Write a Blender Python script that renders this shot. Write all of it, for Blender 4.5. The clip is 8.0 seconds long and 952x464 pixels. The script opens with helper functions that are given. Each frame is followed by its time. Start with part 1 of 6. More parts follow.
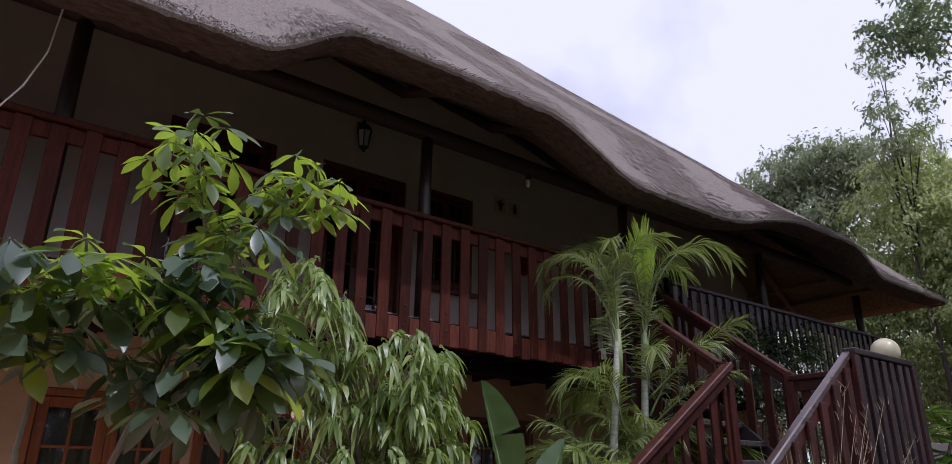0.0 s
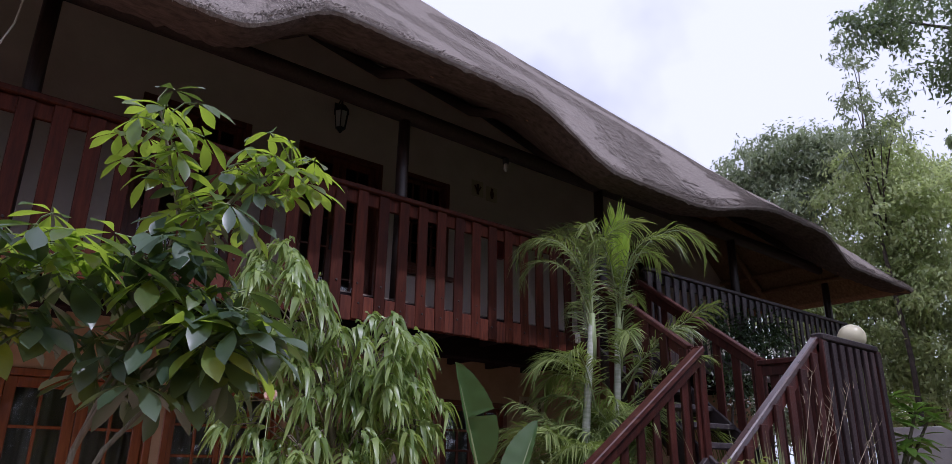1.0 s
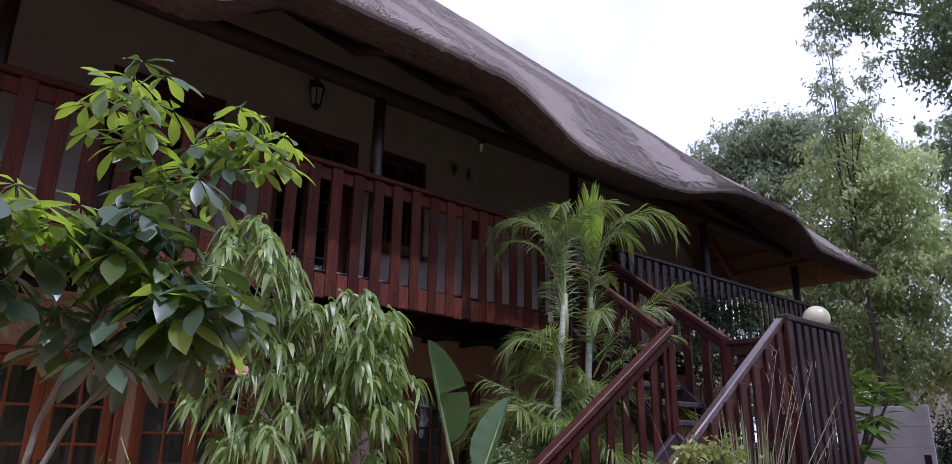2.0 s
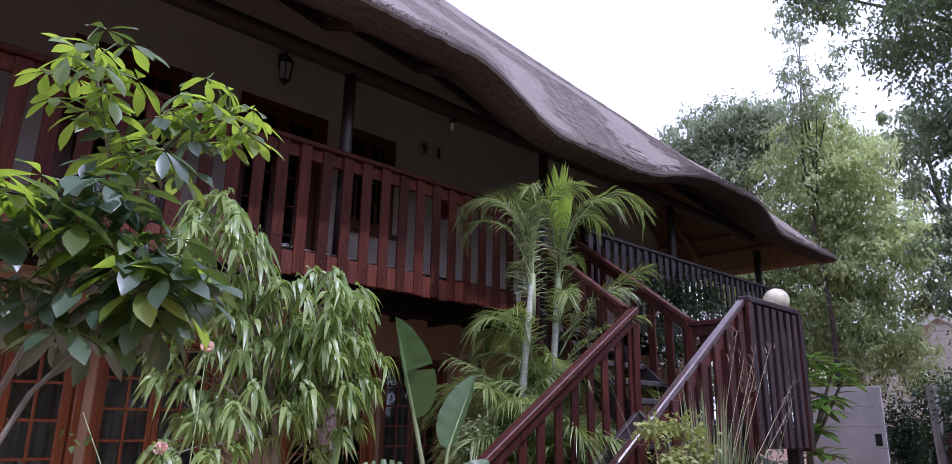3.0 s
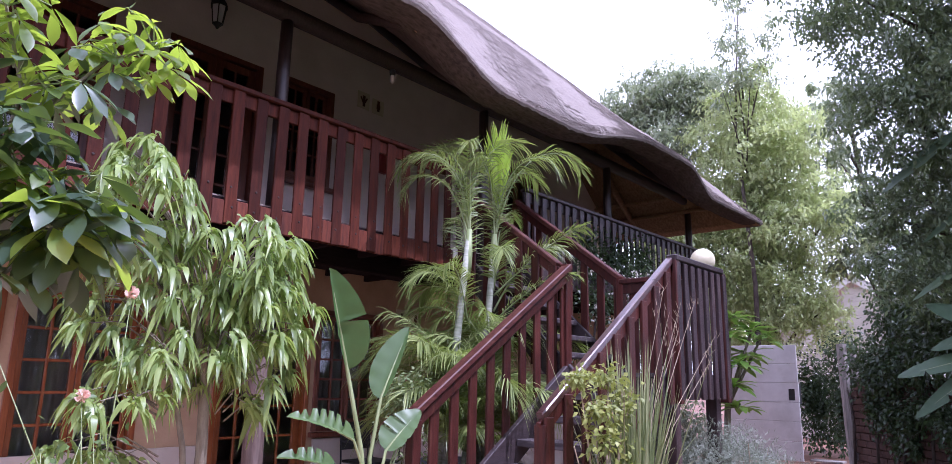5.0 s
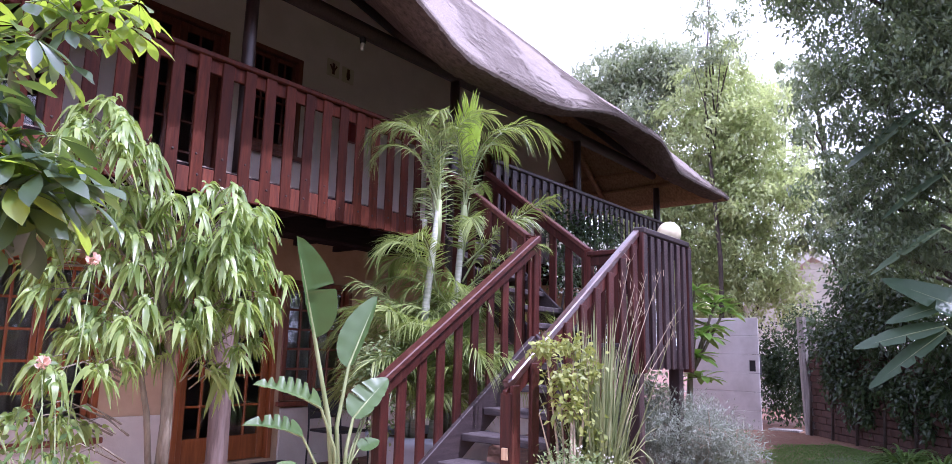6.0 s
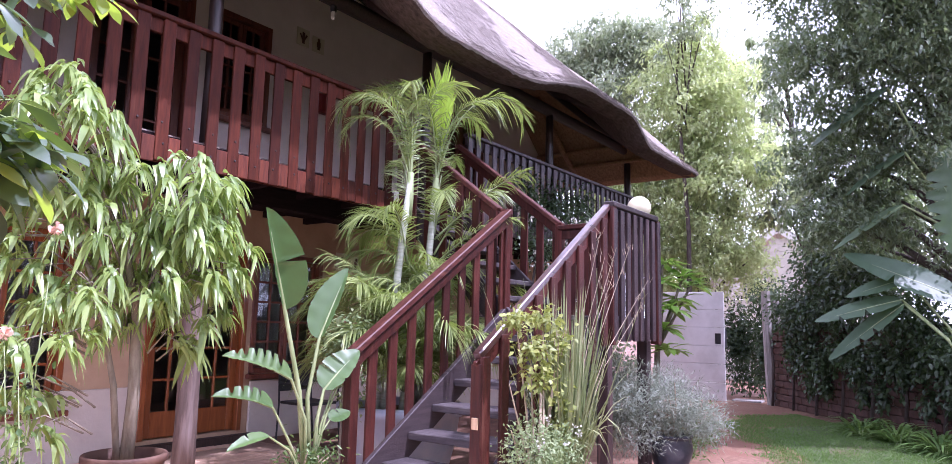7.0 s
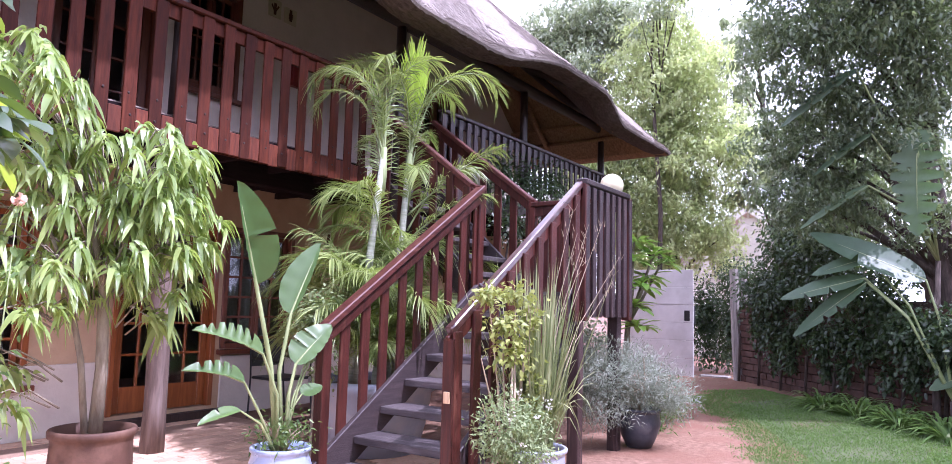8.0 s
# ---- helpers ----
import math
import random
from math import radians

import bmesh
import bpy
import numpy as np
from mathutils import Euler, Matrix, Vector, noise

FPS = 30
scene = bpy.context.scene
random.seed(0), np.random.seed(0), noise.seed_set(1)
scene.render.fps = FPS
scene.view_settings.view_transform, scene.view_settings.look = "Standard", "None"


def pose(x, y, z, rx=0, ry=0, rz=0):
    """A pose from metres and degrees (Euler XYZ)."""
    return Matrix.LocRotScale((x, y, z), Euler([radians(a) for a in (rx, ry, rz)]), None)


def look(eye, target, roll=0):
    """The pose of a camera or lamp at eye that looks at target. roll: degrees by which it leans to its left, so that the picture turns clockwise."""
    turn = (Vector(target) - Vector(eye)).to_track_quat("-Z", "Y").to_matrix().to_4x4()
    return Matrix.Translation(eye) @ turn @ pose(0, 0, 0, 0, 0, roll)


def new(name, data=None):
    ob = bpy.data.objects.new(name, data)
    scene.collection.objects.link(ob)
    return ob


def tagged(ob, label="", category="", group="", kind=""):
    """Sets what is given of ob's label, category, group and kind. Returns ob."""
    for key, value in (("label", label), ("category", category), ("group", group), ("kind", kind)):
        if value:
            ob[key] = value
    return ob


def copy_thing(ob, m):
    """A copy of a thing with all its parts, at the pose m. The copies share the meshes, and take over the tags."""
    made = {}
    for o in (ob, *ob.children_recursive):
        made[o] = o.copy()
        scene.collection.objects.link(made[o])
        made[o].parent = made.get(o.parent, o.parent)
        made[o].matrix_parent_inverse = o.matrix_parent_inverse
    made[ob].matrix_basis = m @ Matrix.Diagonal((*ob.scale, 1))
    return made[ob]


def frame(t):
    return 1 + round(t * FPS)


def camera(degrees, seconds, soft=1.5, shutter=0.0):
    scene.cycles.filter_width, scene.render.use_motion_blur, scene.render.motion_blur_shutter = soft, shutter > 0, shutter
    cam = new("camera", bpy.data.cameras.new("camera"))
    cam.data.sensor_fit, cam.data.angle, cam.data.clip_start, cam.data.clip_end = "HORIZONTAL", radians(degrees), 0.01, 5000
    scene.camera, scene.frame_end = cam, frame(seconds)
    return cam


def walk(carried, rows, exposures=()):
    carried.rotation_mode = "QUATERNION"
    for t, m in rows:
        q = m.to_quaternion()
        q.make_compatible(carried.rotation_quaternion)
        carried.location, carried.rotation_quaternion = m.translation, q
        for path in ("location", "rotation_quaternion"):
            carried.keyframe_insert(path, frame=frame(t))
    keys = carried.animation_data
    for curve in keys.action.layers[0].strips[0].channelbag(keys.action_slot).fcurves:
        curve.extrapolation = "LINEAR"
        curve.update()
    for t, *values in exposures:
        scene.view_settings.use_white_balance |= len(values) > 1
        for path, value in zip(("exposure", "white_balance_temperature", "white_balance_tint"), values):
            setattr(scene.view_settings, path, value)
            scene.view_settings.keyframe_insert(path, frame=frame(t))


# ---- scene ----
cam = camera(68.9, 8.0, 0.75)
PATH = [
    (0, (0.838, 0.407, 1.444), (1.969, 1.914, 2.115), 0.7),
    (0.5, (0.836, 0.409, 1.441), (1.998, 1.901, 2.091), 0.7),
    (1, (0.847, 0.407, 1.433), (2.039, 1.885, 2.063), 0.8),
    (2.5, (0.857, 0.363, 1.406), (2.145, 1.791, 1.957), 0.9),
    (3, (0.851, 0.363, 1.399), (2.178, 1.763, 1.925), 1.0),
    (3.5, (0.857, 0.36, 1.385), (2.218, 1.735, 1.892), 1.0),
    (4, (0.86, 0.357, 1.375), (2.259, 1.704, 1.856), 1.1),
    (4.5, (0.865, 0.351, 1.364), (2.298, 1.672, 1.816), 1.1),
    (6, (0.878, 0.332, 1.337), (2.411, 1.57, 1.679), 1.3),
    (6.5, (0.88, 0.334, 1.326), (2.442, 1.544, 1.634), 1.3),
    (7, (0.879, 0.331, 1.324), (2.471, 1.51, 1.595), 1.3),
    (7.5, (0.88, 0.33, 1.315), (2.497, 1.481, 1.555), 1.4),
    (8, (0.878, 0.325, 1.313), (2.521, 1.446, 1.521), 1.5),
]

# ---- world and sun ----
EXPOSURES = [(0.0, -1.36, 5580, 26), (1.0, -1.28, 5400, 28), (2.5, -0.86, 5180, 33), (3.5, -0.48, 5140, 36), (4.5, -0.1, 5160, 38), (6.0, 0.38, 5200, 41),
             (7.0, 0.62, 5260, 41), (8.0, 0.75, 5290, 39)]
walk(cam, [(t, look(eye, target, roll)) for t, eye, target, roll in PATH], EXPOSURES)

SUN_WAY = Vector((0.12, -0.50, 0.87)).normalized()  # towards the sun
world = bpy.data.worlds.new("sky")
scene.world = world
world.use_nodes = True
wn, wl = world.node_tree.nodes, world.node_tree.links
wn.clear()
w_out = wn.new("ShaderNodeOutputWorld")
w_bg = wn.new("ShaderNodeBackground")
w_sky = wn.new("ShaderNodeTexSky")
w_sky.sky_type, w_sky.sun_disc = "NISHITA", False
w_sky.sun_elevation = math.asin(SUN_WAY.z)
w_sky.sun_rotation = math.atan2(SUN_WAY.x, SUN_WAY.y)
w_sky.dust_density = 3.0
w_co = wn.new("ShaderNodeTexCoord")
w_noise = wn.new("ShaderNodeTexNoise")
w_noise.inputs["Scale"].default_value = 2.2
w_noise.inputs["Detail"].default_value = 5.0
w_ramp = wn.new("ShaderNodeValToRGB")
w_ramp.color_ramp.elements[0].position, w_ramp.color_ramp.elements[0].color = 0.24, (0.55, 0.55, 0.55, 1)
w_ramp.color_ramp.elements[1].position, w_ramp.color_ramp.elements[1].color = 0.42, (1, 1, 1, 1)
w_mix = wn.new("ShaderNodeMixRGB")
w_mix.inputs[2].default_value = (20.0, 20.0, 20.3, 1)  # bright thin cloud
wl.new(w_co.outputs["Generated"], w_noise.inputs["Vector"])
wl.new(w_noise.outputs["Fac"], w_ramp.inputs["Fac"])
wl.new(w_ramp.outputs["Color"], w_mix.inputs["Fac"])
wl.new(w_sky.outputs["Color"], w_mix.inputs[1])
wl.new(w_mix.outputs["Color"], w_bg.inputs["Color"])
w_bg.inputs["Strength"].default_value = 0.115
wl.new(w_bg.outputs["Background"], w_out.inputs["Surface"])

sun = new("sun", bpy.data.lights.new("sun", "SUN"))
sun.data.energy, sun.data.angle, sun.data.color = 5.0, radians(0.6), (1.0, 0.96, 0.9)
sun.matrix_world = look(SUN_WAY * 30, (0, 0, 0))


# ---- materials ----
def material(name, dark, light, rough=0.7, scale=8.0, stretch=(1, 1, 1), bump=0.2, fine=60.0, metal=0.0, spec=0.4,
             worn=None, worn_scale=2.0, worn_from=0.55, worn_to=0.7, per_piece=0.0, through_light=None, coat=0.0):
    """Base colour between two tones by noise, a second, larger tone for wear, and fine relief."""
    m = bpy.data.materials.new(name)
    m.use_nodes = True
    n, l = m.node_tree.nodes, m.node_tree.links
    b = n["Principled BSDF"]
    co = n.new("ShaderNodeTexCoord")
    mp = n.new("ShaderNodeMapping")
    mp.inputs["Scale"].default_value = stretch
    l.new(co.outputs["Object"], mp.inputs["Vector"])
    source = mp.outputs["Vector"]
    if per_piece:
        info = n.new("ShaderNodeObjectInfo")
        off = n.new("ShaderNodeVectorMath")
        off.operation = "MULTIPLY_ADD"
        off.inputs[1].default_value = (37, 53, 71)
        l.new(info.outputs["Random"], off.inputs[0])
        l.new(mp.outputs["Vector"], off.inputs[2])
        source = off.outputs[0]
    t1 = n.new("ShaderNodeTexNoise")
    t1.inputs["Scale"].default_value, t1.inputs["Detail"].default_value = scale, 6
    t1.inputs["Roughness"].default_value = 0.65
    l.new(source, t1.inputs["Vector"])
    r1 = n.new("ShaderNodeValToRGB")
    r1.color_ramp.elements[0].position, r1.color_ramp.elements[0].color = 0.3, (*dark, 1)
    r1.color_ramp.elements[1].position, r1.color_ramp.elements[1].color = 0.7, (*light, 1)
    l.new(t1.outputs["Fac"], r1.inputs["Fac"])
    col = r1.outputs["Color"]
    if worn:
        t2 = n.new("ShaderNodeTexNoise")
        t2.inputs["Scale"].default_value, t2.inputs["Detail"].default_value = worn_scale, 5
        l.new(source, t2.inputs["Vector"])
        r2 = n.new("ShaderNodeMapRange")
        r2.inputs["From Min"].default_value, r2.inputs["From Max"].default_value = worn_from, worn_to
        l.new(t2.outputs["Fac"], r2.inputs["Value"])
        mx = n.new("ShaderNodeMixRGB")
        mx.inputs[2].default_value = (*worn, 1)
        l.new(r2.outputs["Result"], mx.inputs["Fac"])
        l.new(col, mx.inputs[1])
        col = mx.outputs["Color"]
    if per_piece:
        hs = n.new("ShaderNodeHueSaturation")
        mr = n.new("ShaderNodeMapRange")
        mr.inputs["To Min"].default_value, mr.inputs["To Max"].default_value = 1 - per_piece, 1 + per_piece
        l.new(info.outputs["Random"], mr.inputs["Value"])
        l.new(mr.outputs["Result"], hs.inputs["Value"])
        l.new(col, hs.inputs["Color"])
        col = hs.outputs["Color"]
    l.new(col, b.inputs["Base Color"])
    rr = n.new("ShaderNodeMapRange")
    rr.inputs["To Min"].default_value, rr.inputs["To Max"].default_value = max(0.03, rough - 0.1), min(1, rough + 0.1)
    l.new(t1.outputs["Fac"], rr.inputs["Value"])
    l.new(rr.outputs["Result"], b.inputs["Roughness"])
    b.inputs["Metallic"].default_value = metal
    b.inputs["Specular IOR Level"].default_value = spec
    b.inputs["Coat Weight"].default_value = coat
    if bump:
        t3 = n.new("ShaderNodeTexNoise")
        t3.inputs["Scale"].default_value, t3.inputs["Detail"].default_value = fine, 4
        l.new(source, t3.inputs["Vector"])
        bp = n.new("ShaderNodeBump")
        bp.inputs["Strength"].default_value, bp.inputs["Distance"].default_value = bump, 0.01
        l.new(t3.outputs["Fac"], bp.inputs["Height"])
        l.new(bp.outputs["Normal"], b.inputs["Normal"])
    if through_light:
        tr = n.new("ShaderNodeBsdfTranslucent")
        tr.inputs["Color"].default_value = (*through_light, 1)
        mix = n.new("ShaderNodeMixShader")
        mix.inputs[0].default_value = 0.35
        l.new(b.outputs["BSDF"], mix.inputs[1])
        l.new(tr.outputs["BSDF"], mix.inputs[2])
        l.new(mix.outputs["Shader"], n["Material Output"].inputs["Surface"])
    return m


def leaf_material(name, dark, light, glow, rough=0.45, spec=0.5, vary=0.25, pass_on=0.3):
    """Leaves: tone by leaf (per island), a little by noise, and light through the blade."""
    m = bpy.data.materials.new(name)
    m.use_nodes = True
    n, l = m.node_tree.nodes, m.node_tree.links
    b = n["Principled BSDF"]
    geo = n.new("ShaderNodeNewGeometry")
    info = n.new("ShaderNodeObjectInfo")
    add = n.new("ShaderNodeMath")
    add.operation = "ADD"
    l.new(geo.outputs["Random Per Island"], add.inputs[0])
    l.new(info.outputs["Random"], add.inputs[1])
    fr = n.new("ShaderNodeMath")
    fr.operation = "FRACT"
    l.new(add.outputs[0], fr.inputs[0])
    ramp = n.new("ShaderNodeValToRGB")
    ramp.color_ramp.elements[0].color = (*dark, 1)
    ramp.color_ramp.elements[1].color = (*light, 1)
    l.new(fr.outputs[0], ramp.inputs["Fac"])
    t = n.new("ShaderNodeTexNoise")
    t.inputs["Scale"].default_value, t.inputs["Detail"].default_value = 14, 3
    co = n.new("ShaderNodeTexCoord")
    l.new(co.outputs["Object"], t.inputs["Vector"])
    mr = n.new("ShaderNodeMapRange")
    mr.inputs["To Min"].default_value, mr.inputs["To Max"].default_value = 1 - vary, 1 + vary
    l.new(t.outputs["Fac"], mr.inputs["Value"])
    hs = n.new("ShaderNodeHueSaturation")
    l.new(mr.outputs["Result"], hs.inputs["Value"])
    l.new(ramp.outputs["Color"], hs.inputs["Color"])
    l.new(hs.outputs["Color"], b.inputs["Base Color"])
    b.inputs["Roughness"].default_value = rough
    b.inputs["Specular IOR Level"].default_value = spec
    tr = n.new("ShaderNodeBsdfTranslucent")
    tr.inputs["Color"].default_value = (*glow, 1)
    mix = n.new("ShaderNodeMixShader")
    mix.inputs[0].default_value = pass_on
    l.new(b.outputs["BSDF"], mix.inputs[1])
    l.new(tr.outputs["BSDF"], mix.inputs[2])
    l.new(mix.outputs["Shader"], n["Material Output"].inputs["Surface"])
    return m


def glass_material(name, tint=(0.75, 0.8, 0.8)):
    m = bpy.data.materials.new(name)
    m.use_nodes = True
    n, l = m.node_tree.nodes, m.node_tree.links
    b = n["Principled BSDF"]
    b.inputs["Base Color"].default_value = (*tint, 1)
    b.inputs["Roughness"].default_value = 0.03
    b.inputs["Transmission Weight"].default_value = 1.0
    b.inputs["IOR"].default_value = 1.45
    return m


M_THATCH = material("weathered_thatch", (0.14, 0.119, 0.104), (0.315, 0.273, 0.24), 0.95, 55, (1.0, 0.8, 0.8), 0.6, 110, spec=0.05,
                    worn=(0.225, 0.19, 0.163), worn_scale=1.3, worn_from=0.45, worn_to=0.9)
M_STRAW = leaf_material("straw_ends", (0.20, 0.172, 0.15), (0.40, 0.348, 0.305), (0.15, 0.12, 0.10), 0.95, 0.05, pass_on=0.05)
# Thatch undersides: end copy toned as warmly lit, front copy darkened as shade.
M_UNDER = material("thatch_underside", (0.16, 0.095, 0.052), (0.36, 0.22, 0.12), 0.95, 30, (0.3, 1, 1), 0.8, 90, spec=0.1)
M_UNDER_SHADED = material("shaded_thatch", (0.05, 0.037, 0.033), (0.14, 0.105, 0.088), 0.95, 30, (0.3, 1, 1), 0.8, 90, spec=0.1)
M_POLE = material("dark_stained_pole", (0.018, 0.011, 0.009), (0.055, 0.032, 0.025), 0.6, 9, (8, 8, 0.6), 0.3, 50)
# Roof end poles and rafter tips: warm light is put into this colour.
M_POLE_LIT = material("lit_rough_pole", (0.16, 0.085, 0.04), (0.36, 0.20, 0.10), 0.8, 7, (1, 6, 6), 0.4, 40)
M_POST = material("dark_varnished_pole", (0.018, 0.011, 0.009), (0.055, 0.032, 0.025), 0.38, 9, (8, 8, 0.6), 0.15, 50, spec=0.5)
M_WOOD = material("red_stained_wood", (0.036, 0.0088, 0.0048), (0.096, 0.023, 0.0108), 0.58, 5, (7, 7, 0.7), 0.22, 45, spec=0.15,
                  worn=(0.13, 0.042, 0.02), worn_scale=3.0, worn_from=0.6, worn_to=0.85, per_piece=0.3)
# Darker copy of M_WOOD: shade over the stairs is put into it.
M_WOOD_STAIR = material("shaded_red_stained_wood", (0.028, 0.0075, 0.0055), (0.085, 0.021, 0.014), 0.45, 5, (7, 7, 0.7), 0.22, 45, spec=0.35,
                        worn=(0.12, 0.045, 0.028), worn_scale=3.0, worn_from=0.58, worn_to=0.85, per_piece=0.3)
# Fringe boards: the low strip of sunlight is put into this orange tone.
M_WOOD_SUNLIT = material("sunlit_fringe_wood", (0.065, 0.014, 0.007), (0.17, 0.042, 0.018), 0.5, 5, (7, 7, 0.7), 0.22, 45, spec=0.3,
                         worn=(0.06, 0.015, 0.008), worn_scale=3.0, per_piece=0.25)
# The landing fence's shade is put into this dark tone; far balustrade shares it.
M_WOOD_DARK = material("dark_toned_wood", (0.016, 0.009, 0.0095), (0.046, 0.024, 0.024), 0.45, 5, (7, 7, 0.7), 0.25, 45, spec=0.5,
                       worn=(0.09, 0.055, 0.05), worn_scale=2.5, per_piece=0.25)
M_TREAD = material("weathered_dark_tread", (0.035, 0.028, 0.03), (0.10, 0.08, 0.082), 0.6, 6, (6, 0.7, 6), 0.35, 60,
                   worn=(0.21, 0.18, 0.175), worn_scale=3.5, worn_from=0.55, worn_to=0.8, per_piece=0.15)
M_DECK = material("pale_bounce_boards", (0.20, 0.15, 0.125), (0.36, 0.29, 0.25), 0.75, 6, (0.7, 6, 6), 0.3, 50, worn=(0.28, 0.21, 0.17), worn_scale=1.5)
M_STRINGER = material("dark_stair_stringer", (0.028, 0.019, 0.02), (0.06, 0.043, 0.044), 0.55, 5, (0.8, 7, 7), 0.3, 50, per_piece=0.1)
M_RAILCAP_MATT = material("red_handrail_top", (0.04, 0.011, 0.008), (0.10, 0.028, 0.02), 0.5, 6, (0.7, 6, 6), 0.2, 50, spec=0.35,
                          worn=(0.13, 0.055, 0.035), worn_scale=3.0, worn_from=0.5, worn_to=0.9)
M_RAILCAP = material("worn_handrail_top", (0.035, 0.013, 0.012), (0.07, 0.028, 0.026), 0.3, 6, (0.7, 6, 6), 0.08, 50, spec=0.55,
                     worn=(0.10, 0.05, 0.045), worn_scale=3.0, worn_from=0.5, worn_to=0.9, coat=0.45)
# Upper wall split from M_WALL: shade tint and haze are put into its tone.
M_WALL_UP = material("grey_tan_plaster", (0.65, 0.54, 0.47), (0.73, 0.61, 0.53), 0.9, 3, (1, 1, 1), 0.35, 30, spec=0.2,
                     worn=(0.60, 0.49, 0.42), worn_scale=0.9)
M_WALL = material("ochre_plaster", (0.40, 0.265, 0.16), (0.50, 0.345, 0.22), 0.9, 3, (1, 1, 1), 0.35, 30, spec=0.2,
                  worn=(0.36, 0.235, 0.145), worn_scale=0.9)
M_WALL_LOW = material("cream_plaster_plinth", (0.50, 0.43, 0.37), (0.60, 0.53, 0.46), 0.9, 3, (1, 1, 1), 0.3, 30, spec=0.2,
                      worn=(0.42, 0.34, 0.28), worn_scale=1.2)
# Near-black because the shade under the balcony is put into the colour.
M_CEIL = material("shaded_soffit_boards", (0.014, 0.009, 0.010), (0.024, 0.015, 0.016), 0.9, 5, (1, 9, 9), 0.3, 40, spec=0.05)
M_DOOR = material("orange_varnished_wood", (0.18, 0.046, 0.011), (0.32, 0.098, 0.024), 0.35, 5, (7, 7, 0.6), 0.15, 40, spec=0.5, coat=0.3,
                  worn=(0.22, 0.06, 0.015), worn_scale=2)
M_FRAME = material("mahogany_window_frame", (0.10, 0.026, 0.014), (0.20, 0.06, 0.03), 0.42, 5, (7, 7, 0.6), 0.15, 40, spec=0.5)
M_GLASS = glass_material("window_glass")
M_CURTAIN = material("pale_curtain", (0.30, 0.27, 0.24), (0.42, 0.39, 0.35), 0.9, 3, (14, 1, 0.5), 0.2, 30)
# Dimness of the rooms is put into this plaster's dark tone.
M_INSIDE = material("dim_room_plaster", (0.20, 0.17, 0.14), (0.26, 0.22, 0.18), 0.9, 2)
M_BLACK = material("black_iron", (0.012, 0.012, 0.013), (0.03, 0.03, 0.03), 0.5, 20, bump=0.1, spec=0.5)
M_FROST = material("milky_lamp_glass", (0.55, 0.53, 0.47), (0.65, 0.63, 0.57), 0.3, 5, bump=0.0)
M_GLOBE = material("cream_opal_globe", (0.62, 0.56, 0.36), (0.72, 0.66, 0.45), 0.3, 4, bump=0.05, fine=20, worn=(0.5, 0.45, 0.32), worn_scale=3)
M_TILE = material("cream_tile", (0.50, 0.42, 0.28), (0.60, 0.51, 0.36), 0.5, 5, bump=0.05)
M_GLYPH = material("brown_painted_sign", (0.06, 0.02, 0.012), (0.10, 0.035, 0.02), 0.6, 8, bump=0.05)
M_WHITE = material("white_painted_bar", (0.7, 0.68, 0.62), (0.8, 0.78, 0.72), 0.6, 8, bump=0.05)
M_REDBOX = material("red_enamel", (0.20, 0.016, 0.014), (0.28, 0.03, 0.024), 0.45, 6, bump=0.08)
M_PALEWOOD = material("pale_raw_wood", (0.42, 0.28, 0.16), (0.56, 0.40, 0.25), 0.7, 7, (6, 6, 0.8), 0.2, 40)
M_SOIL = material("red_brown_soil", (0.09, 0.045, 0.03), (0.20, 0.10, 0.065), 0.95, 5, bump=0.8, fine=40, worn=(0.26, 0.14, 0.09), worn_scale=0.8)
M_PATH = material("red_earth_path", (0.14, 0.08, 0.052), (0.29, 0.175, 0.125), 0.97, 16, bump=1.0, fine=45, spec=0.1, worn=(0.20, 0.105, 0.072), worn_scale=1.6, worn_from=0.45, worn_to=0.65)
M_PAVER = material("terracotta_paver", (0.48, 0.30, 0.20), (0.64, 0.43, 0.31), 0.85, 6, bump=0.4, fine=60, per_piece=0.18,
                   worn=(0.55, 0.36, 0.25), worn_scale=2.5)
M_GROUT = material("sandy_joint", (0.25, 0.16, 0.11), (0.36, 0.24, 0.17), 0.95, 20, bump=0.5)
M_GRASS_SOIL = material("lawn_floor", (0.06, 0.075, 0.03), (0.11, 0.12, 0.055), 0.95, 6, bump=0.8, fine=60, worn=(0.15, 0.09, 0.05), worn_scale=0.9, worn_from=0.6, worn_to=0.75)
M_GRASS = leaf_material("lawn_blades", (0.055, 0.115, 0.028), (0.135, 0.21, 0.058), (0.18, 0.32, 0.05), 0.55, pass_on=0.4)
M_WHITEWALL = material("weathered_white_wall", (0.52, 0.50, 0.48), (0.64, 0.62, 0.60), 0.85, 3, (1, 1, 1), 0.3, 30,
                       worn=(0.42, 0.40, 0.37), worn_scale=1.6, worn_from=0.5, worn_to=0.75)
M_BRICK = material("old_brown_brick", (0.055, 0.03, 0.022), (0.12, 0.062, 0.043), 0.9, 7, bump=0.5, fine=50, worn=(0.06, 0.045, 0.03), worn_scale=2)
M_MORTAR = material("dark_mortar", (0.035, 0.025, 0.02), (0.07, 0.05, 0.04), 0.95, 9)
M_CLAD = material("pale_cladding", (0.58, 0.54, 0.46), (0.68, 0.64, 0.56), 0.8, 3, worn=(0.44, 0.38, 0.33))
M_GREYPOLE = material("grey_weathered_pole", (0.20, 0.18, 0.16), (0.40, 0.37, 0.34), 0.85, 6, (8, 8, 0.6), 0.5, 40)
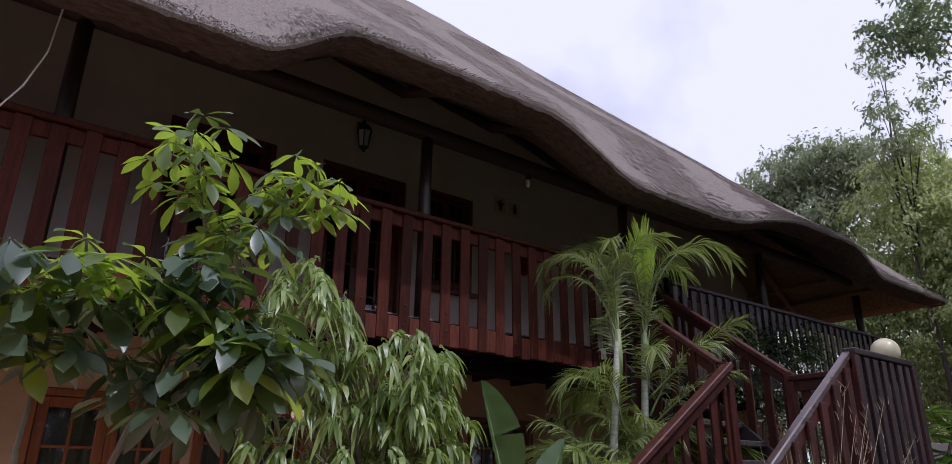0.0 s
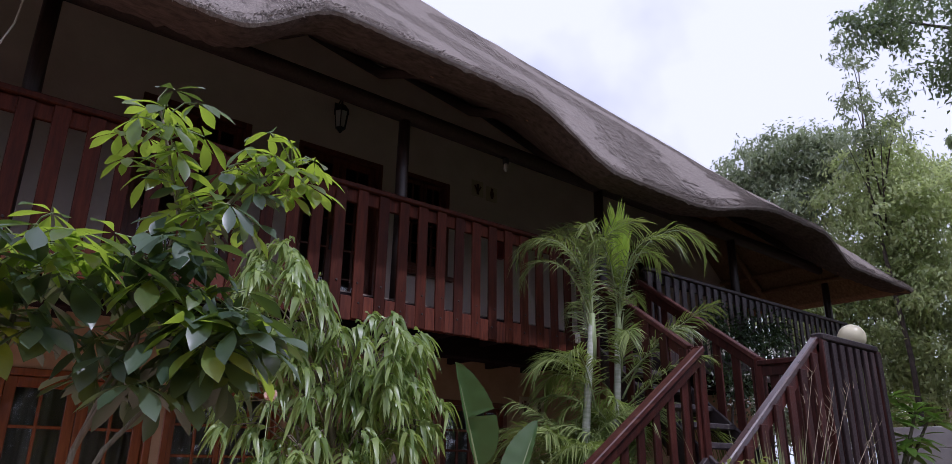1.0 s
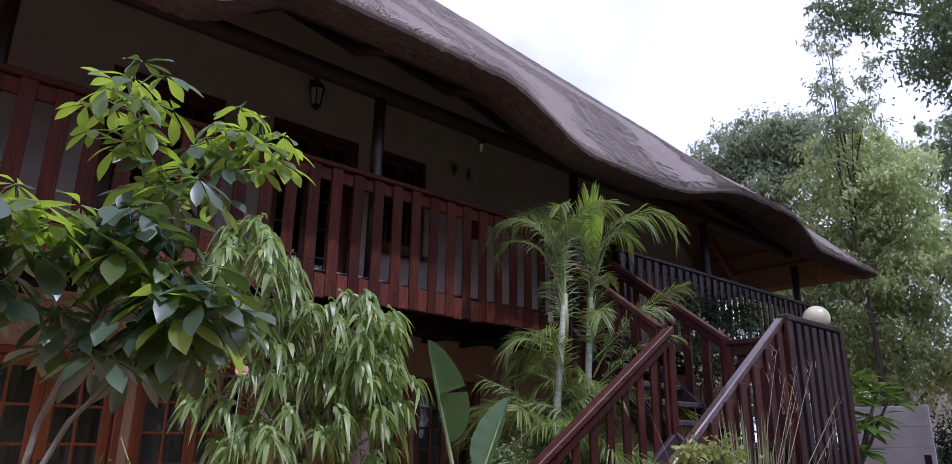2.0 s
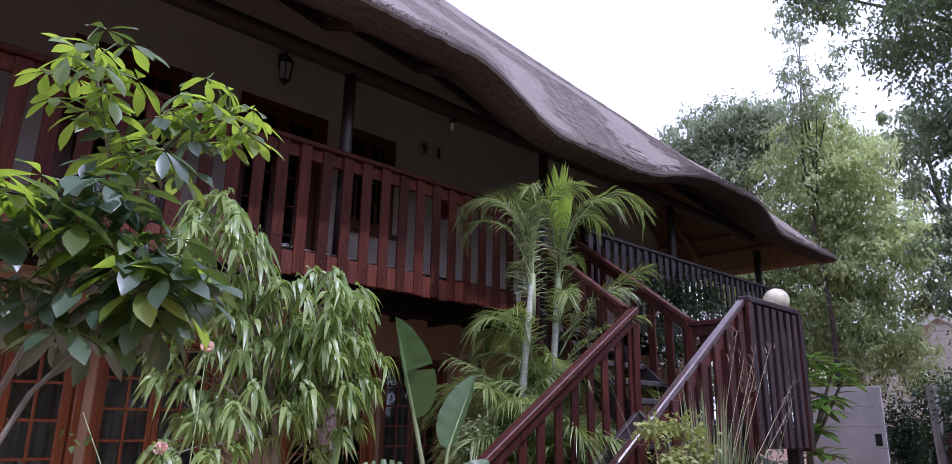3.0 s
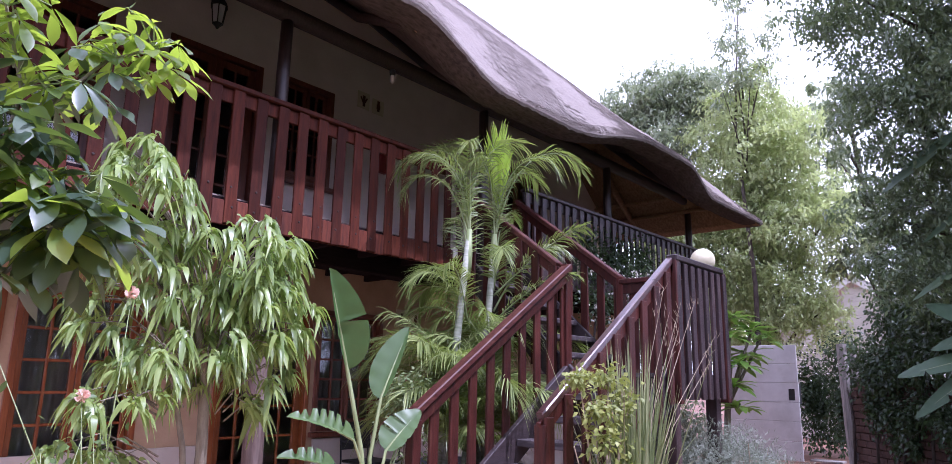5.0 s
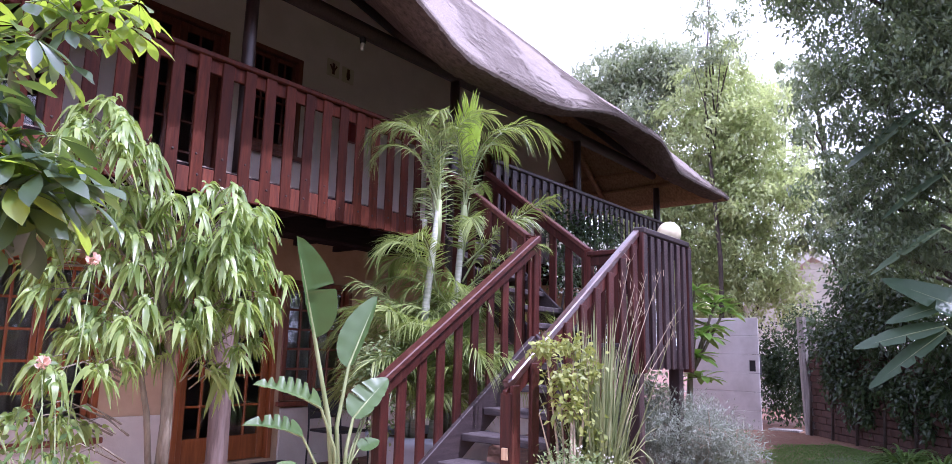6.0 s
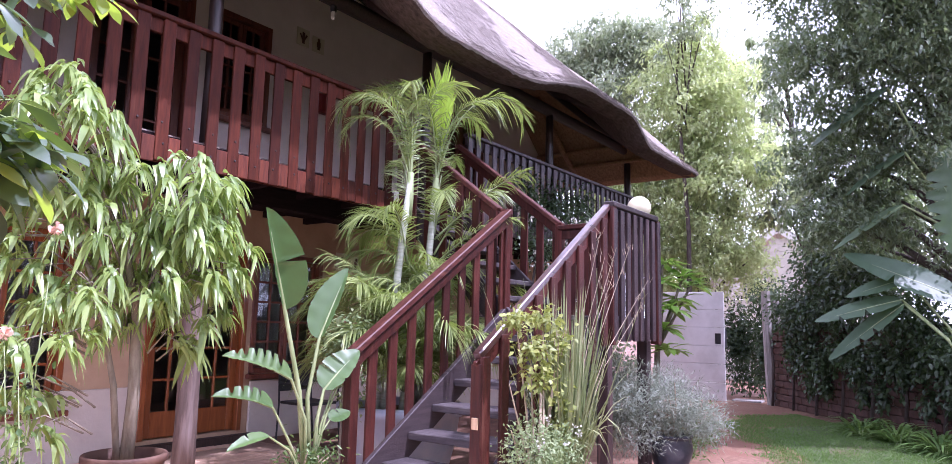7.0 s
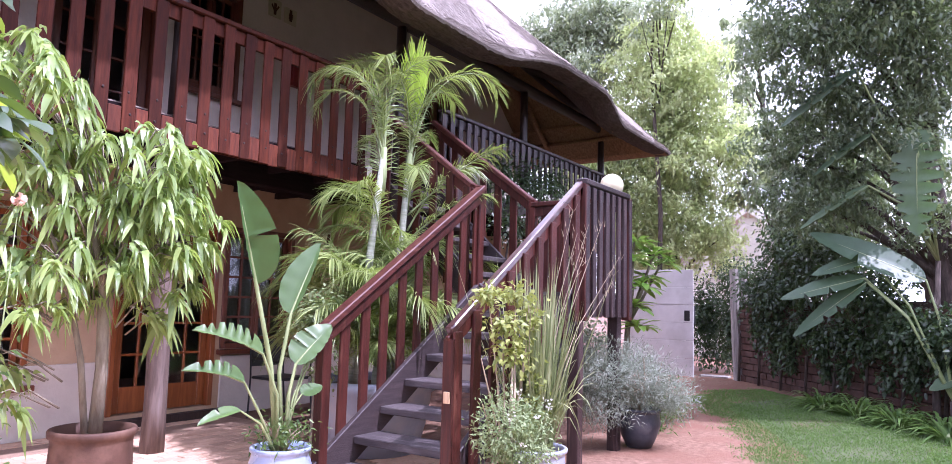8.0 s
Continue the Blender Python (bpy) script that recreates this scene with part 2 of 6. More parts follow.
M_BRICKPOST = material("brown_round_post", (0.075, 0.05, 0.04), (0.165, 0.115, 0.095), 0.75, 6, (7, 7, 0.7), 0.35, 40, worn=(0.21, 0.16, 0.14), worn_scale=2)
M_TERRA = material("terracotta_pot", (0.062, 0.030, 0.020), (0.12, 0.06, 0.040), 0.7, 5, bump=0.25, fine=30, worn=(0.20, 0.115, 0.08), worn_scale=2.5)
M_GLAZE = material("pale_blue_glaze", (0.27, 0.34, 0.50), (0.38, 0.45, 0.60), 0.28, 3, bump=0.05, worn=(0.50, 0.53, 0.60), worn_scale=3, spec=0.6)
M_GREYPOT = material("blue_grey_pot", (0.30, 0.33, 0.40), (0.40, 0.43, 0.50), 0.4, 3, bump=0.08, worn=(0.46, 0.46, 0.48), worn_scale=3)
M_DARKPOT = material("charcoal_pot", (0.03, 0.034, 0.045), (0.075, 0.082, 0.10), 0.4, 5, bump=0.1, worn=(0.13, 0.13, 0.14), worn_scale=3)
M_BLUE = material("blue_painted_metal", (0.03, 0.07, 0.14), (0.05, 0.11, 0.2), 0.5, 6, bump=0.1)
M_BARK = material("grey_brown_bark", (0.04, 0.03, 0.025), (0.11, 0.085, 0.07), 0.9, 9, (4, 4, 0.8), 0.8, 40)
M_STEM = material("pale_branch_bark", (0.16, 0.13, 0.09), (0.32, 0.28, 0.21), 0.8, 9, (4, 4, 0.8), 0.4, 40)
M_PALMSTEM = material("ringed_palm_stem", (0.20, 0.24, 0.15), (0.48, 0.47, 0.40), 0.7, 4, (1, 1, 9), 0.3, 30)
M_GREENSTEM = material("green_leaf_stalk", (0.18, 0.23, 0.09), (0.34, 0.39, 0.19), 0.45, 6, (4, 4, 0.7), 0.1, 40)
M_TWIG = material("dry_twig", (0.26, 0.20, 0.13), (0.45, 0.37, 0.26), 0.9, 9, bump=0.2)
M_ROSE = leaf_material("salmon_petals", (0.80, 0.54, 0.42), (0.88, 0.68, 0.56), (0.72, 0.48, 0.36), 0.6)
M_BLOSSOM = leaf_material("white_petals", (0.7, 0.68, 0.6), (0.82, 0.8, 0.75), (0.6, 0.6, 0.5), 0.6)
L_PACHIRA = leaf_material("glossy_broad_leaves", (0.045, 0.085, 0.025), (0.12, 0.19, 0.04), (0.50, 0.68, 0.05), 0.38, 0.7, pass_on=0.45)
# Darker, bluer copy: shade and sky sheen on lower leaves are in its colour.
L_PACHIRA_SHADED = leaf_material("dark_glossy_leaves", (0.035, 0.065, 0.042), (0.09, 0.135, 0.085), (0.24, 0.36, 0.04), 0.38, 0.8, pass_on=0.2)
L_FRANGI = leaf_material("fresh_green_leaves", (0.15, 0.29, 0.045), (0.26, 0.43, 0.08), (0.42, 0.66, 0.08), 0.4, 0.5)
L_LILY = leaf_material("strap_leaves", (0.06, 0.12, 0.03), (0.16, 0.25, 0.07), (0.2, 0.34, 0.05), 0.4, 0.5)
L_FICUS = leaf_material("long_drooping_leaves", (0.12, 0.19, 0.055), (0.34, 0.43, 0.145), (0.46, 0.60, 0.10), 0.36, 0.55, pass_on=0.36)
L_PALM = leaf_material("palm_leaflets", (0.11, 0.155, 0.045), (0.35, 0.41, 0.15), (0.36, 0.48, 0.08), 0.36, 0.55)
L_PALM_NEW = leaf_material("fresh_palm_leaflets", (0.34, 0.50, 0.05), (0.52, 0.68, 0.10), (0.62, 0.82, 0.08), 0.4, 0.5, pass_on=0.4)
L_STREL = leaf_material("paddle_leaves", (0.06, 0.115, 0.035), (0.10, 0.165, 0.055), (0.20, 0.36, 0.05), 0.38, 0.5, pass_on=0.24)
# Duller copy of L_STREL: shade by the garden wall is put into it.
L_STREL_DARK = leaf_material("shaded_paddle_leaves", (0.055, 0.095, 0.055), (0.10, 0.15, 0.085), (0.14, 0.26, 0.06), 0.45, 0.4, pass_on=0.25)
# Far tree leaves, bright and mid: haze is put into these paled tones.
L_TREE = leaf_material("bright_tree_leaves", (0.28, 0.33, 0.16), (0.54, 0.60, 0.33), (0.64, 0.73, 0.28), 0.38, 0.7, pass_on=0.42)
L_TREE_MID = leaf_material("mid_green_tree_leaves", (0.17, 0.21, 0.13), (0.39, 0.43, 0.29), (0.42, 0.50, 0.24), 0.4, 0.7)
L_TREE_DARK = leaf_material("dark_tree_leaves", (0.07, 0.10, 0.06), (0.20, 0.25, 0.15), (0.28, 0.38, 0.12), 0.36, 0.65)
L_IVY = leaf_material("dark_creeper_leaves", (0.02, 0.042, 0.018), (0.065, 0.10, 0.045), (0.10, 0.16, 0.04), 0.4, 0.55)
L_GREY = leaf_material("silver_grey_foliage", (0.18, 0.215, 0.16), (0.36, 0.39, 0.32), (0.32, 0.36, 0.24), 0.7, 0.3)
L_LIME = leaf_material("yellow_green_leaves", (0.16, 0.20, 0.05), (0.36, 0.38, 0.11), (0.42, 0.48, 0.09), 0.5, 0.4)
L_HERB = leaf_material("pale_herb_leaves", (0.15, 0.21, 0.09), (0.30, 0.36, 0.18), (0.28, 0.36, 0.12), 0.6, 0.3)
L_REED = leaf_material("long_grass_blades", (0.19, 0.24, 0.10), (0.44, 0.46, 0.24), (0.28, 0.34, 0.12), 0.55, 0.4)
L_SHRUB = leaf_material("small_shrub_leaves", (0.05, 0.10, 0.025), (0.13, 0.20, 0.05), (0.18, 0.28, 0.05), 0.45, 0.5)


# ---- building helpers ----
def thing(name, loc, label, category, group="", kind=""):
    ob = new(name)
    ob.location = loc
    return tagged(ob, label, category, group, kind)


def hang(ob, parent):
    ob.parent = parent
    ob.matrix_parent_inverse = Matrix.Translation(-Vector(parent.location)) if parent.data is None else Matrix()
    return ob


def as_mesh(name, bm, mat, smooth=False):
    me = bpy.data.meshes.new(name)
    bm.to_mesh(me)
    bm.free()
    me.materials.append(mat)
    if smooth:
        me.polygons.foreach_set("use_smooth", [True] * len(me.polygons))
    return me


def part(name, bm, mat, parent, label="", smooth=False):
    """Links a bmesh in world places as one mesh object under a thing or part."""
    ob = new(name, as_mesh(name, bm, mat, smooth))
    hang(ob, parent)
    return tagged(ob, label)


def piece(name, mesh, parent, m):
    ob = new(name, mesh)
    hang(ob, parent)
    ob.matrix_basis = m
    return ob


def setting(name, bm, mat, label, category, smooth=False):
    return tagged(new(name, as_mesh(name, bm, mat, smooth)), label, category, kind="structure")


def box(bm, x0, x1, y0, y1, z0, z1, bevel=0.0):
    m = Matrix.Translation(((x0 + x1) / 2, (y0 + y1) / 2, (z0 + z1) / 2)) @ Matrix.Diagonal((x1 - x0, y1 - y0, z1 - z0, 1))
    made = bmesh.ops.create_cube(bm, size=1, matrix=m)["verts"]
    if bevel:
        edges = list({e for v in made for e in v.link_edges})
        bmesh.ops.bevel(bm, geom=edges, offset=bevel, segments=1, affect="EDGES")
    return bm


def one_box(*a):
    return box(bmesh.new(), *a)


def beam(p, q, wide, high, bevel=0.006):
    """A plank from p to q; wide across, high upwards."""
    p, q = Vector(p), Vector(q)
    d = (q - p)
    ln = d.length
    x = d.normalized()
    y = Vector((0, 0, 1)).cross(x).normalized()
    z = x.cross(y)
    m = Matrix((x, y, z)).transposed().to_4x4()
    m.translation = (p + q) / 2
    bm = one_box(-ln / 2, ln / 2, -wide / 2, wide / 2, -high / 2, high / 2, bevel)
    bm.transform(m)
    return bm


def tube(bm, pts, radii, n=8, wobble=0.0, rng=None):
    """A tapered tube along points."""
    pts = [Vector(p) for p in pts]
    rings = []
    for i, p in enumerate(pts):
        d = (pts[min(i + 1, len(pts) - 1)] - pts[max(i - 1, 0)]).normalized()
        a = d.cross(Vector((0.31, 0.92, 0.17))).normalized()
        b = d.cross(a)
        ring = []
        for k in range(n):
            th = 2 * math.pi * k / n
            r = radii[i] * (1 + (rng.uniform(-wobble, wobble) if wobble else 0))
            ring.append(bm.verts.new(p + (a * math.cos(th) + b * math.sin(th)) * r))
        rings.append(ring)
    for r0, r1 in zip(rings, rings[1:]):
        for k in range(n):
            bm.faces.new((r0[k], r0[(k + 1) % n], r1[(k + 1) % n], r1[k]))
    bm.faces.new(list(reversed(rings[0])))
    bm.faces.new(rings[-1])
    return bm


def lathe(profile, n=28, at=(0, 0, 0)):
    bm = bmesh.new()
    rings = [[bm.verts.new((at[0] + r * math.cos(2 * math.pi * k / n), at[1] + r * math.sin(2 * math.pi * k / n), at[2] + z)) for k in range(n)]
             for r, z in profile]
    for r0, r1 in zip(rings, rings[1:]):
        for k in range(n):
            bm.faces.new((r0[k], r0[(k + 1) % n], r1[(k + 1) % n], r1[k]))
    bm.faces.new(list(reversed(rings[0])))
    bm.faces.new(rings[-1])
    bmesh.ops.recalc_face_normals(bm, faces=bm.faces)
    return bm


def unit(a):
    return a / np.maximum(np.linalg.norm(a, axis=-1, keepdims=True), 1e-9)


def blades(name, mat, P, D, U, L, W, bend=0.0, fold=0.15, stations=((0.4, 1.0), (0.75, 0.75))):
    """Many leaf blades as one mesh: places, ways, upper sides, lengths, widths."""
    P, D, U = np.asarray(P, float), unit(np.asarray(D, float)), np.asarray(U, float)
    k = len(P)
    L, W, bend = np.broadcast_to(L, k)[:, None], np.broadcast_to(W, k)[:, None], np.broadcast_to(bend, k)[:, None]
    S = unit(np.cross(D, U))
    N = unit(np.cross(S, D))
    rows = [P]
    down = np.array([0, 0, -1.0])
    for t, w in stations:
        c = P + D * L * t + down * bend * L * t * t
        rows += [c - S * W * w / 2 + N * fold * W * w, c, c + S * W * w / 2 + N * fold * W * w]
    rows.append(P + D * L + down * bend * L)
    V = np.stack(rows, 1)
    n = V.shape[1]
    faces = [(0, 1, 2), (0, 2, 3)]
    for s in range(len(stations) - 1):
        a = 1 + 3 * s
        faces += [(a, a + 3, a + 4, a + 1), (a + 1, a + 4, a + 5, a + 2)]
    a = 1 + 3 * (len(stations) - 1)
    faces += [(a, n - 1, a + 1), (a + 1, n - 1, a + 2)]
    tri = [f for f in faces if len(f) == 3]
    quad = [f for f in faces if len(f) == 4]
    me = bpy.data.meshes.new(name)
    me.vertices.add(k * n)
    me.vertices.foreach_set("co", V.reshape(-1))
    off = np.arange(k)[:, None, None] * n
    loops, sizes = [], []
    if tri:
        loops.append((np.array(tri)[None] + off).reshape(-1))
        sizes.append(np.full(k * len(tri), 3))
    if quad:
        loops.append((np.array(quad)[None] + off).reshape(-1))
        sizes.append(np.full(k * len(quad), 4))
    loops, sizes = np.concatenate(loops), np.concatenate(sizes)
    me.loops.add(len(loops))
    me.loops.foreach_set("vertex_index", loops)
    me.polygons.add(len(sizes))
    me.polygons.foreach_set("loop_start", np.concatenate([[0], np.cumsum(sizes)[:-1]]))
    me.polygons.foreach_set("use_smooth", np.ones(len(sizes), bool))
    me.update(calc_edges=True)
    me.materials.append(mat)
    return me


def grid_mesh(name, mat, V, smooth=True):
    """A sheet from an array of rows and columns of points."""
    r, c = V.shape[:2]
    i = np.arange(r * c).reshape(r, c)
    q = np.stack([i[:-1, :-1], i[:-1, 1:], i[1:, 1:], i[1:, :-1]], -1).reshape(-1, 4)
    me = bpy.data.meshes.new(name)
    me.from_pydata(V.reshape(-1, 3).tolist(), [], q.tolist())
    me.materials.append(mat)
    if smooth:
        me.polygons.foreach_set("use_smooth", [True] * len(me.polygons))
    return me


def smooth_step(a, b, x):
    t = np.clip((x - a) / (b - a), 0, 1)
    return t * t * (3 - 2 * t)


# ---- ground ----
ground_bm = bmesh.new()
bmesh.ops.create_grid(ground_bm, x_segments=40, y_segments=40, size=400)
setting("ground", ground_bm, M_SOIL, "red brown bare garden soil", "ground")

# ---- house ----
WALL_Y, DECK, RAIL_Y, RAIL_Z, FRINGE = 7.2, 2.72, 5.3, 3.65, 2.5
X0, X1 = -6.0, 12.7

OPENINGS = [  # x0, x1, z0, z1
    (1.42, 2.66, 0.10, 2.12), (2.74, 3.85, 0.50, 2.12), (4.59, 5.78, 0.12, 2.14), (5.84, 6.86, 0.74, 2.14),
    (2.10, 3.20, DECK, 4.86), (3.75, 4.85, DECK, 4.86), (5.12, 5.87, 3.62, 4.88), (9.10, 10.30, DECK, 4.80),
]


def wall_with_openings(x0, x1, y0, y1, z0, z1, holes):
    """A thick wall with openings that go through it."""
    bm = bmesh.new()
    xs = sorted({x0, x1, *(h[0] for h in holes), *(h[1] for h in holes)})
    xs = [x for x in xs if x0 <= x <= x1]
    for a, b in zip(xs, xs[1:]):
        mid = (a + b) / 2
        spans = sorted((max(h[2], z0), min(h[3], z1)) for h in holes if h[0] < mid < h[1] and h[3] > z0 and h[2] < z1)
        z = z0
        for s0, s1 in spans:
            if s0 - z > 1e-4:
                box(bm, a, b, y0, y1, z, s0)
            z = s1
        if z1 - z > 1e-4:
            box(bm, a, b, y0, y1, z, z1)
    bmesh.ops.remove_doubles(bm, verts=bm.verts, dist=1e-5)
    return bm


setting("wall_south_low", wall_with_openings(X0, X1, WALL_Y, WALL_Y + 0.25, 0.0, 2.62, OPENINGS), M_WALL, "ochre plastered ground floor house wall under the balcony", "wall")
setting("wall_south_high", wall_with_openings(X0, X1, WALL_Y, WALL_Y + 0.25, 2.62, 6.4, OPENINGS), M_WALL_UP, "grey tan plastered upper house wall behind the balcony", "wall")
setting("wall_east", one_box(X1 - 0.25, X1, WALL_Y + 0.25, 16.0, 0.0, 5.2), M_WALL, "ochre plastered end wall of the house", "wall")
setting("wall_west", one_box(X0, X0 + 0.25, WALL_Y + 0.25, 16.0, 0.0, 5.2), M_WALL, "ochre plastered end wall of the house", "wall")
setting("wall_north", one_box(X0, X1, 16.0, 16.25, 0.0, 5.2), M_WALL, "ochre plastered rear wall of the house", "wall")
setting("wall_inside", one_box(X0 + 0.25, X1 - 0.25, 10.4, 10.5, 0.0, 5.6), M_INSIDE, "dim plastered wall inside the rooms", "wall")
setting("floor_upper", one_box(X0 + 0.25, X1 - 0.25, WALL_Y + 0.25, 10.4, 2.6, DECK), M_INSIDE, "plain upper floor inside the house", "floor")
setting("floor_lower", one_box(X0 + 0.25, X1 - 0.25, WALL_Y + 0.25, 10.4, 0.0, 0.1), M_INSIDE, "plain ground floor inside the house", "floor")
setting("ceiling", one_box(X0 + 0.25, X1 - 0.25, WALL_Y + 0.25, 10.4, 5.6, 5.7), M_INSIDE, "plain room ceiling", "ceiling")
skirt = bmesh.new()
for a, b in ((X0, 1.42), (2.66, 4.50), (5.86, X1)):
    box(skirt, a, b, WALL_Y - 0.03, WALL_Y - 0.003, 0.0, 0.66, 0.006)
setting("baseboard", skirt, M_WALL_LOW, "pale plastered plinth along the house wall", "plinth")
setting("threshold", one_box(4.45, 5.92, WALL_Y - 0.14, WALL_Y - 0.034, 0.0, 0.09, 0.01), M_POLE, "low dark step before the glazed doors", "step")


# ---- thatched roof ----
EAVE_Y, CORNER_X, PITCH, RIDGE = 4.4, 13.0, math.tan(radians(45.8)), 6.6


def swell(x):
    """How far the eave is lifted over the balcony bays."""
    return 0.41 * (smooth_step(2.0, 2.8, x) - smooth_step(4.6, 5.9, x)) + 0.35 * (smooth_step(7.0, 9.0, x) - smooth_step(10.1, 10.95, x)) \
        + 0.4 * (smooth_step(-3.6, -2.8, x) - smooth_step(-1.0, 0.2, x))


def eave_z(x):
    return 4.09 + swell(x)


ns = np.random.default_rng(4)
# front slope: the rounded eave edge first, then up to the ridge
edge = np.array([(0.34, 0.02), (0.22, -0.02), (0.11, -0.025), (0.04, -0.012), (-0.005, 0.005), (-0.02, 0.03)])
up = np.concatenate([np.linspace(0.02, 2.4, 48), np.linspace(2.45, RIDGE, 40)])
us = np.linspace(0, 1, 420)
rows = []
for off, h in edge:
    x = X0 - 1 + us * (CORNER_X - X0 + 1)
    rows.append(np.stack([x, np.full_like(x, EAVE_Y + off), eave_z(x) + h], -1))
for d in up:
    x = X0 - 1 + us * (CORNER_X - d - X0 + 1)
    lift = swell(x) * np.clip(1 - d / 3.4, 0, 1) ** 2.0
    rows.append(np.stack([x, np.full_like(x, EAVE_Y + d), 4.15 + d * PITCH + lift], -1))
front = np.stack(rows)
eave_cut = front[:6].copy()
front = front[5:]
front[1:, :, 2] += (ns.normal(0, 0.006, front.shape[:2]) + 0.02 * np.sin(front[..., 0] * 3.1 + 2 * np.sin(front[..., 1] * 1.7)))[1:]
eave_cut[:5, :, 2] += ns.normal(0, 0.006, (5, front.shape[1]))
# end slope
vs = np.linspace(0, 1, 160)
rows = []
for off, h in edge:
    y = EAVE_Y + vs * 13.2
    rows.append(np.stack([np.full_like(y, CORNER_X - off), y, 4.09 + h + 0 * y], -1))
for d in up[::2]:
    y = EAVE_Y + d + vs * (13.2 - 2 * d)
    rows.append(np.stack([np.full_like(y, CORNER_X - d), y, np.full_like(y, 4.15 + d * PITCH)], -1))
end = np.stack(rows)
end_cut = end[:6].copy()
end = end[5:]
back = np.array([[(X0 - 1, 17.6, 4.1), (CORNER_X, 17.6, 4.1)], [(X0 - 1, 17.6, 4.34), (CORNER_X, 17.6, 4.34)],
                 [(X0 - 1, 11.0, 4.15 + RIDGE * PITCH), (CORNER_X - RIDGE, 11.0, 4.15 + RIDGE * PITCH)]])
# undersides
xs = np.linspace(X0 - 1, CORNER_X - 0.04, 200)
under = []
for y, z, keep in ((EAVE_Y + 0.335, 0.022, 1), (4.9, 0.16, 0.95), (5.2, 0.44, 0.75), (5.5, 0.76, 0.45), (6.3, 1.45, 0.1), (7.2, 2.3, 0)):
    x = np.minimum(xs, CORNER_X - 0.04 - max(0, (y - EAVE_Y)))
    under.append(np.stack([x, np.full_like(x, y), 4.09 + z + keep * swell(x)], -1))
ys = np.linspace(EAVE_Y + 0.03, 17.5, 40)
under_end = []
for d, z in ((0.335, 0.022), (0.5, 0.16), (0.7, 0.42), (1.1, 0.76), (1.9, 1.45), (2.8, 2.3)):
    y = np.maximum(ys, EAVE_Y + d)
    under_end.append(np.stack([np.full_like(y, CORNER_X - d), y, np.full_like(y, 4.09 + z)], -1))

roof = thing("thatched_roof", (3.0, 11.0, 4.1), "weathered grey thatch roof with a thick wavy eave", "roof", kind="structure")
# eave cut and front soffit take the darkened copy where shade falls
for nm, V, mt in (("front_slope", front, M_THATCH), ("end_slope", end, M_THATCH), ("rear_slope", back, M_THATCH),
                  ("eave_lip", eave_cut[4:], M_THATCH), ("eave_cut", eave_cut[:5], M_UNDER_SHADED), ("end_cut", end_cut, M_UNDER), ("front_soffit", np.stack(under), M_UNDER_SHADED), ("end_soffit", np.stack(under_end), M_UNDER)):
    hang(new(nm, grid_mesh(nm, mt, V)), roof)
# loose straw over the slope and along the eave
k = 80000
sx = ns.uniform(0.5, 12.6, k)
sd = 0.11 + ns.uniform(0, 1, k) ** 1.4 * 4.9
ok = sx < CORNER_X - sd - 0.05
sx, sd = sx[ok], sd[ok]
sz = 4.155 + sd * PITCH + swell(sx) * np.clip(1 - sd / 3.4, 0, 1) ** 2.0
P = np.stack([sx, EAVE_Y + sd, sz], -1)
D = np.stack([ns.normal(0, 0.22, len(sx)), np.full(len(sx), -1.0), np.full(len(sx), -PITCH + 0.08) + ns.normal(0, 0.07, len(sx))], -1)
hang(new("straw", blades("straw", M_STRAW, P, D, np.tile((0, -0.7, 0.72), (len(sx), 1)), ns.uniform(0.05, 0.16, len(sx)), ns.uniform(0.006, 0.013, len(sx)), stations=((0.5, 1.0),))), roof)
k = 30000
sx = ns.uniform(0.2, 13.0, k)
h = np.where(ns.random(k) < 0.12, ns.uniform(-0.012, 0, k), ns.uniform(0.01, 0.14, k))
P = np.stack([sx, EAVE_Y - 0.015 + np.abs(h) * np.where(h > 0, 0.95, 4.0) + ns.normal(0, 0.006, k), eave_z(sx) + 0.05 + np.where(h > 0, h, h * 1.2)], -1)
D = np.stack([ns.normal(0, 0.25, k), ns.normal(-0.75, 0.25, k), ns.normal(-0.75, 0.25, k)], -1)
hang(new("cut_straw_edge", blades("cut_straw_edge", M_STRAW, P, D, np.tile((0, -0.7, 0.72), (k, 1)), ns.uniform(0.02, 0.06, k), 0.007, stations=((0.5, 1.0),))), roof)

# rafters and battens under the thatch
pole_rng = random.Random(3)
rx = -5.4
while rx < 12.4:
    x = rx + pole_rng.uniform(-0.05, 0.05)
    s = float(swell(np.array(x)))
    bm = tube(bmesh.new(), [(x, 4.615, 4.15 - 0.03 + s), (x + 0.02, 5.5, 4.09 + 0.66 + 0.45 * s), (x, 7.19, 4.09 + 2.17)], [0.05, 0.055, 0.06], 8)
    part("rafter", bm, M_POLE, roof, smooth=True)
    # pale disc stands in for the rafter end catching light
    part("cut_end", tube(bmesh.new(), [(x, 4.614, 4.117 + s), (x, 4.604, 4.113 + s)], [0.045, 0.045], 10), M_POLE_LIT, roof)
    rx += 1.02
for y in np.arange(6.6, 10.5, 0.85):
    part("rafter", tube(bmesh.new(), [(CORNER_X - 0.32, y, 4.15), (CORNER_X - 1.1, y, 4.72), (CORNER_X - 1.9, y, 5.4)], [0.05, 0.05, 0.05], 8), M_POLE_LIT, roof, smooth=True)
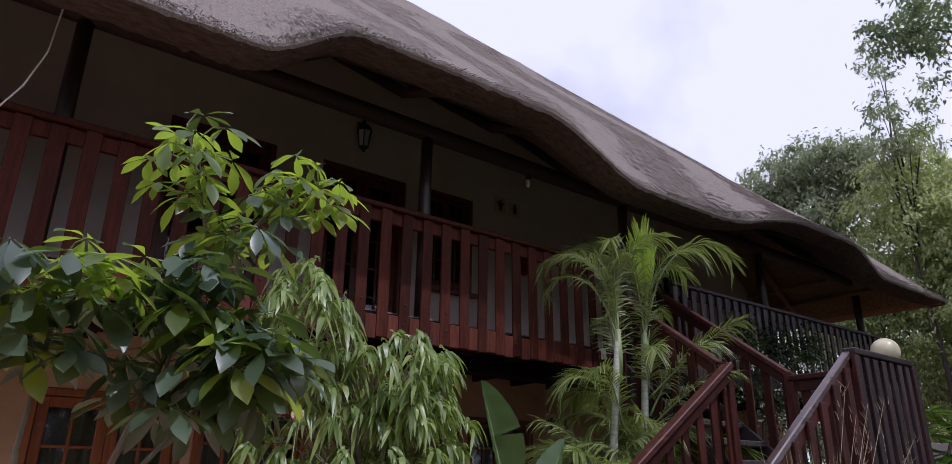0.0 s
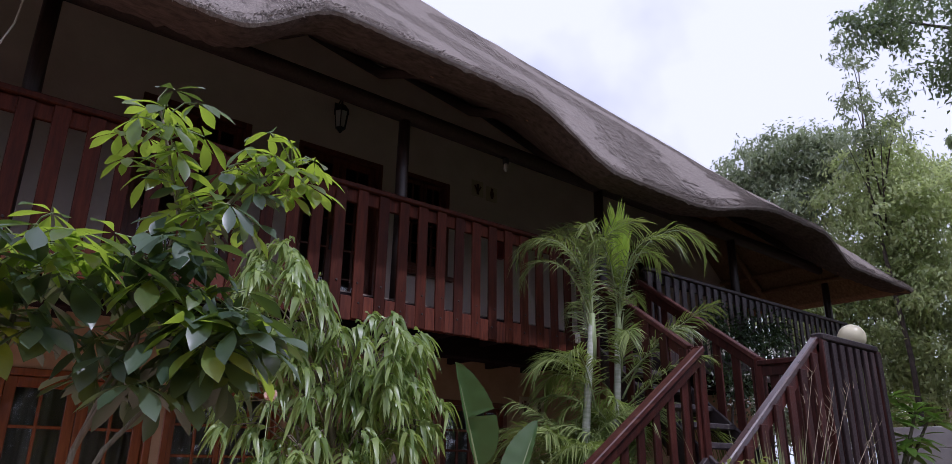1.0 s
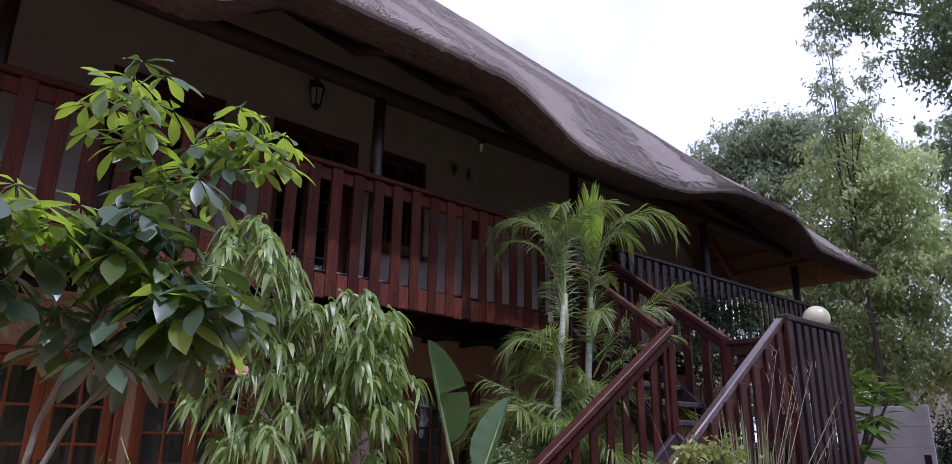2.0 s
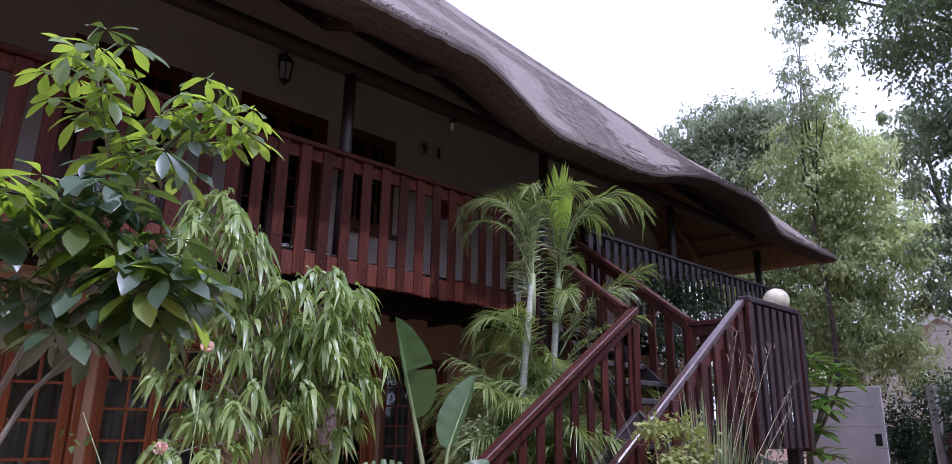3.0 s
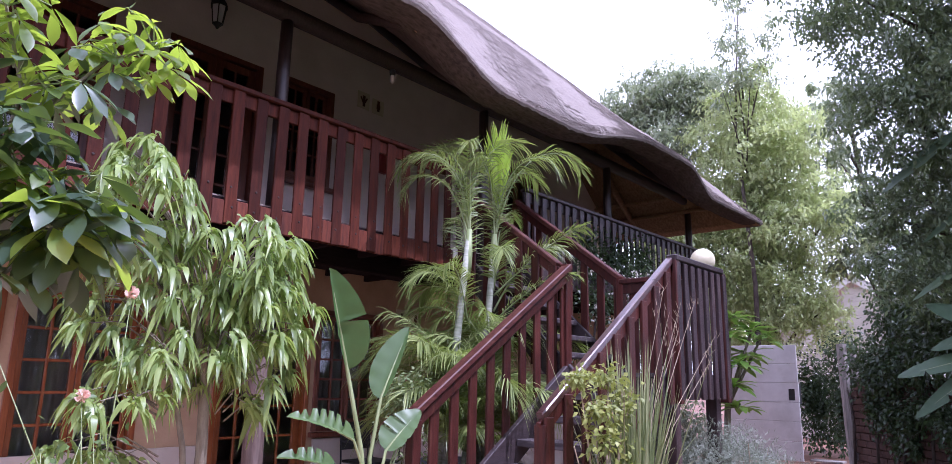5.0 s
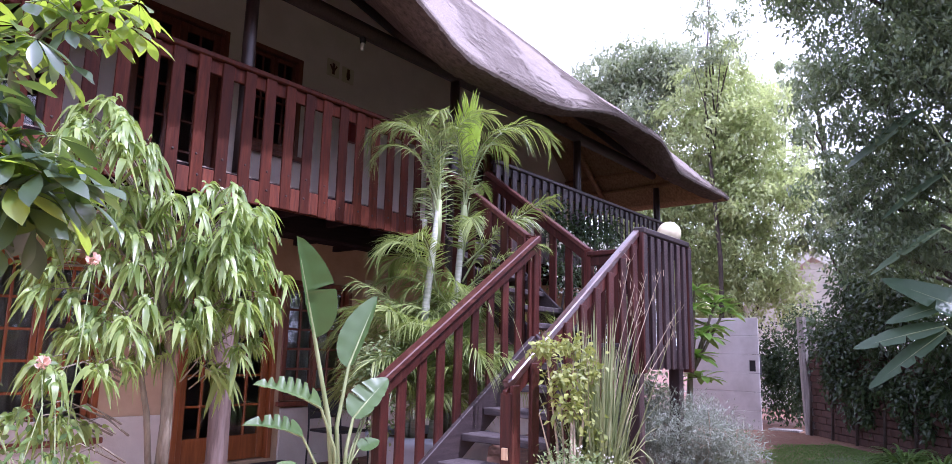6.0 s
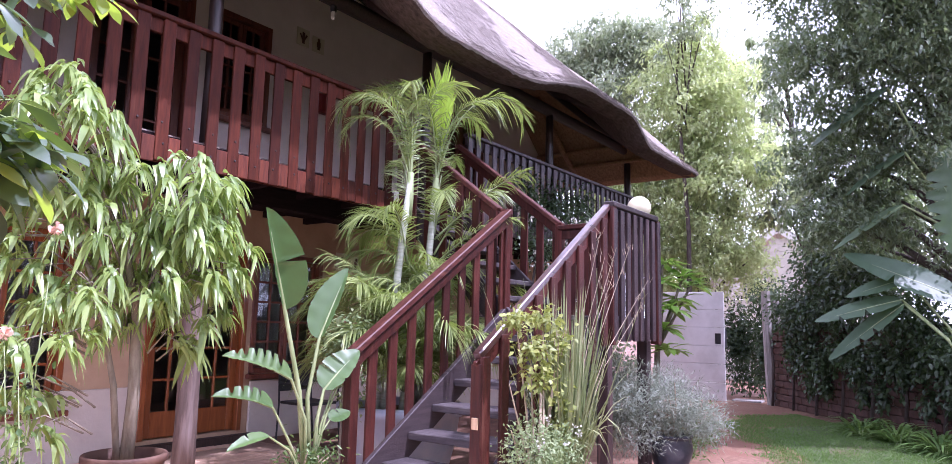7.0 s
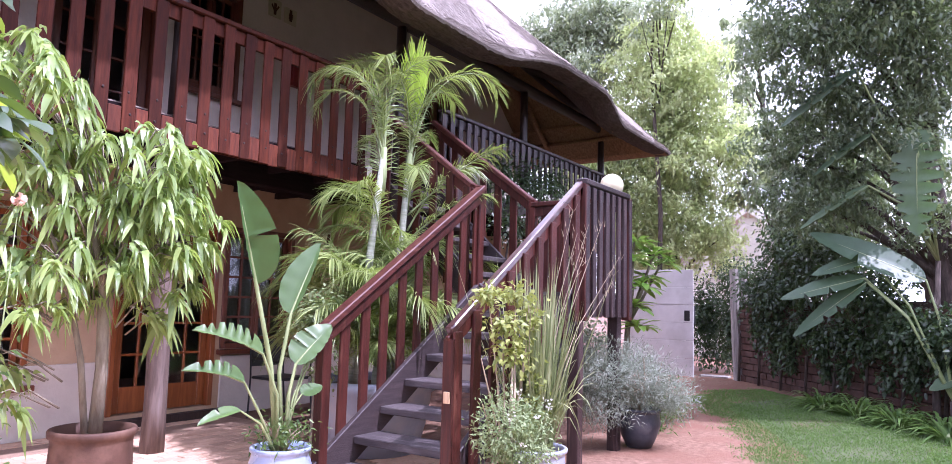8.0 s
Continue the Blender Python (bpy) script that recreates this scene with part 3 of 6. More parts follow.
for d, z in ((0.35, 0.1), (0.62, 0.28), (0.9, 0.5)):
    part("batten", tube(bmesh.new(), [(CORNER_X - d, EAVE_Y + d + 0.1, 4.09 + z), (CORNER_X - d, 9.0, 4.09 + z), (CORNER_X - d, 13.0, 4.09 + z)], [0.038] * 3, 8), M_POLE_LIT, roof, smooth=True)


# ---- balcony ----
setting("balcony_floor", one_box(X0, X1, RAIL_Y + 0.02, WALL_Y - 0.003, 2.62, DECK), M_CEIL, "boarded balcony floor with soffit darkened as in shade", "balcony")
# unseen pale deck boards, added to bounce light onto the upper wall
deck = bmesh.new()
for i in range(12):
    box(deck, X0, X1, RAIL_Y + 0.06 + i * 0.152, RAIL_Y + 0.205 + i * 0.152, DECK + 0.001, DECK + 0.022, 0.004)
setting("balcony_deck", deck, M_DECK, "unseen pale balcony boards added to bounce light", "floor")
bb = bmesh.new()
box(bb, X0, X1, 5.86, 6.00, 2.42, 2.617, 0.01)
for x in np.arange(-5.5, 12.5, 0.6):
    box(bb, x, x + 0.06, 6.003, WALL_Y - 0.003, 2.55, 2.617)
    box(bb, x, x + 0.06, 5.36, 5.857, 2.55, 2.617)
setting("balcony_beam", bb, M_CEIL, "beam and joists under the balcony, darkened as in shade", "beam")
plate = thing("wall_plate", (3.0, 5.5, 4.5), "dark round pole carrying the rafters on the balcony posts", "beam", kind="structure")
part("pole", tube(bmesh.new(), [(X0, 5.5, 4.58), (3, 5.5, 4.6), (8, 5.5, 4.58), (12.6, 5.5, 4.56)], [0.085] * 4, 10), M_POLE, plate, smooth=True)
part("pole", tube(bmesh.new(), [(12.45, 5.4, 4.6), (12.45, 8.0, 4.6), (12.45, 12.0, 4.6)], [0.07] * 3, 10), M_POLE_LIT, plate, smooth=True)
for x in (1.11, 4.06, 6.82, 9.66, 12.45):
    p = thing("balcony_post", (x, 5.5, DECK), "dark round wooden post holding the thatch eave", "post", group="balcony posts")
    part("shaft", tube(bmesh.new(), [(x, 5.5, DECK), (x + 0.004, 5.5, 3.4), (x - 0.004, 5.5, 4.0), (x, 5.5, 4.52)], [0.062, 0.06, 0.058, 0.056], 16, 0.015, pole_rng), M_POST, p, smooth=True)
    part("collar", lathe([(0.085, 0.0), (0.085, 0.05), (0.066, 0.06)], 16, (x, 5.5, DECK)), M_POLE, p)
p = thing("balcony_post", (4.33, 5.93, 0), "brown round weathered post under the balcony", "post", group="balcony posts")
part("shaft", tube(bmesh.new(), [(4.33, 5.93, 0), (4.335, 5.93, 0.4), (4.325, 5.93, 1.2), (4.33, 5.93, 2.42)], [0.10, 0.092, 0.09, 0.088], 18, 0.02, pole_rng), M_BRICKPOST, p, smooth=True)
copy_thing(p, Matrix.Translation((8.6, 5.93, 0)))


def rail_run(name, x0, x1, mat, label, pitch=0.205, wide=0.108):
    """A straight balustrade of boards that hang below the floor, with short boards between them."""
    t = thing(name, (x0, RAIL_Y, FRINGE), label, "balustrade")
    slat = as_mesh("slat", one_box(-wide / 2, wide / 2, -0.012, 0.012, 0, RAIL_Z - 0.05 - FRINGE, 0.004), mat)
    short = as_mesh("short_board", one_box(-(pitch - wide - 0.006) / 2, (pitch - wide - 0.006) / 2, -0.011, 0.011, 0, 0.195, 0.004), M_WOOD_SUNLIT if mat == M_WOOD else mat)
    bolt = as_mesh("bolt", lathe([(0.002, 0.006), (0.008, 0.005), (0.011, 0.0)], 8, (0, 0, 0)), M_POLE)
    r = random.Random(int(x0 * 10) + 50)
    x = x0 + wide / 2
    while x < x1:
        piece("slat", slat, t, pose(x, RAIL_Y - 0.02 + r.uniform(-0.003, 0.003), FRINGE + r.uniform(-0.008, 0.008), 0, r.uniform(-0.35, 0.35), r.uniform(-1, 1)))
        piece("short_board", short, t, pose(x + pitch / 2, RAIL_Y - 0.02 + r.uniform(-0.003, 0.003), FRINGE + r.uniform(-0.01, 0.01), 0, r.uniform(-0.4, 0.4), 0))
        for z in (0.13, 0.30) if mat == M_WOOD else ():
            piece("bolt", bolt, t, pose(x + r.uniform(-0.02, 0.02), RAIL_Y - 0.033, FRINGE + z + r.uniform(-0.01, 0.01), 90, 0, 0))
        x += pitch
    part("top_rail", one_box(x0, x1, RAIL_Y - 0.05, RAIL_Y + 0.055, RAIL_Z - 0.045, RAIL_Z, 0.008), mat, t)
    part("upper_stretcher", one_box(x0, x1, RAIL_Y - 0.006, RAIL_Y + 0.03, RAIL_Z - 0.16, RAIL_Z - 0.048, 0.004), mat, t)
    part("lower_stretcher", one_box(x0, x1, RAIL_Y - 0.006, RAIL_Y + 0.018, 2.50, 2.61, 0.004), mat, t)
    return t


rail_run("balustrade", -5.93, 6.08, M_WOOD, "red stained wooden balcony balustrade of upright boards", 0.205, 0.10)
rail_run("balustrade", 7.36, 12.5, M_WOOD_DARK, "dark wooden balcony balustrade of upright boards", 0.17, 0.085)

# ---- stairs ----
STEP_X, RISE, GOING, LEFT, RIGHT = 4.33, 0.18, 0.27, 3.90, 2.90
stair = thing("staircase", (5.7, 3.4, 0), "dark red wooden garden staircase with open treads and a landing", "staircase")
for i in range(7):
    x = STEP_X + i * GOING
    z = RISE * (i + 1)
    part("tread", one_box(x, x + 0.28, RIGHT + 0.025, LEFT - 0.025, z - 0.055, z, 0.006), M_TREAD, stair)
slope = RISE / GOING
for y in (LEFT, RIGHT):
    part("stringer", beam((STEP_X - 0.12, y, 0.03 + 0.02), (6.22, y, 0.05 + (6.22 - STEP_X + 0.12) * slope), 0.045, 0.26), M_STRINGER, stair)
LAND, LX0, LX1 = 1.44, 6.20, 7.14
for j in range(7):
    y0 = 2.90 + j * 0.148
    part("landing_board", one_box(LX0, LX1, y0, y0 + 0.14, LAND - 0.035, LAND, 0.004), M_TREAD, stair)
part("landing_frame", one_box(LX0 + 0.02, LX1 - 0.02, 2.90, 3.92, LAND - 0.2, LAND - 0.038), M_WOOD_DARK, stair)
for x, y in ((LX0 + 0.06, 2.95), (LX1 - 0.06, 2.95), (LX0 + 0.06, 3.86), (LX1 - 0.06, 3.86)):
    part("landing_post", one_box(x - 0.05, x + 0.05, y - 0.05, y + 0.05, 0, LAND - 0.2, 0.006), M_WOOD_DARK, stair)
# upper flight towards the house
UP_R, UP_G = (DECK - LAND) / 7, 0.225
for i in range(6):
    y = 3.95 + i * UP_G
    z = LAND + UP_R * (i + 1)
    part("tread", one_box(LX0 + 0.03, LX1 - 0.03, y, y + 0.24, z - 0.05, z, 0.006), M_TREAD, stair)
for x in (LX0, LX1):
    part("stringer", beam((x, 3.9, LAND - 0.08), (x, 5.33, DECK - 0.08), 0.045, 0.24), M_STRINGER, stair)


def sloped_rail(parent, p, q, drop, side, pitch, mat, cap_mat, wide=0.085, cap=0.095):
    """A handrail from p to q on upright slats; side: the way in which the slats stand off it."""
    p, q, side = Vector(p), Vector(q), Vector(side)
    part("handrail", beam(p - Vector((0, 0, 0.025)), q - Vector((0, 0, 0.025)), cap, 0.05, 0.008), cap_mat, parent)
    part("rail_board", beam(p - Vector((0, 0, 0.1)), q - Vector((0, 0, 0.1)), 0.03, 0.095, 0.004), mat, parent)
    run = Vector((q.x - p.x, q.y - p.y, 0))
    n = int(run.length / pitch)
    along_x = abs(run.x) > abs(run.y)
    hx, hy = (wide / 2, 0.013) if along_x else (0.013, wide / 2)
    slat = as_mesh("slat", one_box(-hx, hx, -hy, hy, -drop, -0.06, 0.004), mat)
    r = random.Random(int(p.x * 100 + p.y * 10))
    for i in range(n + 1):
        c = p.lerp(q, (i * pitch + 0.05) / run.length) + side * 0.03
        piece("slat", slat, parent, pose(c.x, c.y, c.z, 0, r.uniform(-0.4, 0.4), r.uniform(-1.5, 1.5)))


sloped_rail(stair, (4.27, LEFT, 1.14), (6.20, LEFT, 1.14 + 1.93 * slope), 1.12, (0, 1, 0), 0.205, M_WOOD_STAIR, M_RAILCAP_MATT)
sloped_rail(stair, (4.36, RIGHT - 0.02, 1.17), (6.18, RIGHT - 0.02, 1.17 + 1.82 * slope), 1.1, (0, -1, 0), 0.205, M_WOOD_STAIR, M_RAILCAP, cap=0.06)
sloped_rail(stair, (LX1 + 0.05, 3.92, 2.44), (LX1 + 0.05, 5.28, 2.44 + 1.36 * UP_R / UP_G * 0.93), 1.12, (1, 0, 0), 0.2, M_WOOD_STAIR, M_RAILCAP_MATT)
sloped_rail(stair, (LX0 - 0.03, 3.98, 2.44), (LX0 - 0.03, 5.28, 2.44 + 1.3 * UP_R / UP_G * 0.93), 1.12, (-1, 0, 0), 0.2, M_WOOD_STAIR, M_RAILCAP_MATT)
sloped_rail(stair, (LX0 - 0.04, 2.86, 2.40), (LX1, 2.86, 2.40), 1.17, (0, -1, 0), 0.135, M_WOOD_DARK, M_WOOD_DARK, 0.072)
sloped_rail(stair, (LX1 + 0.02, 2.87, 2.39), (LX1 + 0.02, 3.9, 2.39), 1.15, (1, 0, 0), 0.17, M_WOOD_STAIR, M_WOOD_STAIR, 0.09)
for x, y, top in ((LX0, 2.86, 2.36), (LX0 + 0.0, 3.93, 2.42), (LX1 + 0.03, 3.9, 2.42), (LX1 + 0.02, 2.86, 2.36), (4.30, LEFT, 1.08), (4.39, RIGHT - 0.02, 1.1)):
    z0 = 0.0 if x < 5 else 1.2
    part("newel_post", one_box(x - 0.04, x + 0.04, y - 0.04, y + 0.04, z0, top, 0.006), M_WOOD_STAIR, stair)

lamp = thing("globe_lamp", (7.05, 2.97, 2.36), "cream opal globe lamp on the landing rail", "lamp")
bmg = bmesh.new()
bmesh.ops.create_uvsphere(bmg, u_segments=24, v_segments=14, radius=0.112, matrix=Matrix.Translation((7.05, 2.97, 2.485)))
part("globe", bmg, M_GLOBE, lamp, smooth=True)
part("base", lathe([(0.05, 0), (0.055, 0.012), (0.04, 0.035)], 16, (7.05, 2.97, 2.36)), M_BLACK, lamp)
part("bracket", one_box(7.0, 7.135, 2.94, 3.0, 2.33, 2.36, 0.004), M_BLACK, lamp)


# ---- doors and windows ----
def glazed_leaf(parent, name, x0, x1, z0, z1, y, cols, rows, mat, bottom=0.1, stile=0.085):
    """One glazed leaf with bars and panes between them."""
    bm = bmesh.new()
    box(bm, x0, x0 + stile, y - 0.022, y + 0.022, z0, z1, 0.004)
    box(bm, x1 - stile, x1, y - 0.022, y + 0.022, z0, z1, 0.004)
    box(bm, x0 + stile, x1 - stile, y - 0.020, y + 0.020, z0, z0 + bottom, 0.004)
    box(bm, x0 + stile, x1 - stile, y - 0.020, y + 0.020, z1 - stile, z1, 0.004)
    gx0, gx1, gz0, gz1 = x0 + stile, x1 - stile, z0 + bottom, z1 - stile
    for c in range(1, cols):
        x = gx0 + (gx1 - gx0) * c / cols
        box(bm, x - 0.013, x + 0.013, y - 0.017, y + 0.017, gz0, gz1, 0.003)
    for r in range(1, rows):
        z = gz0 + (gz1 - gz0) * r / rows
        box(bm, gx0, gx1, y - 0.015, y + 0.015, z - 0.013, z + 0.013, 0.003)
    leaf = part(name, bm, mat, parent)
    pw, ph = (gx1 - gx0) / cols, (gz1 - gz0) / rows
    pane = as_mesh("pane", one_box(-pw / 2 + 0.006, pw / 2 - 0.006, -0.002, 0.002, -ph / 2 + 0.006, ph / 2 - 0.006), M_GLASS)
    for c in range(cols):
        for r in range(rows):
            g = piece("pane", pane, leaf, pose(gx0 + pw * (c + 0.5), y, gz0 + ph * (r + 0.5), ((c * 7 + r * 3) % 5 - 2) * 0.15, 0, ((c * 3 + r * 5) % 5 - 2) * 0.2))
            g.visible_shadow = False
    return leaf


def opening_frame(parent, x0, x1, z0, z1, mat, sill=False, wide=0.06):
    y0, y1 = WALL_Y - 0.015, WALL_Y + 0.14
    bm = bmesh.new()
    box(bm, x0, x0 + wide, y0, y1, z0, z1, 0.005)
    box(bm, x1 - wide, x1, y0, y1, z0, z1, 0.005)
    box(bm, x0 + wide, x1 - wide, y0 + 0.002, y1, z1 - wide, z1, 0.005)
    if sill:
        box(bm, x0 + wide, x1 - wide, y0 + 0.002, y1, z0, z0 + wide, 0.005)
    part("frame", bm, mat, parent)
    if sill:
        part("sill", one_box(x0 - 0.05, x1 + 0.05, WALL_Y - 0.09, WALL_Y - 0.018, z0 - 0.06, z0 - 0.005, 0.008), M_FRAME, parent)


def glazed_opening(name, x0, x1, z0, z1, leaves, cols, rows, mat, label, category, sill, bottom):
    t = thing(name, ((x0 + x1) / 2, WALL_Y + 0.06, z0), label, category, kind="structure")
    opening_frame(t, x0, x1, z0, z1, mat, sill)
    a, b = x0 + 0.065, x1 - 0.065
    w = (b - a) / leaves
    for i in range(leaves):
        lf = glazed_leaf(t, "leaf" if not sill else "sash", a + w * i + 0.003, a + w * (i + 1) - 0.003, z0 + (0.065 if sill else 0.012), z1 - 0.065, WALL_Y + 0.07, cols, rows, mat, bottom, 0.085 if not sill else 0.05)
        if not sill:
            hx = a + w * (i + 1) - 0.05 if i % 2 == 0 else a + w * i + 0.05
            part("handle", one_box(hx - 0.015, hx + 0.015, WALL_Y + 0.022, WALL_Y + 0.046, z0 + 0.95, z0 + 1.12, 0.005), M_BLACK, lf, "dark metal handle")
    return t


glazed_opening("door_1", 4.59, 5.78, 0.12, 2.14, 2, 2, 5, M_DOOR, "orange varnished wooden double door with small glass panes", "door", False, 0.26)
glazed_opening("window_1", 5.84, 6.86, 0.74, 2.14, 2, 2, 5, M_FRAME, "mahogany stained casement window with small panes", "window", True, 0.06)
glazed_opening("window_2", 2.74, 3.85, 0.50, 2.12, 2, 2, 5, M_DOOR, "orange brown casement window with small panes", "window", True, 0.06)
d6 = glazed_opening("door_2", 1.42, 2.66, 0.10, 2.12, 2, 2, 5, M_DOOR, "orange brown wooden door with glass panes and a white mark", "door", False, 0.3)
part("number_plate", one_box(2.06, 2.09, WALL_Y + 0.038, WALL_Y + 0.046, 1.95, 2.0, 0.001), M_WHITE, d6)
glazed_opening("door_3", 2.10, 3.20, DECK + 0.004, 4.86, 2, 2, 5, M_FRAME, "dark mahogany balcony door with small panes", "door", False, 0.3)
glazed_opening("door_4", 3.75, 4.85, DECK + 0.004, 4.86, 2, 2, 5, M_FRAME, "dark mahogany balcony door with small panes", "door", False, 0.3)
glazed_opening("window_3", 5.12, 5.87, 3.62, 4.88, 2, 2, 4, M_FRAME, "dark mahogany balcony window with small panes", "window", True, 0.06)
glazed_opening("door_5", 9.10, 10.30, DECK + 0.004, 4.80, 2, 2, 5, M_FRAME, "dark mahogany balcony door in deep shade", "door", False, 0.3)


def curtain(x0, x1, z0, z1, label):
    n = int((x1 - x0) / 0.012)
    u = np.linspace(x0, x1, n)
    V = np.stack([np.stack([u, WALL_Y + 0.33 + 0.02 * np.sin((u - x0) * 62) + 0.008 * np.sin((u - x0) * 23), np.full(n, z)], -1) for z in (z0, (z0 + z1) / 2, z1)])
    c = thing("curtain", ((x0 + x1) / 2, WALL_Y + 0.33, z0), label, "curtain")
    ob = hang(new("cloth", grid_mesh("cloth", M_CURTAIN, V)), c)
    so = ob.modifiers.new("thick", "SOLIDIFY")
    so.thickness = 0.004
    part("curtain_rod", tube(bmesh.new(), [(x0 - 0.05, WALL_Y + 0.33, z1 + 0.01), (x1 + 0.05, WALL_Y + 0.33, z1 + 0.01)], [0.012, 0.012], 8), M_BLACK, c)


curtain(5.92, 6.80, 0.102, 2.2, "pale drawn curtain behind the casement window")
curtain(1.5, 2.6, 0.102, 2.2, "pale drawn curtain behind the glazed door")
curtain(2.82, 3.78, 0.102, 2.2, "pale drawn curtain behind the orange brown window")


# ---- lanterns and signs ----
def lantern(x, z):
    t = thing("wall_lantern", (x, WALL_Y - 0.14, z), "black iron wall lantern with milky panes", "lantern")
    y = WALL_Y - 0.14
    part("cap", lathe([(0.10, 0), (0.09, 0.03), (0.045, 0.09), (0.015, 0.11), (0.012, 0.15)], 6, (x, y, z + 0.11)), M_BLACK, t)
    part("body_glass", lathe([(0.055, 0), (0.08, 0.20)], 6, (x, y, z - 0.09)), M_FROST, t, "milky lantern glass")
    part("foot", lathe([(0.012, -0.06), (0.03, -0.03), (0.06, 0)], 6, (x, y, z - 0.091)), M_BLACK, t)
    for k in range(6):
        a = 2 * math.pi * k / 6
        part("bar", tube(bmesh.new(), [(x + 0.058 * math.cos(a), y + 0.058 * math.sin(a), z - 0.09), (x + 0.084 * math.cos(a), y + 0.084 * math.sin(a), z + 0.11)], [0.007, 0.007], 5), M_BLACK, t)
    part("bracket", tube(bmesh.new(), [(x, y, z + 0.25), (x, y + 0.05, z + 0.29), (x, WALL_Y - 0.001, z + 0.22)], [0.01] * 3, 6), M_BLACK, t)
    part("back_plate", one_box(x - 0.03, x + 0.03, WALL_Y - 0.012, WALL_Y, z + 0.13, z + 0.29, 0.004), M_BLACK, t)


lantern(4.17, 5.18)
b = thing("bulkhead_lamp", (5.33, 5.5, 4.49), "small hanging lamp with a milky glass under the beam", "lamp")
part("cap", lathe([(0.03, 0), (0.035, 0.05), (0.02, 0.07)], 12, (5.33, 5.48, 4.44)), M_BLACK, b)
part("glass", lathe([(0.012, 0), (0.022, 0.02), (0.02, 0.08)], 12, (5.33, 5.48, 4.36)), M_FROST, b, "milky lamp glass")


def sign(x, z):
    t = thing("tile_sign", (x, WALL_Y - 0.01, z), "two cream tiles with brown hand and figure shapes on the wall", "sign")
    y = WALL_Y
    for i, dx in enumerate((-0.135, 0.115)):
        tl = part("tile", one_box(x + dx - 0.1, x + dx + 0.1, y - 0.014, y - 0.001, z - 0.11 - 0.01 * i, z + 0.12 - 0.03 * i, 0.004), M_TILE, t)
        bm = bmesh.new()
        box(bm, x + dx - 0.02, x + dx + 0.02, y - 0.019, y - 0.0145, z - 0.08, z + 0.07)
        if i == 0:
            for s in (-1, 1):
                bm2 = beam((x + dx + s * 0.01, y - 0.0165, z - 0.03), (x + dx + s * 0.055, y - 0.0165, z + 0.045), 0.004, 0.022, 0)
                me2 = bpy.data.meshes.new("stroke")
                bm2.to_mesh(me2)
                bm2.free()
                bm.from_mesh(me2)
        else:
            box(bm, x + dx - 0.03, x + dx + 0.03, y - 0.0185, y - 0.0148, z - 0.05, z + 0.02)
        part("painted_shape", bm, M_GLYPH, tl, "brown painted shape")


sign(6.47, 4.94)
sign(7.31, 2.13)
jb = thing("junction_box", (6.13, 5.27, 2.62), "small pale grey plastic box at the balcony edge", "box")
part("casing", one_box(6.09, 6.17, 5.24, 5.30, 2.60, 2.71, 0.006), M_WHITE, jb)
part("lid", one_box(6.095, 6.165, 5.234, 5.2395, 2.605, 2.705, 0.002), M_WHITE, jb)
rb = thing("wall_box", (6.68, WALL_Y, 4.0), "small red metal box on the balcony wall", "box")
part("casing", one_box(6.60, 6.76, WALL_Y - 0.09, WALL_Y - 0.001, 4.02, 4.40, 0.01), M_REDBOX, rb)
part("lid", one_box(6.612, 6.748, WALL_Y - 0.10, WALL_Y - 0.0905, 4.035, 4.385, 0.004), M_REDBOX, rb)
wt = thing("wooden_block", (4.32, 2.86, 0.74), "small pale wooden block fixed to the stair post", "block")
part("block", one_box(4.335, 4.349, 2.85, 2.895, 0.71, 0.78, 0.003), M_PALEWOOD, wt)
part("screw", lathe([(0.001, 0.0), (0.006, 0.001), (0.006, 0.003)], 8, (4.342, 2.872, 0.78)), M_BLACK, wt)
cb = thing("cable", (0.84, 5.0, 3.5), "thin pale cable hanging from the eave", "cable")
part("wire", tube(bmesh.new(), [(0.5, 5.0, 3.1), (0.72, 5.0, 3.42), (0.84, 5.0, 3.66), (0.92, 5.0, 3.93), (0.95, 5.0, 4.4)], [0.006] * 5, 6), M_WHITE, cb)

# ---- patio, path, lawn ----
patio_bm = bmesh.new()
box(patio_bm, X0, 5.9, 2.2, WALL_Y - 0.035, -0.1, 0.004)
setting("patio", patio_bm, M_GROUT, "terracotta paved patio before the house", "patio")
path_pts = [(5.92, 2.15), (6.2, 0.6), (7.6, 1.1), (8.6, 1.7), (9.8, 2.3), (11.2, 2.9), (14.2, 2.6), (16.5, 4.0), (16.5, 5.4), (12.4, 5.0), (10.4, 4.2), (9.0, 3.7), (7.5, 5.3), (5.91, 5.3), (5.91, 2.19)]
pb = bmesh.new()
pb.faces.new([pb.verts.new((x, y, 0.006)) for x, y in path_pts])
bmesh.ops.triangulate(pb, faces=pb.faces)
setting("path", pb, M_PATH, "bare red earth garden path", "path")


def wall_line(x):
    return 3.5 - (14.6 - x) * 0.886


lw = bmesh.new()
edge_up = [(6.3, 0.55), (7.6, 1.3), (8.4, 1.65), (9.6, 2.2), (10.5, 2.75), (11.2, 2.95), (12.0, 2.6), (13.0, 2.1)]
edge_dn = [(12.4, 1.75), (11.2, 0.85), (9.6, -0.4), (8.0, -1.7), (6.4, -3.2), (4.6, -4.6), (2.0, -5.7), (-9.0, -5.9)]
edge_dn += [(x, 0.75 - 0.03 * abs(x - 2) + 0.16 * math.sin(x * 1.3) + 0.07 * math.sin(x * 3.7 + 1)) for x in np.arange(-9.0, 6.1, 0.25)]
lw.faces.new([lw.verts.new((x, y, 0.012)) for x, y in edge_up + edge_dn])
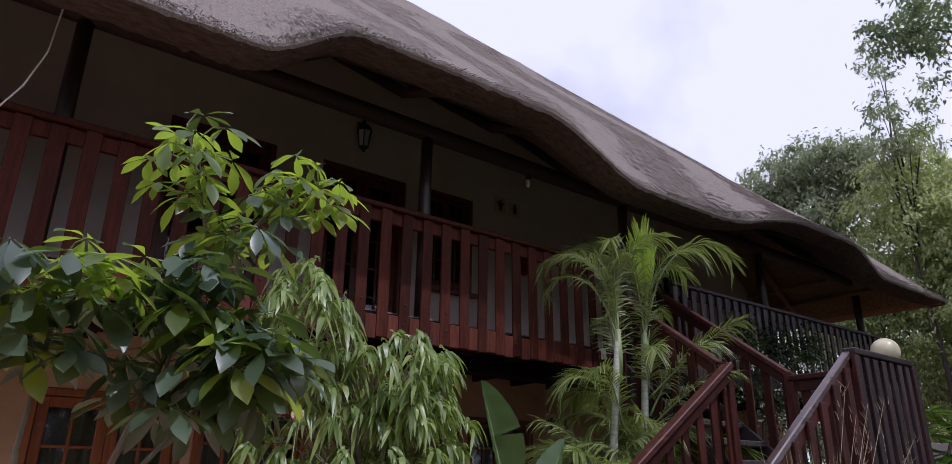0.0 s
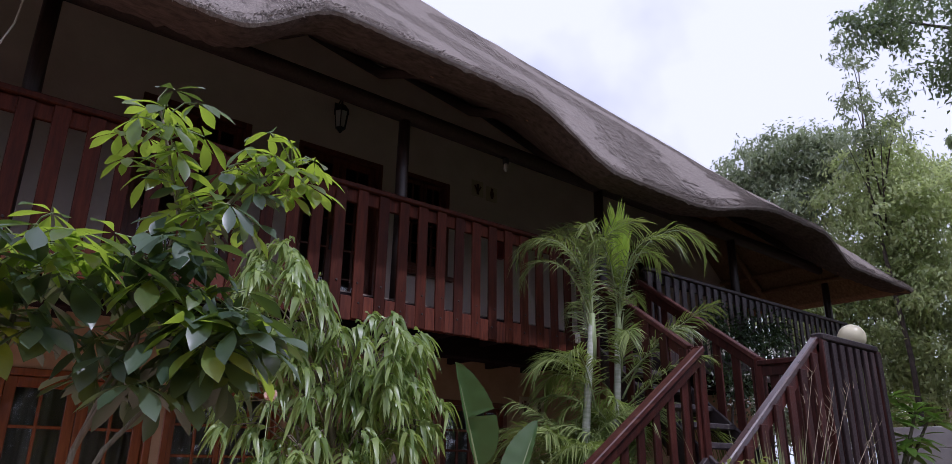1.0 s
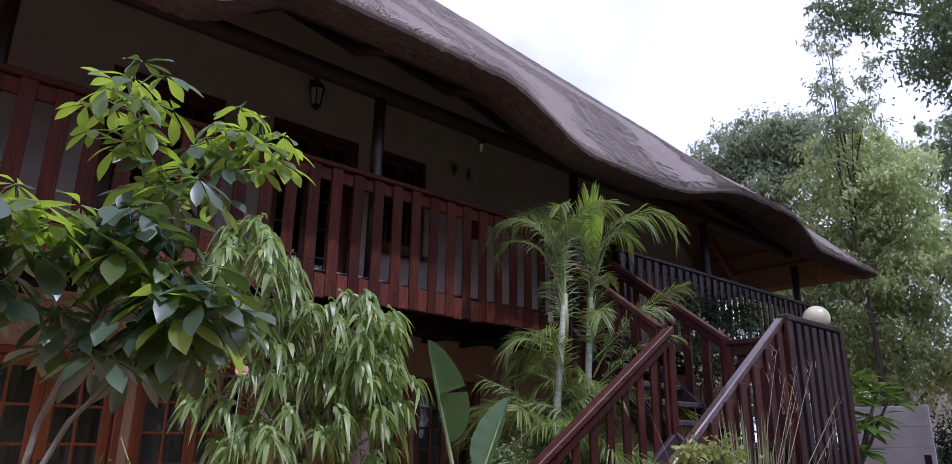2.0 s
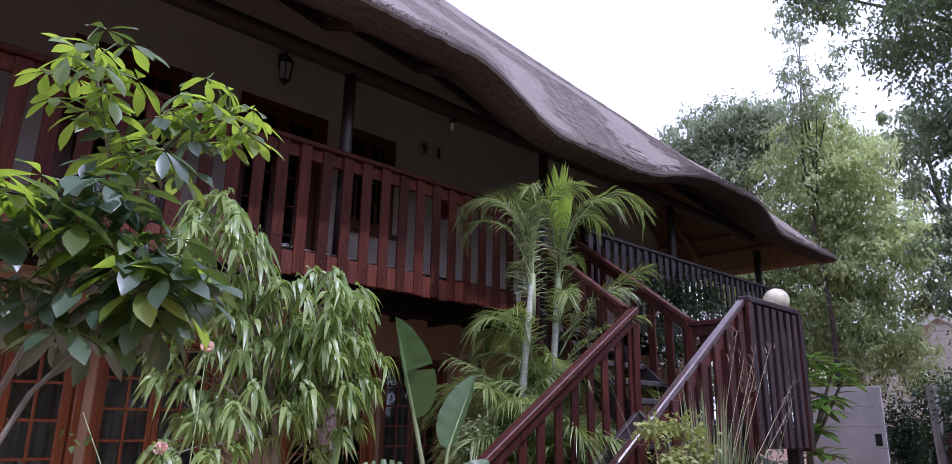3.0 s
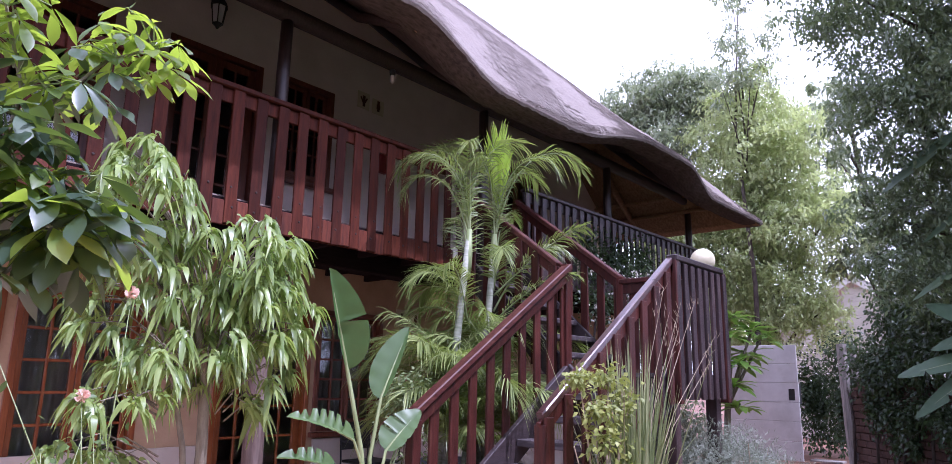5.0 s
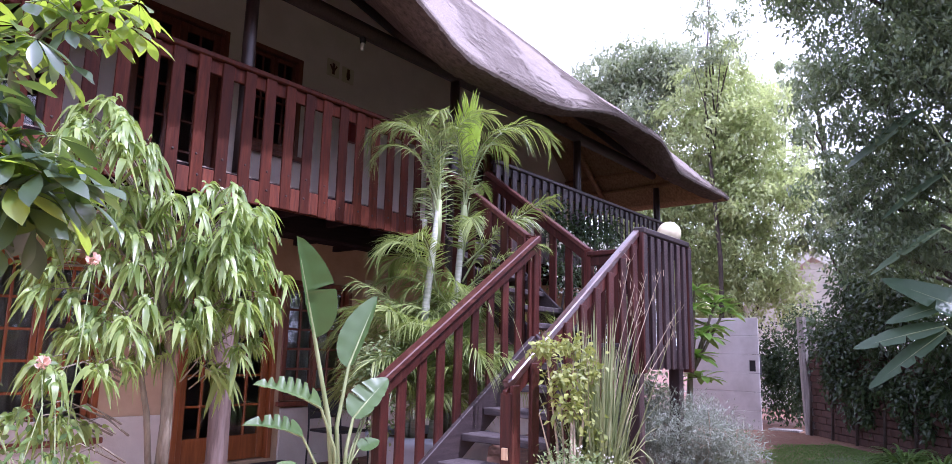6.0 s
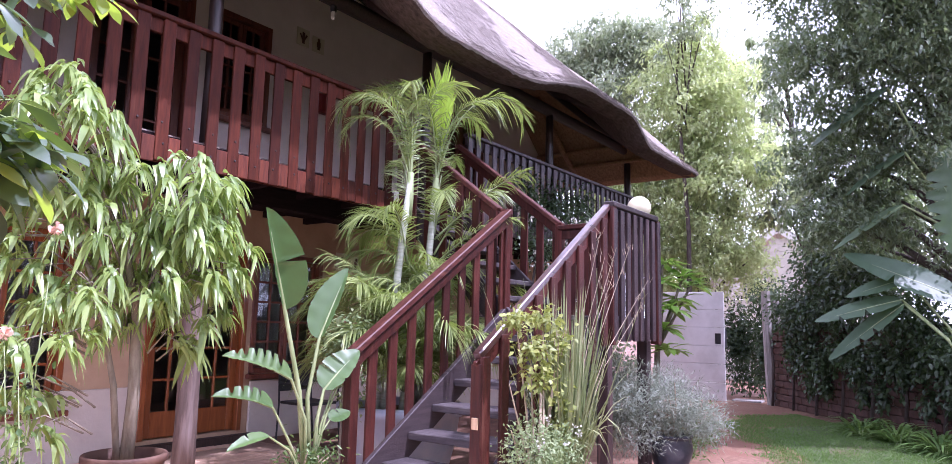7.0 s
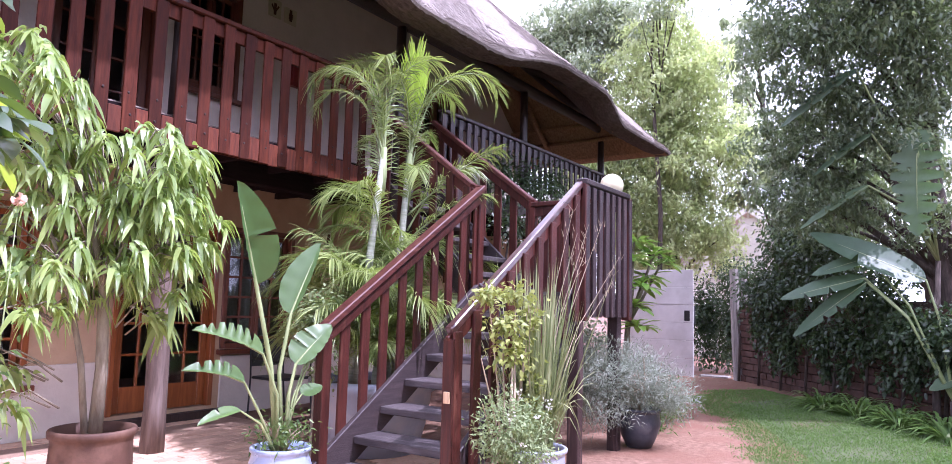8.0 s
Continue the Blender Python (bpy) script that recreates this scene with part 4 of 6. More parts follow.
bmesh.ops.triangulate(lw, faces=lw.faces)
setting("lawn", lw, M_GRASS_SOIL, "short green garden lawn with thin worn spots", "lawn")
gr = np.random.default_rng(9)
k = 110000
gx = 6.4 + gr.uniform(0, 1, k) ** 1.3 * 7.0
top = np.interp(gx, [6.3, 7.58, 8.4, 9.6, 10.6, 11.3, 12.7, 13.4], [1.15, 1.74, 2.04, 2.56, 3.15, 3.6, 3.5, 3.0])
top = top + 0.07 * np.sin(gx * 5.1) + 0.05 * np.sin(gx * 12.7 + 1.0) + gr.normal(0, 0.09, k)
low = np.maximum(wall_line(gx) + 0.55, -1.0)
gy = low + gr.uniform(0, 1, k) * (top + 0.05 - low)
thin = gr.uniform(0, 1, k) < 0.55 * smooth_step(10.5, 13.0, gx)
thin |= np.sin(gx * 1.9 + 1.3) * np.sin(gy * 2.3 + gx) + gr.normal(0, 0.35, k) > 0.85
keep = (top > low) & ~thin
gx, gy = gx[keep], gy[keep]
k = len(gx)
me = blades("grass", M_GRASS, np.stack([gx, gy, np.full(k, 0.01)], -1), np.stack([gr.normal(0, 0.6, k), gr.normal(0, 0.6, k), np.ones(k)], -1),
            gr.normal(0, 1, (k, 3)), gr.uniform(0.02, 0.055, k), 0.008, 0.3, stations=((0.5, 0.9),))
tagged(new("grass", me), "short green lawn grass", "grass", kind="stuff")
k = 34000
gx = gr.uniform(-9, 9, k)
top = np.where(gx < 6.1, 0.72 - 0.03 * np.abs(gx - 2) + 0.16 * np.sin(gx * 1.3) + 0.07 * np.sin(gx * 3.7 + 1), 0.5) + gr.normal(0, 0.06, k)
low = np.maximum(wall_line(gx) + 0.4, -5.8)
gy = low + gr.uniform(0, 1, k) * (top - low)
keep = (top > low) & (np.sin(gx * 1.9 + 1.3) * np.sin(gy * 2.3 + gx) + gr.normal(0, 0.35, k) < 0.85)
gx, gy = gx[keep], gy[keep]
k = len(gx)
me = blades("grass", M_GRASS, np.stack([gx, gy, np.full(k, 0.01)], -1), np.stack([gr.normal(0, 0.6, k), gr.normal(0, 0.6, k), np.ones(k)], -1),
            gr.normal(0, 1, (k, 3)), gr.uniform(0.03, 0.07, k), 0.02, 0.3, stations=((0.5, 0.9),))
tagged(new("grass", me), "short green lawn grass", "grass", kind="stuff")

# ---- garden wall, gate wall, gate pole ----
def along(s, off, z):
    """A place on the garden wall: metres from its far end towards the garden, off its face, height."""
    d = Vector((-0.7485, -0.6631, 0))
    n = Vector((-0.6631, 0.7485, 0))
    return Vector((14.95, 3.82, 0)) + d * s + n * off + Vector((0, 0, z))


WALL_TURN = Matrix(((0.7485, -0.6631, 0), (0.6631, 0.7485, 0), (0, 0, 1))).to_4x4()
gw = bmesh.new()
box(gw, -11.0, 0, -0.24, -0.06, 0, 1.5)
gw.transform(Matrix.Translation((14.95, 3.82, 0)) @ WALL_TURN)
bmesh.ops.recalc_face_normals(gw, faces=gw.faces)
wall_ob = setting("garden_wall", gw, M_MORTAR, "old brown brick garden wall in deep shade under creepers", "wall")

white = thing("gate_wall", (14.9, 5.2, 0), "weathered white boarded gate wall with a small square hole", "wall", kind="structure")
for i in range(6):
    z0, z1 = i * 0.355, i * 0.355 + 0.35
    bm = bmesh.new()
    if i == 3:
        box(bm, 14.85, 14.882, 4.56, 4.63, z0, z1)
        box(bm, 14.85, 14.882, 4.75, 5.86, z0, z1)
        box(bm, 14.85, 14.882, 4.63, 4.75, z0, z0 + 0.03)
        box(bm, 14.85, 14.882, 4.63, 4.75, z1 - 0.11, z1)
    else:
        box(bm, 14.85, 14.882, 4.56, 5.86, z0, z1, 0.006)
    part("board", bm, M_WHITEWALL, white)
part("core", one_box(14.884, 14.95, 4.77, 5.94, 0.0, 2.11), M_WHITEWALL, white)
# black backing added so that the square hole reads as shaded
part("hole_backing", one_box(14.884, 15.1, 4.59, 4.766, 1.03, 1.40, 0.004), M_BLACK, white, "black box added to darken the square hole")
gp = thing("gate_pole", (14.83, 3.72, 0), "grey weathered split timber gate pole", "pole")
part("split_timber", tube(bmesh.new(), [(14.83, 3.70, 0), (14.80, 3.72, 0.7), (14.78, 3.73, 1.4), (14.76, 3.75, 2.12)], [0.10, 0.095, 0.09, 0.085], 7, 0.12, pole_rng), M_GREYPOLE, gp)
part("split_timber", tube(bmesh.new(), [(14.95, 3.56, 0), (14.93, 3.57, 0.9), (14.92, 3.6, 1.95)], [0.07, 0.06, 0.055], 7, 0.12, pole_rng), M_GREYPOLE, gp)
setting("gate_step", one_box(15.0, 15.3, 3.95, 4.5, 0.0, 0.04, 0.01), M_GREYPOLE, "pale concrete gate step", "step")

# ---- neighbour's gable ----
nb = thing("neighbour_house", (22.2, 5.0, 0), "pale boarded gable of a neighbouring house", "house")
for i in range(22):
    z0, z1 = i * 0.19, i * 0.19 + 0.186
    half = 2.2 if z1 < 2.7 else max(0.05, 2.2 - (z1 - 2.7) * 1.5)
    part("cladding_board", one_box(21.5, 21.56, 5.0 - half, 5.0 + half, z0, z1, 0.004), M_CLAD, nb)
for s in (-1, 1):
    part("barge_board", beam((21.44, 5.0, 4.25), (21.44, 5.0 + s * 2.6, 2.5), 0.08, 0.2), M_WHITE, nb)
    part("roof", beam((23.0, 5.0, 4.36), (23.0, 5.0 + s * 2.7, 2.55), 3.2, 0.06), M_CLAD, nb)

# ---- patio chair ----
ch = thing("patio_chair", (6.2, 6.55, 0.004), "black metal patio chair against the house wall", "chair")
part("seat", one_box(5.97, 6.43, 6.33, 6.77, 0.43, 0.46, 0.01), M_BLACK, ch)
part("backrest", one_box(5.99, 6.41, 6.80, 6.825, 0.56, 0.86, 0.01), M_BLACK, ch)
for x, y in ((5.97, 6.33), (6.43, 6.33), (5.97, 6.78), (6.43, 6.78)):
    part("leg", tube(bmesh.new(), [(x + (0.03 if x > 6.2 else -0.03), y - 0.02, 0.004), (x, y, 0.44), (x, y + (0.03 if y > 6.5 else 0), 0.88 if y > 6.5 else 0.64)], [0.011] * 3, 6), M_BLACK, ch)
for x in (5.97, 6.43):
    part("armrest", tube(bmesh.new(), [(x, 6.31, 0.64), (x, 6.6, 0.655), (x, 6.8, 0.66)], [0.014] * 3, 6), M_BLACK, ch)
bx = thing("blue_crate", (6.9, 6.5, 0.004), "dark blue metal crate on the patio", "crate")
part("shell", one_box(6.75, 7.05, 6.35, 6.65, 0.004, 0.36, 0.012), M_BLUE, bx)
part("rim", one_box(6.735, 7.065, 6.335, 6.665, 0.33, 0.37, 0.006), M_BLUE, bx)


# ---- pots ----
def pot(name, x, y, r, h, mat, label, belly=1.12, foot=0.72, rim=0.03, z0=0.012):
    t = thing(name, (x, y, z0), label, "plant pot")
    prof = [(r * foot, 0), (r * (foot + belly) / 2, h * 0.25), (r * belly, h * 0.6), (r * 1.0, h * 0.88), (r * 1.02, h * 0.92),
            (r * 1.08, h * 0.93), (r * 1.09, h * 0.985), (r * 1.06, h), (r * 0.97, h), (r * 0.94, h * 0.9), (r * 0.93, h * 0.82)]
    part("vessel", lathe(prof, 32, (x, y, z0)), mat, t, smooth=True)
    part("soil", lathe([(0.01, -0.01), (r * 0.945, -0.012), (r * 0.945, 0.0), (r * 0.4, 0.012)], 20, (x, y, z0 + h * 0.86)), M_SOIL, t, "dark potting soil")
    return z0 + h * 0.86


def mesh_part(name, me, parent, label=""):
    return tagged(hang(new(name, me), parent), label)


# ---- broad-leaved shrub at the patio edge ----
pl = np.random.default_rng(31)


def palmate(seed, leaflets=6, size=0.118, mat=L_PACHIRA, sag=(0.15, 0.42), slim=0.40, low=-0.6, high=-0.05):
    """A hand-shaped leaf in its own space: stalk along +x, leaflets hanging round its end like an umbrella."""
    g = np.random.default_rng(seed)
    a = np.linspace(-2.45, 2.45, leaflets) + g.normal(0, 0.12, leaflets)
    D = np.stack([np.cos(a), np.sin(a), g.uniform(low, high, leaflets)], -1)
    L = size * (1.12 - 0.13 * np.abs(a)) * g.uniform(0.85, 1.15, leaflets)
    return blades("leaf", mat, np.zeros((leaflets, 3)) + D * 0.008, D, np.tile((0, 0, 1.0), (leaflets, 1)) + g.normal(0, 0.18, (leaflets, 3)), L, L * slim,
                  g.uniform(*sag, leaflets), 0.12, stations=((0.1, 0.14), (0.3, 0.5), (0.5, 0.86), (0.66, 1.0), (0.8, 0.84), (0.92, 0.36)))


PALM = [palmate(s, 5 + s % 3) for s in range(8)]
PALM_SHADED = [palmate(s + 20, 5 + s % 3, mat=L_PACHIRA_SHADED, sag=(0.1, 0.38), slim=0.40, low=-0.7, high=-0.05) for s in range(8)]
shrub = thing("broadleaf_shrub", (1.22, 2.62, 0), "tall glossy broad-leaved shrub with hand-shaped leaves", "shrub")
stems = {
    "a": [(1.20, 2.62, 0), (1.16, 2.62, 0.8), (1.24, 2.6, 1.45), (1.40, 2.62, 1.95), (1.42, 2.64, 2.18), (1.36, 2.64, 2.38), (1.30, 2.62, 2.54)],
    "b": [(1.40, 2.62, 1.95), (1.50, 2.6, 2.15), (1.62, 2.58, 2.32), (1.76, 2.58, 2.42)],
    "c": [(1.14, 2.66, 0), (1.10, 2.64, 0.9), (1.02, 2.6, 1.5), (1.04, 2.6, 1.8), (1.02, 2.6, 1.98)],
    "d": [(1.10, 2.58, 0), (1.12, 2.56, 1.0), (1.30, 2.54, 1.45), (1.48, 2.54, 1.68), (1.53, 2.54, 1.84)],
    "e": [(1.17, 2.62, 0.0), (1.13, 2.68, 0.9), (0.95, 2.62, 1.5), (0.84, 2.58, 1.86)],
    "f": [(1.24, 2.6, 1.45), (1.34, 2.56, 1.72), (1.36, 2.56, 1.95)],
}
for nm, pts in stems.items():
    part("stem", tube(bmesh.new(), pts, list(np.linspace(0.011 if pts[0][2] < 0.1 else 0.008, 0.004, len(pts))), 7), M_STEM, shrub, smooth=True)
SPRIGS = [  # centre, half size, leaves, scale, share of shaded leaves
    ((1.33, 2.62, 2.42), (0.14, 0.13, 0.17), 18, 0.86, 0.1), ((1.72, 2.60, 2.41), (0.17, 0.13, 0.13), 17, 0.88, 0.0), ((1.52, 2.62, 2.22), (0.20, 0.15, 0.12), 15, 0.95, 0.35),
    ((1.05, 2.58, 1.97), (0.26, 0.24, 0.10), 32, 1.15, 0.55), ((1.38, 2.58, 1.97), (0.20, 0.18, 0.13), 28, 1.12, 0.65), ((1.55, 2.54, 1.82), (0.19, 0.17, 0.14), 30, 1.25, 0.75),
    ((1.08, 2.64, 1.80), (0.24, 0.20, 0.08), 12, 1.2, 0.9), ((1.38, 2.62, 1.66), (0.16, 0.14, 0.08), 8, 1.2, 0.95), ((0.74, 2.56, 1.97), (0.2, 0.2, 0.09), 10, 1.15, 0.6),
]
taken = []
for c, s, n, big, shade_share in SPRIGS:
    got, tries = 0, 0
    while got < n and tries < 400:
        tries += 1
        v = unit(pl.normal(0, 1, 3)) * pl.uniform(0.35, 1.0)
        p = np.array(c) + v * s
        if any(np.linalg.norm(p - q) < 0.075 for q in taken):
            continue
        taken.append(p)
        got += 1
        out = math.degrees(math.atan2(v[1] - 0.3, v[0])) + pl.uniform(-40, 40)
        m = pose(*p, 0, 0, out) @ pose(0, 0, 0, pl.uniform(-25, 25), pl.uniform(-12, 28) - 14 * v[2], 0)
        lf = piece("leaf", (PALM_SHADED if pl.random() < shade_share else PALM)[int(pl.integers(8))], shrub, m @ Matrix.Scale(pl.uniform(0.8, 1.12) * big, 4))
        q = Vector(p)
        best = min((Vector(e).lerp(Vector(f), k) for pts in stems.values() for e, f in zip(pts[2:], pts[3:]) for k in (0.2, 0.6, 1.0)), key=lambda e: (e - q).length + 0.8 * max(0, e.z - q.z))
        st_ = part("leaf_stalk", tube(bmesh.new(), [best, best.lerp(q, 0.6) + Vector((0, 0, 0.025)), q], [0.0032, 0.0026, 0.0022], 4), M_GREENSTEM, lf)
        st_.matrix_basis = lf.matrix_basis.inverted()


# ---- weeping tree in the terracotta pot ----
zs = pot("terracotta_pot", 2.98, 4.32, 0.208, 0.56, M_TERRA, "large brown terracotta pot with a worn rolled rim", belly=1.03, foot=0.8)
ficus = thing("weeping_tree", (2.98, 4.32, zs), "slender potted tree with long drooping narrow leaves", "tree")
fr = np.random.default_rng(12)
part("trunk", tube(bmesh.new(), [(2.99, 4.32, zs), (3.0, 4.32, 0.9), (2.97, 4.31, 1.35), (2.85, 4.3, 1.8), (2.62, 4.3, 2.3)], [0.04, 0.034, 0.028, 0.02, 0.008], 9, 0.05, pole_rng), M_STEM, ficus, smooth=True)
part("trunk", tube(bmesh.new(), [(2.95, 4.34, zs), (2.90, 4.36, 0.95), (2.78, 4.35, 1.4), (2.6, 4.32, 1.8)], [0.02, 0.018, 0.014, 0.006], 7), M_STEM, ficus, smooth=True)
ELL = [((2.52, 4.3, 2.20), (0.28, 0.36, 0.42), 50), ((3.02, 4.3, 1.94), (0.46, 0.46, 0.34), 64), ((3.14, 4.3, 1.62), (0.42, 0.43, 0.30), 42),
       ((2.72, 4.3, 1.62), (0.48, 0.46, 0.44), 56), ((2.45, 4.25, 1.16), (0.25, 0.3, 0.2), 8), ((2.98, 4.15, 1.24), (0.3, 0.25, 0.18), 7), ((3.32, 4.22, 1.3), (0.15, 0.2, 0.26), 11), ((2.36, 4.22, 0.80), (0.22, 0.2, 0.16), 8)]
bm = bmesh.new()
PP, DD, LL, BB = [], [], [], []
for c, s, n in ELL:
    for i in range(n):
        v = unit(fr.normal(0, 1, 3))
        p = np.array(c) + v * s * fr.uniform(0.25, 1.0) ** 0.45 + np.array([0, 0, 0.1])
        q = Vector((2.95 + (p[0] - 2.95) * 0.4, 4.31 + (p[1] - 4.31) * 0.4, min(p[2] - 0.08, 1.0 + (p[2] - 1.0) * 0.8)))
        out = np.array([v[0], v[1], 0.0]) / max(0.3, np.hypot(v[0], v[1]))
        tube(bm, [q, q.lerp(Vector(p), 0.6) + Vector((0, 0, 0.07)), p, p + out * 0.09 - np.array([0, 0, 0.05])], [0.006, 0.004, 0.0028, 0.0015], 4)
        # leaves in a mop: out of the drooping twig end and straight down
        k = int(fr.integers(13, 22))
        t = fr.uniform(-0.2, 1, k)[:, None] * fr.uniform(0.4, 1.3)
        PP.append(p + out * 0.09 * t + np.array([0, 0, -0.05]) * t + fr.normal(0, 0.014, (k, 3)))
        a = fr.uniform(0, 6.28, k)
        h = fr.uniform(0.1, 0.55, k)
        DD.append(out * 0.22 + np.stack([np.cos(a) * h, np.sin(a) * h, fr.uniform(-0.15, 0.5, k)], -1))
        LL.append(fr.uniform(0.125, 0.20, k))
        BB.append(fr.uniform(1.0, 1.9, k))
part("branchwork", bm, M_STEM, ficus, smooth=True)
PP, DD, LL, BB = np.concatenate(PP), np.concatenate(DD), np.concatenate(LL), np.concatenate(BB)
LL = LL / (1.0 + 0.35 * BB)
mesh_part("crown", blades("crown", L_FICUS, PP, DD, fr.normal(0, 0.7, PP.shape) + np.array([0, -0.6, 0.3]), LL, fr.uniform(0.028, 0.039, len(LL)), BB, 0.15,
                          stations=((0.12, 0.55), (0.3, 0.95), (0.5, 1.0), (0.75, 0.72))), ficus)


# ---- rose bush ----
rose = thing("rose_bush", (2.25, 4.0, 0.01), "straggly rose bush with salmon pink blooms", "shrub")
bm = bmesh.new()
RP, RD = [], []
for i in range(11):
    tip = Vector((2.16 + fr.normal(0, 0.22), 4.0 + fr.normal(0, 0.15), fr.uniform(0.4, 1.45)))
    if i < 3:
        tip = Vector(((2.36, 3.98, 1.74), (2.2, 4.01, 1.23), (2.02, 3.9, 1.0))[i])
    a = Vector((2.25 + fr.normal(0, 0.05), 4.0 + fr.normal(0, 0.05), 0.01))
    mid = a.lerp(tip, 0.5) + Vector((fr.normal(0, 0.08), fr.normal(0, 0.06), 0.1))
    tube(bm, [a, mid, tip], [0.005, 0.004, 0.002], 5)
    for j in range(26):
        q = mid.lerp(tip, fr.uniform(-0.6, 0.98))
        RP.append(np.array(q) + fr.normal(0, 0.045, 3))
        RD.append(fr.normal(0, 1, 3) + np.array([0, 0, -0.1]))
part("cane_work", bm, M_GREENSTEM, rose, smooth=True)
mesh_part("foliage", blades("foliage", L_SHRUB, RP, RD, fr.normal(0, 0.5, (len(RP), 3)) + np.array([0, 0, 1]), fr.uniform(0.035, 0.06, len(RP)), 0.028, 0.2), rose)
for c in ((2.36, 3.98, 1.75), (2.2, 4.01, 1.24)):
    n = 26
    v = unit(fr.normal(0, 1, (n, 3)))
    mesh_part("bloom", blades("bloom", M_ROSE, np.array(c) + v * 0.008, v, np.roll(v, 1, 1), 0.028, 0.031, -0.2, 0.3, stations=((0.4, 0.8), (0.8, 1.0))), rose, "salmon pink rose bloom")


# ---- bird-of-paradise plants ----
def paddle(parent, base, tip, wide, face, mat, tears=(), sag=0.12, stalk=None, seed=0, halves=(1.0, 1.0), fold=0.13):
    """A paddle leaf from base to tip, its upper side turned towards face; tears: where along it the blade is split."""
    base, tip = Vector(base), Vector(tip)
    d = tip - base
    ln = d.length
    d.normalize()
    n = (Vector(face) - d * Vector(face).dot(d)).normalized()
    s = d.cross(n)
    g = np.random.default_rng(seed)
    bm = bmesh.new()
    steps = 34
    rows = []
    for i in range(steps + 1):
        t = i / steps
        w = wide / 2 * (math.sin(math.pi * min(1, t ** 0.75)) ** 0.62 if 0 < t < 1 else 0.02)
        c = base + d * (ln * t) - n * sag * ln * (t * t) * 0.6 - Vector((0, 0, 1)) * sag * ln * t * t * 0.5
        rip = 0.25 if any(abs(t - k) < 0.6 / steps for k in tears) else 1.0
        row = []
        for u in (-1, -0.66, -0.33, 0, 0.33, 0.66, 1):
            lift = fold * abs(u) * w + 0.002 * math.sin(t * 30 + u * 3) * abs(u) * (wide / 0.25)
            torn = rip if rip == 1 or (u > 0) == (halves[1] > halves[0]) else (0.55 if len(tears) > 6 else 0.9)
            uu = u * torn * halves[int(u > 0)]
            row.append(bm.verts.new(c + s * (uu * w) + n * lift + s * (g.normal(0, 0.0015) if abs(u) == 1 else 0)))
        rows.append(row)
    for r0, r1 in zip(rows, rows[1:]):
        for k in range(6):
            bm.faces.new((r0[k], r0[k + 1], r1[k + 1], r1[k]))
    lf = part("leaf", bm, mat, parent, smooth=True)
    rib = [base + d * (ln * t) - n * sag * ln * (t * t) * 0.6 - Vector((0, 0, 1)) * sag * ln * t * t * 0.5 - n * 0.004 for t in (0, 0.35, 0.7, 1)]
    pts = ([Vector(p) for p in stalk] if stalk else []) + rib
    r0 = min(0.02, 0.0135 * max(0.6, wide / 0.22))
    part("leaf_stalk", tube(bmesh.new(), pts, list(np.linspace(r0, 0.002, len(pts))), 7), M_GREENSTEM, lf, smooth=True)
    return lf


zs = pot("glazed_pot", 3.93, 3.86, 0.175, 0.38, M_GLAZE, "pale blue glazed round pot with a thick rim", belly=1.2, foot=0.75)
bird = thing("bird_of_paradise", (3.92, 3.86, zs), "potted bird-of-paradise with long-stalked paddle leaves", "plant")
# leaves turn to the camera; halves are narrowed to fit its view
CAMERAWARD = (-0.6, -0.75, 0.25)
paddle(bird, (3.70, 3.9, 1.40), (3.50, 3.88, 2.03), 0.36, CAMERAWARD, L_STREL, (0.47,), 0.02, [(3.90, 3.86, zs), (3.83, 3.88, 0.9)], 1, (0.10, 1.0))
paddle(bird, (3.97, 3.88, 1.22), (4.22, 3.9, 1.72), 0.28, (-0.75, -0.6, 0.3), L_STREL, (), 0.03, [(3.94, 3.86, zs), (3.90, 3.88, 0.85)], 2, (1.0, 0.28))
paddle(bird, (3.72, 3.82, 0.98), (3.27, 3.80, 1.22), 0.20, (-0.1, -0.75, 0.65), L_STREL, (0.25, 0.38, 0.5, 0.62, 0.75, 0.86), 0.22, [(3.89, 3.84, zs), (3.86, 3.84, 0.72)], 3, (0.45, 1.0), 0.3)
paddle(bird, (3.58, 3.8, 0.82), (3.20, 3.78, 1.00), 0.16, (-0.1, -0.7, 0.7), L_STREL, (0.3, 0.45, 0.6, 0.75), 0.25, [(3.87, 3.83, zs), (3.73, 3.82, 0.60)], 4, (0.4, 1.0), 0.3)
paddle(bird, (3.56, 3.8, 0.66), (3.28, 3.78, 0.66), 0.10, (-0.2, -0.6, 0.8), L_STREL, (0.5,), 0.2, [(3.87, 3.82, zs), (3.72, 3.81, 0.56)], 5, (0.5, 1.0))
paddle(bird, (4.00, 3.84, 0.90), (4.26, 3.80, 1.18), 0.26, (-0.6, -0.6, 0.5), L_STREL, (0.35, 0.6), 0.1, [(3.96, 3.86, zs), (3.97, 3.86, 0.7)], 6, (1.0, 0.6))
paddle(bird, (4.08, 3.86, 0.7), (4.24, 3.84, 0.76), 0.12, (-0.3, -0.5, 0.8), L_STREL, (0.5,), 0.1, [(3.96, 3.88, zs), (4.0, 3.88, 0.58)], 7)
for tip in ((4.22, 3.88, 1.05), (4.16, 3.9, 0.95)):
    part("leaf_stalk", tube(bmesh.new(), [(3.94, 3.87, zs), Vector((3.94, 3.87, zs)).lerp(Vector(tip), 0.5) + Vector((-0.02, 0, 0.03)), tip], [0.010, 0.008, 0.005], 7), M_GREENSTEM, bird, smooth=True)
n = 420
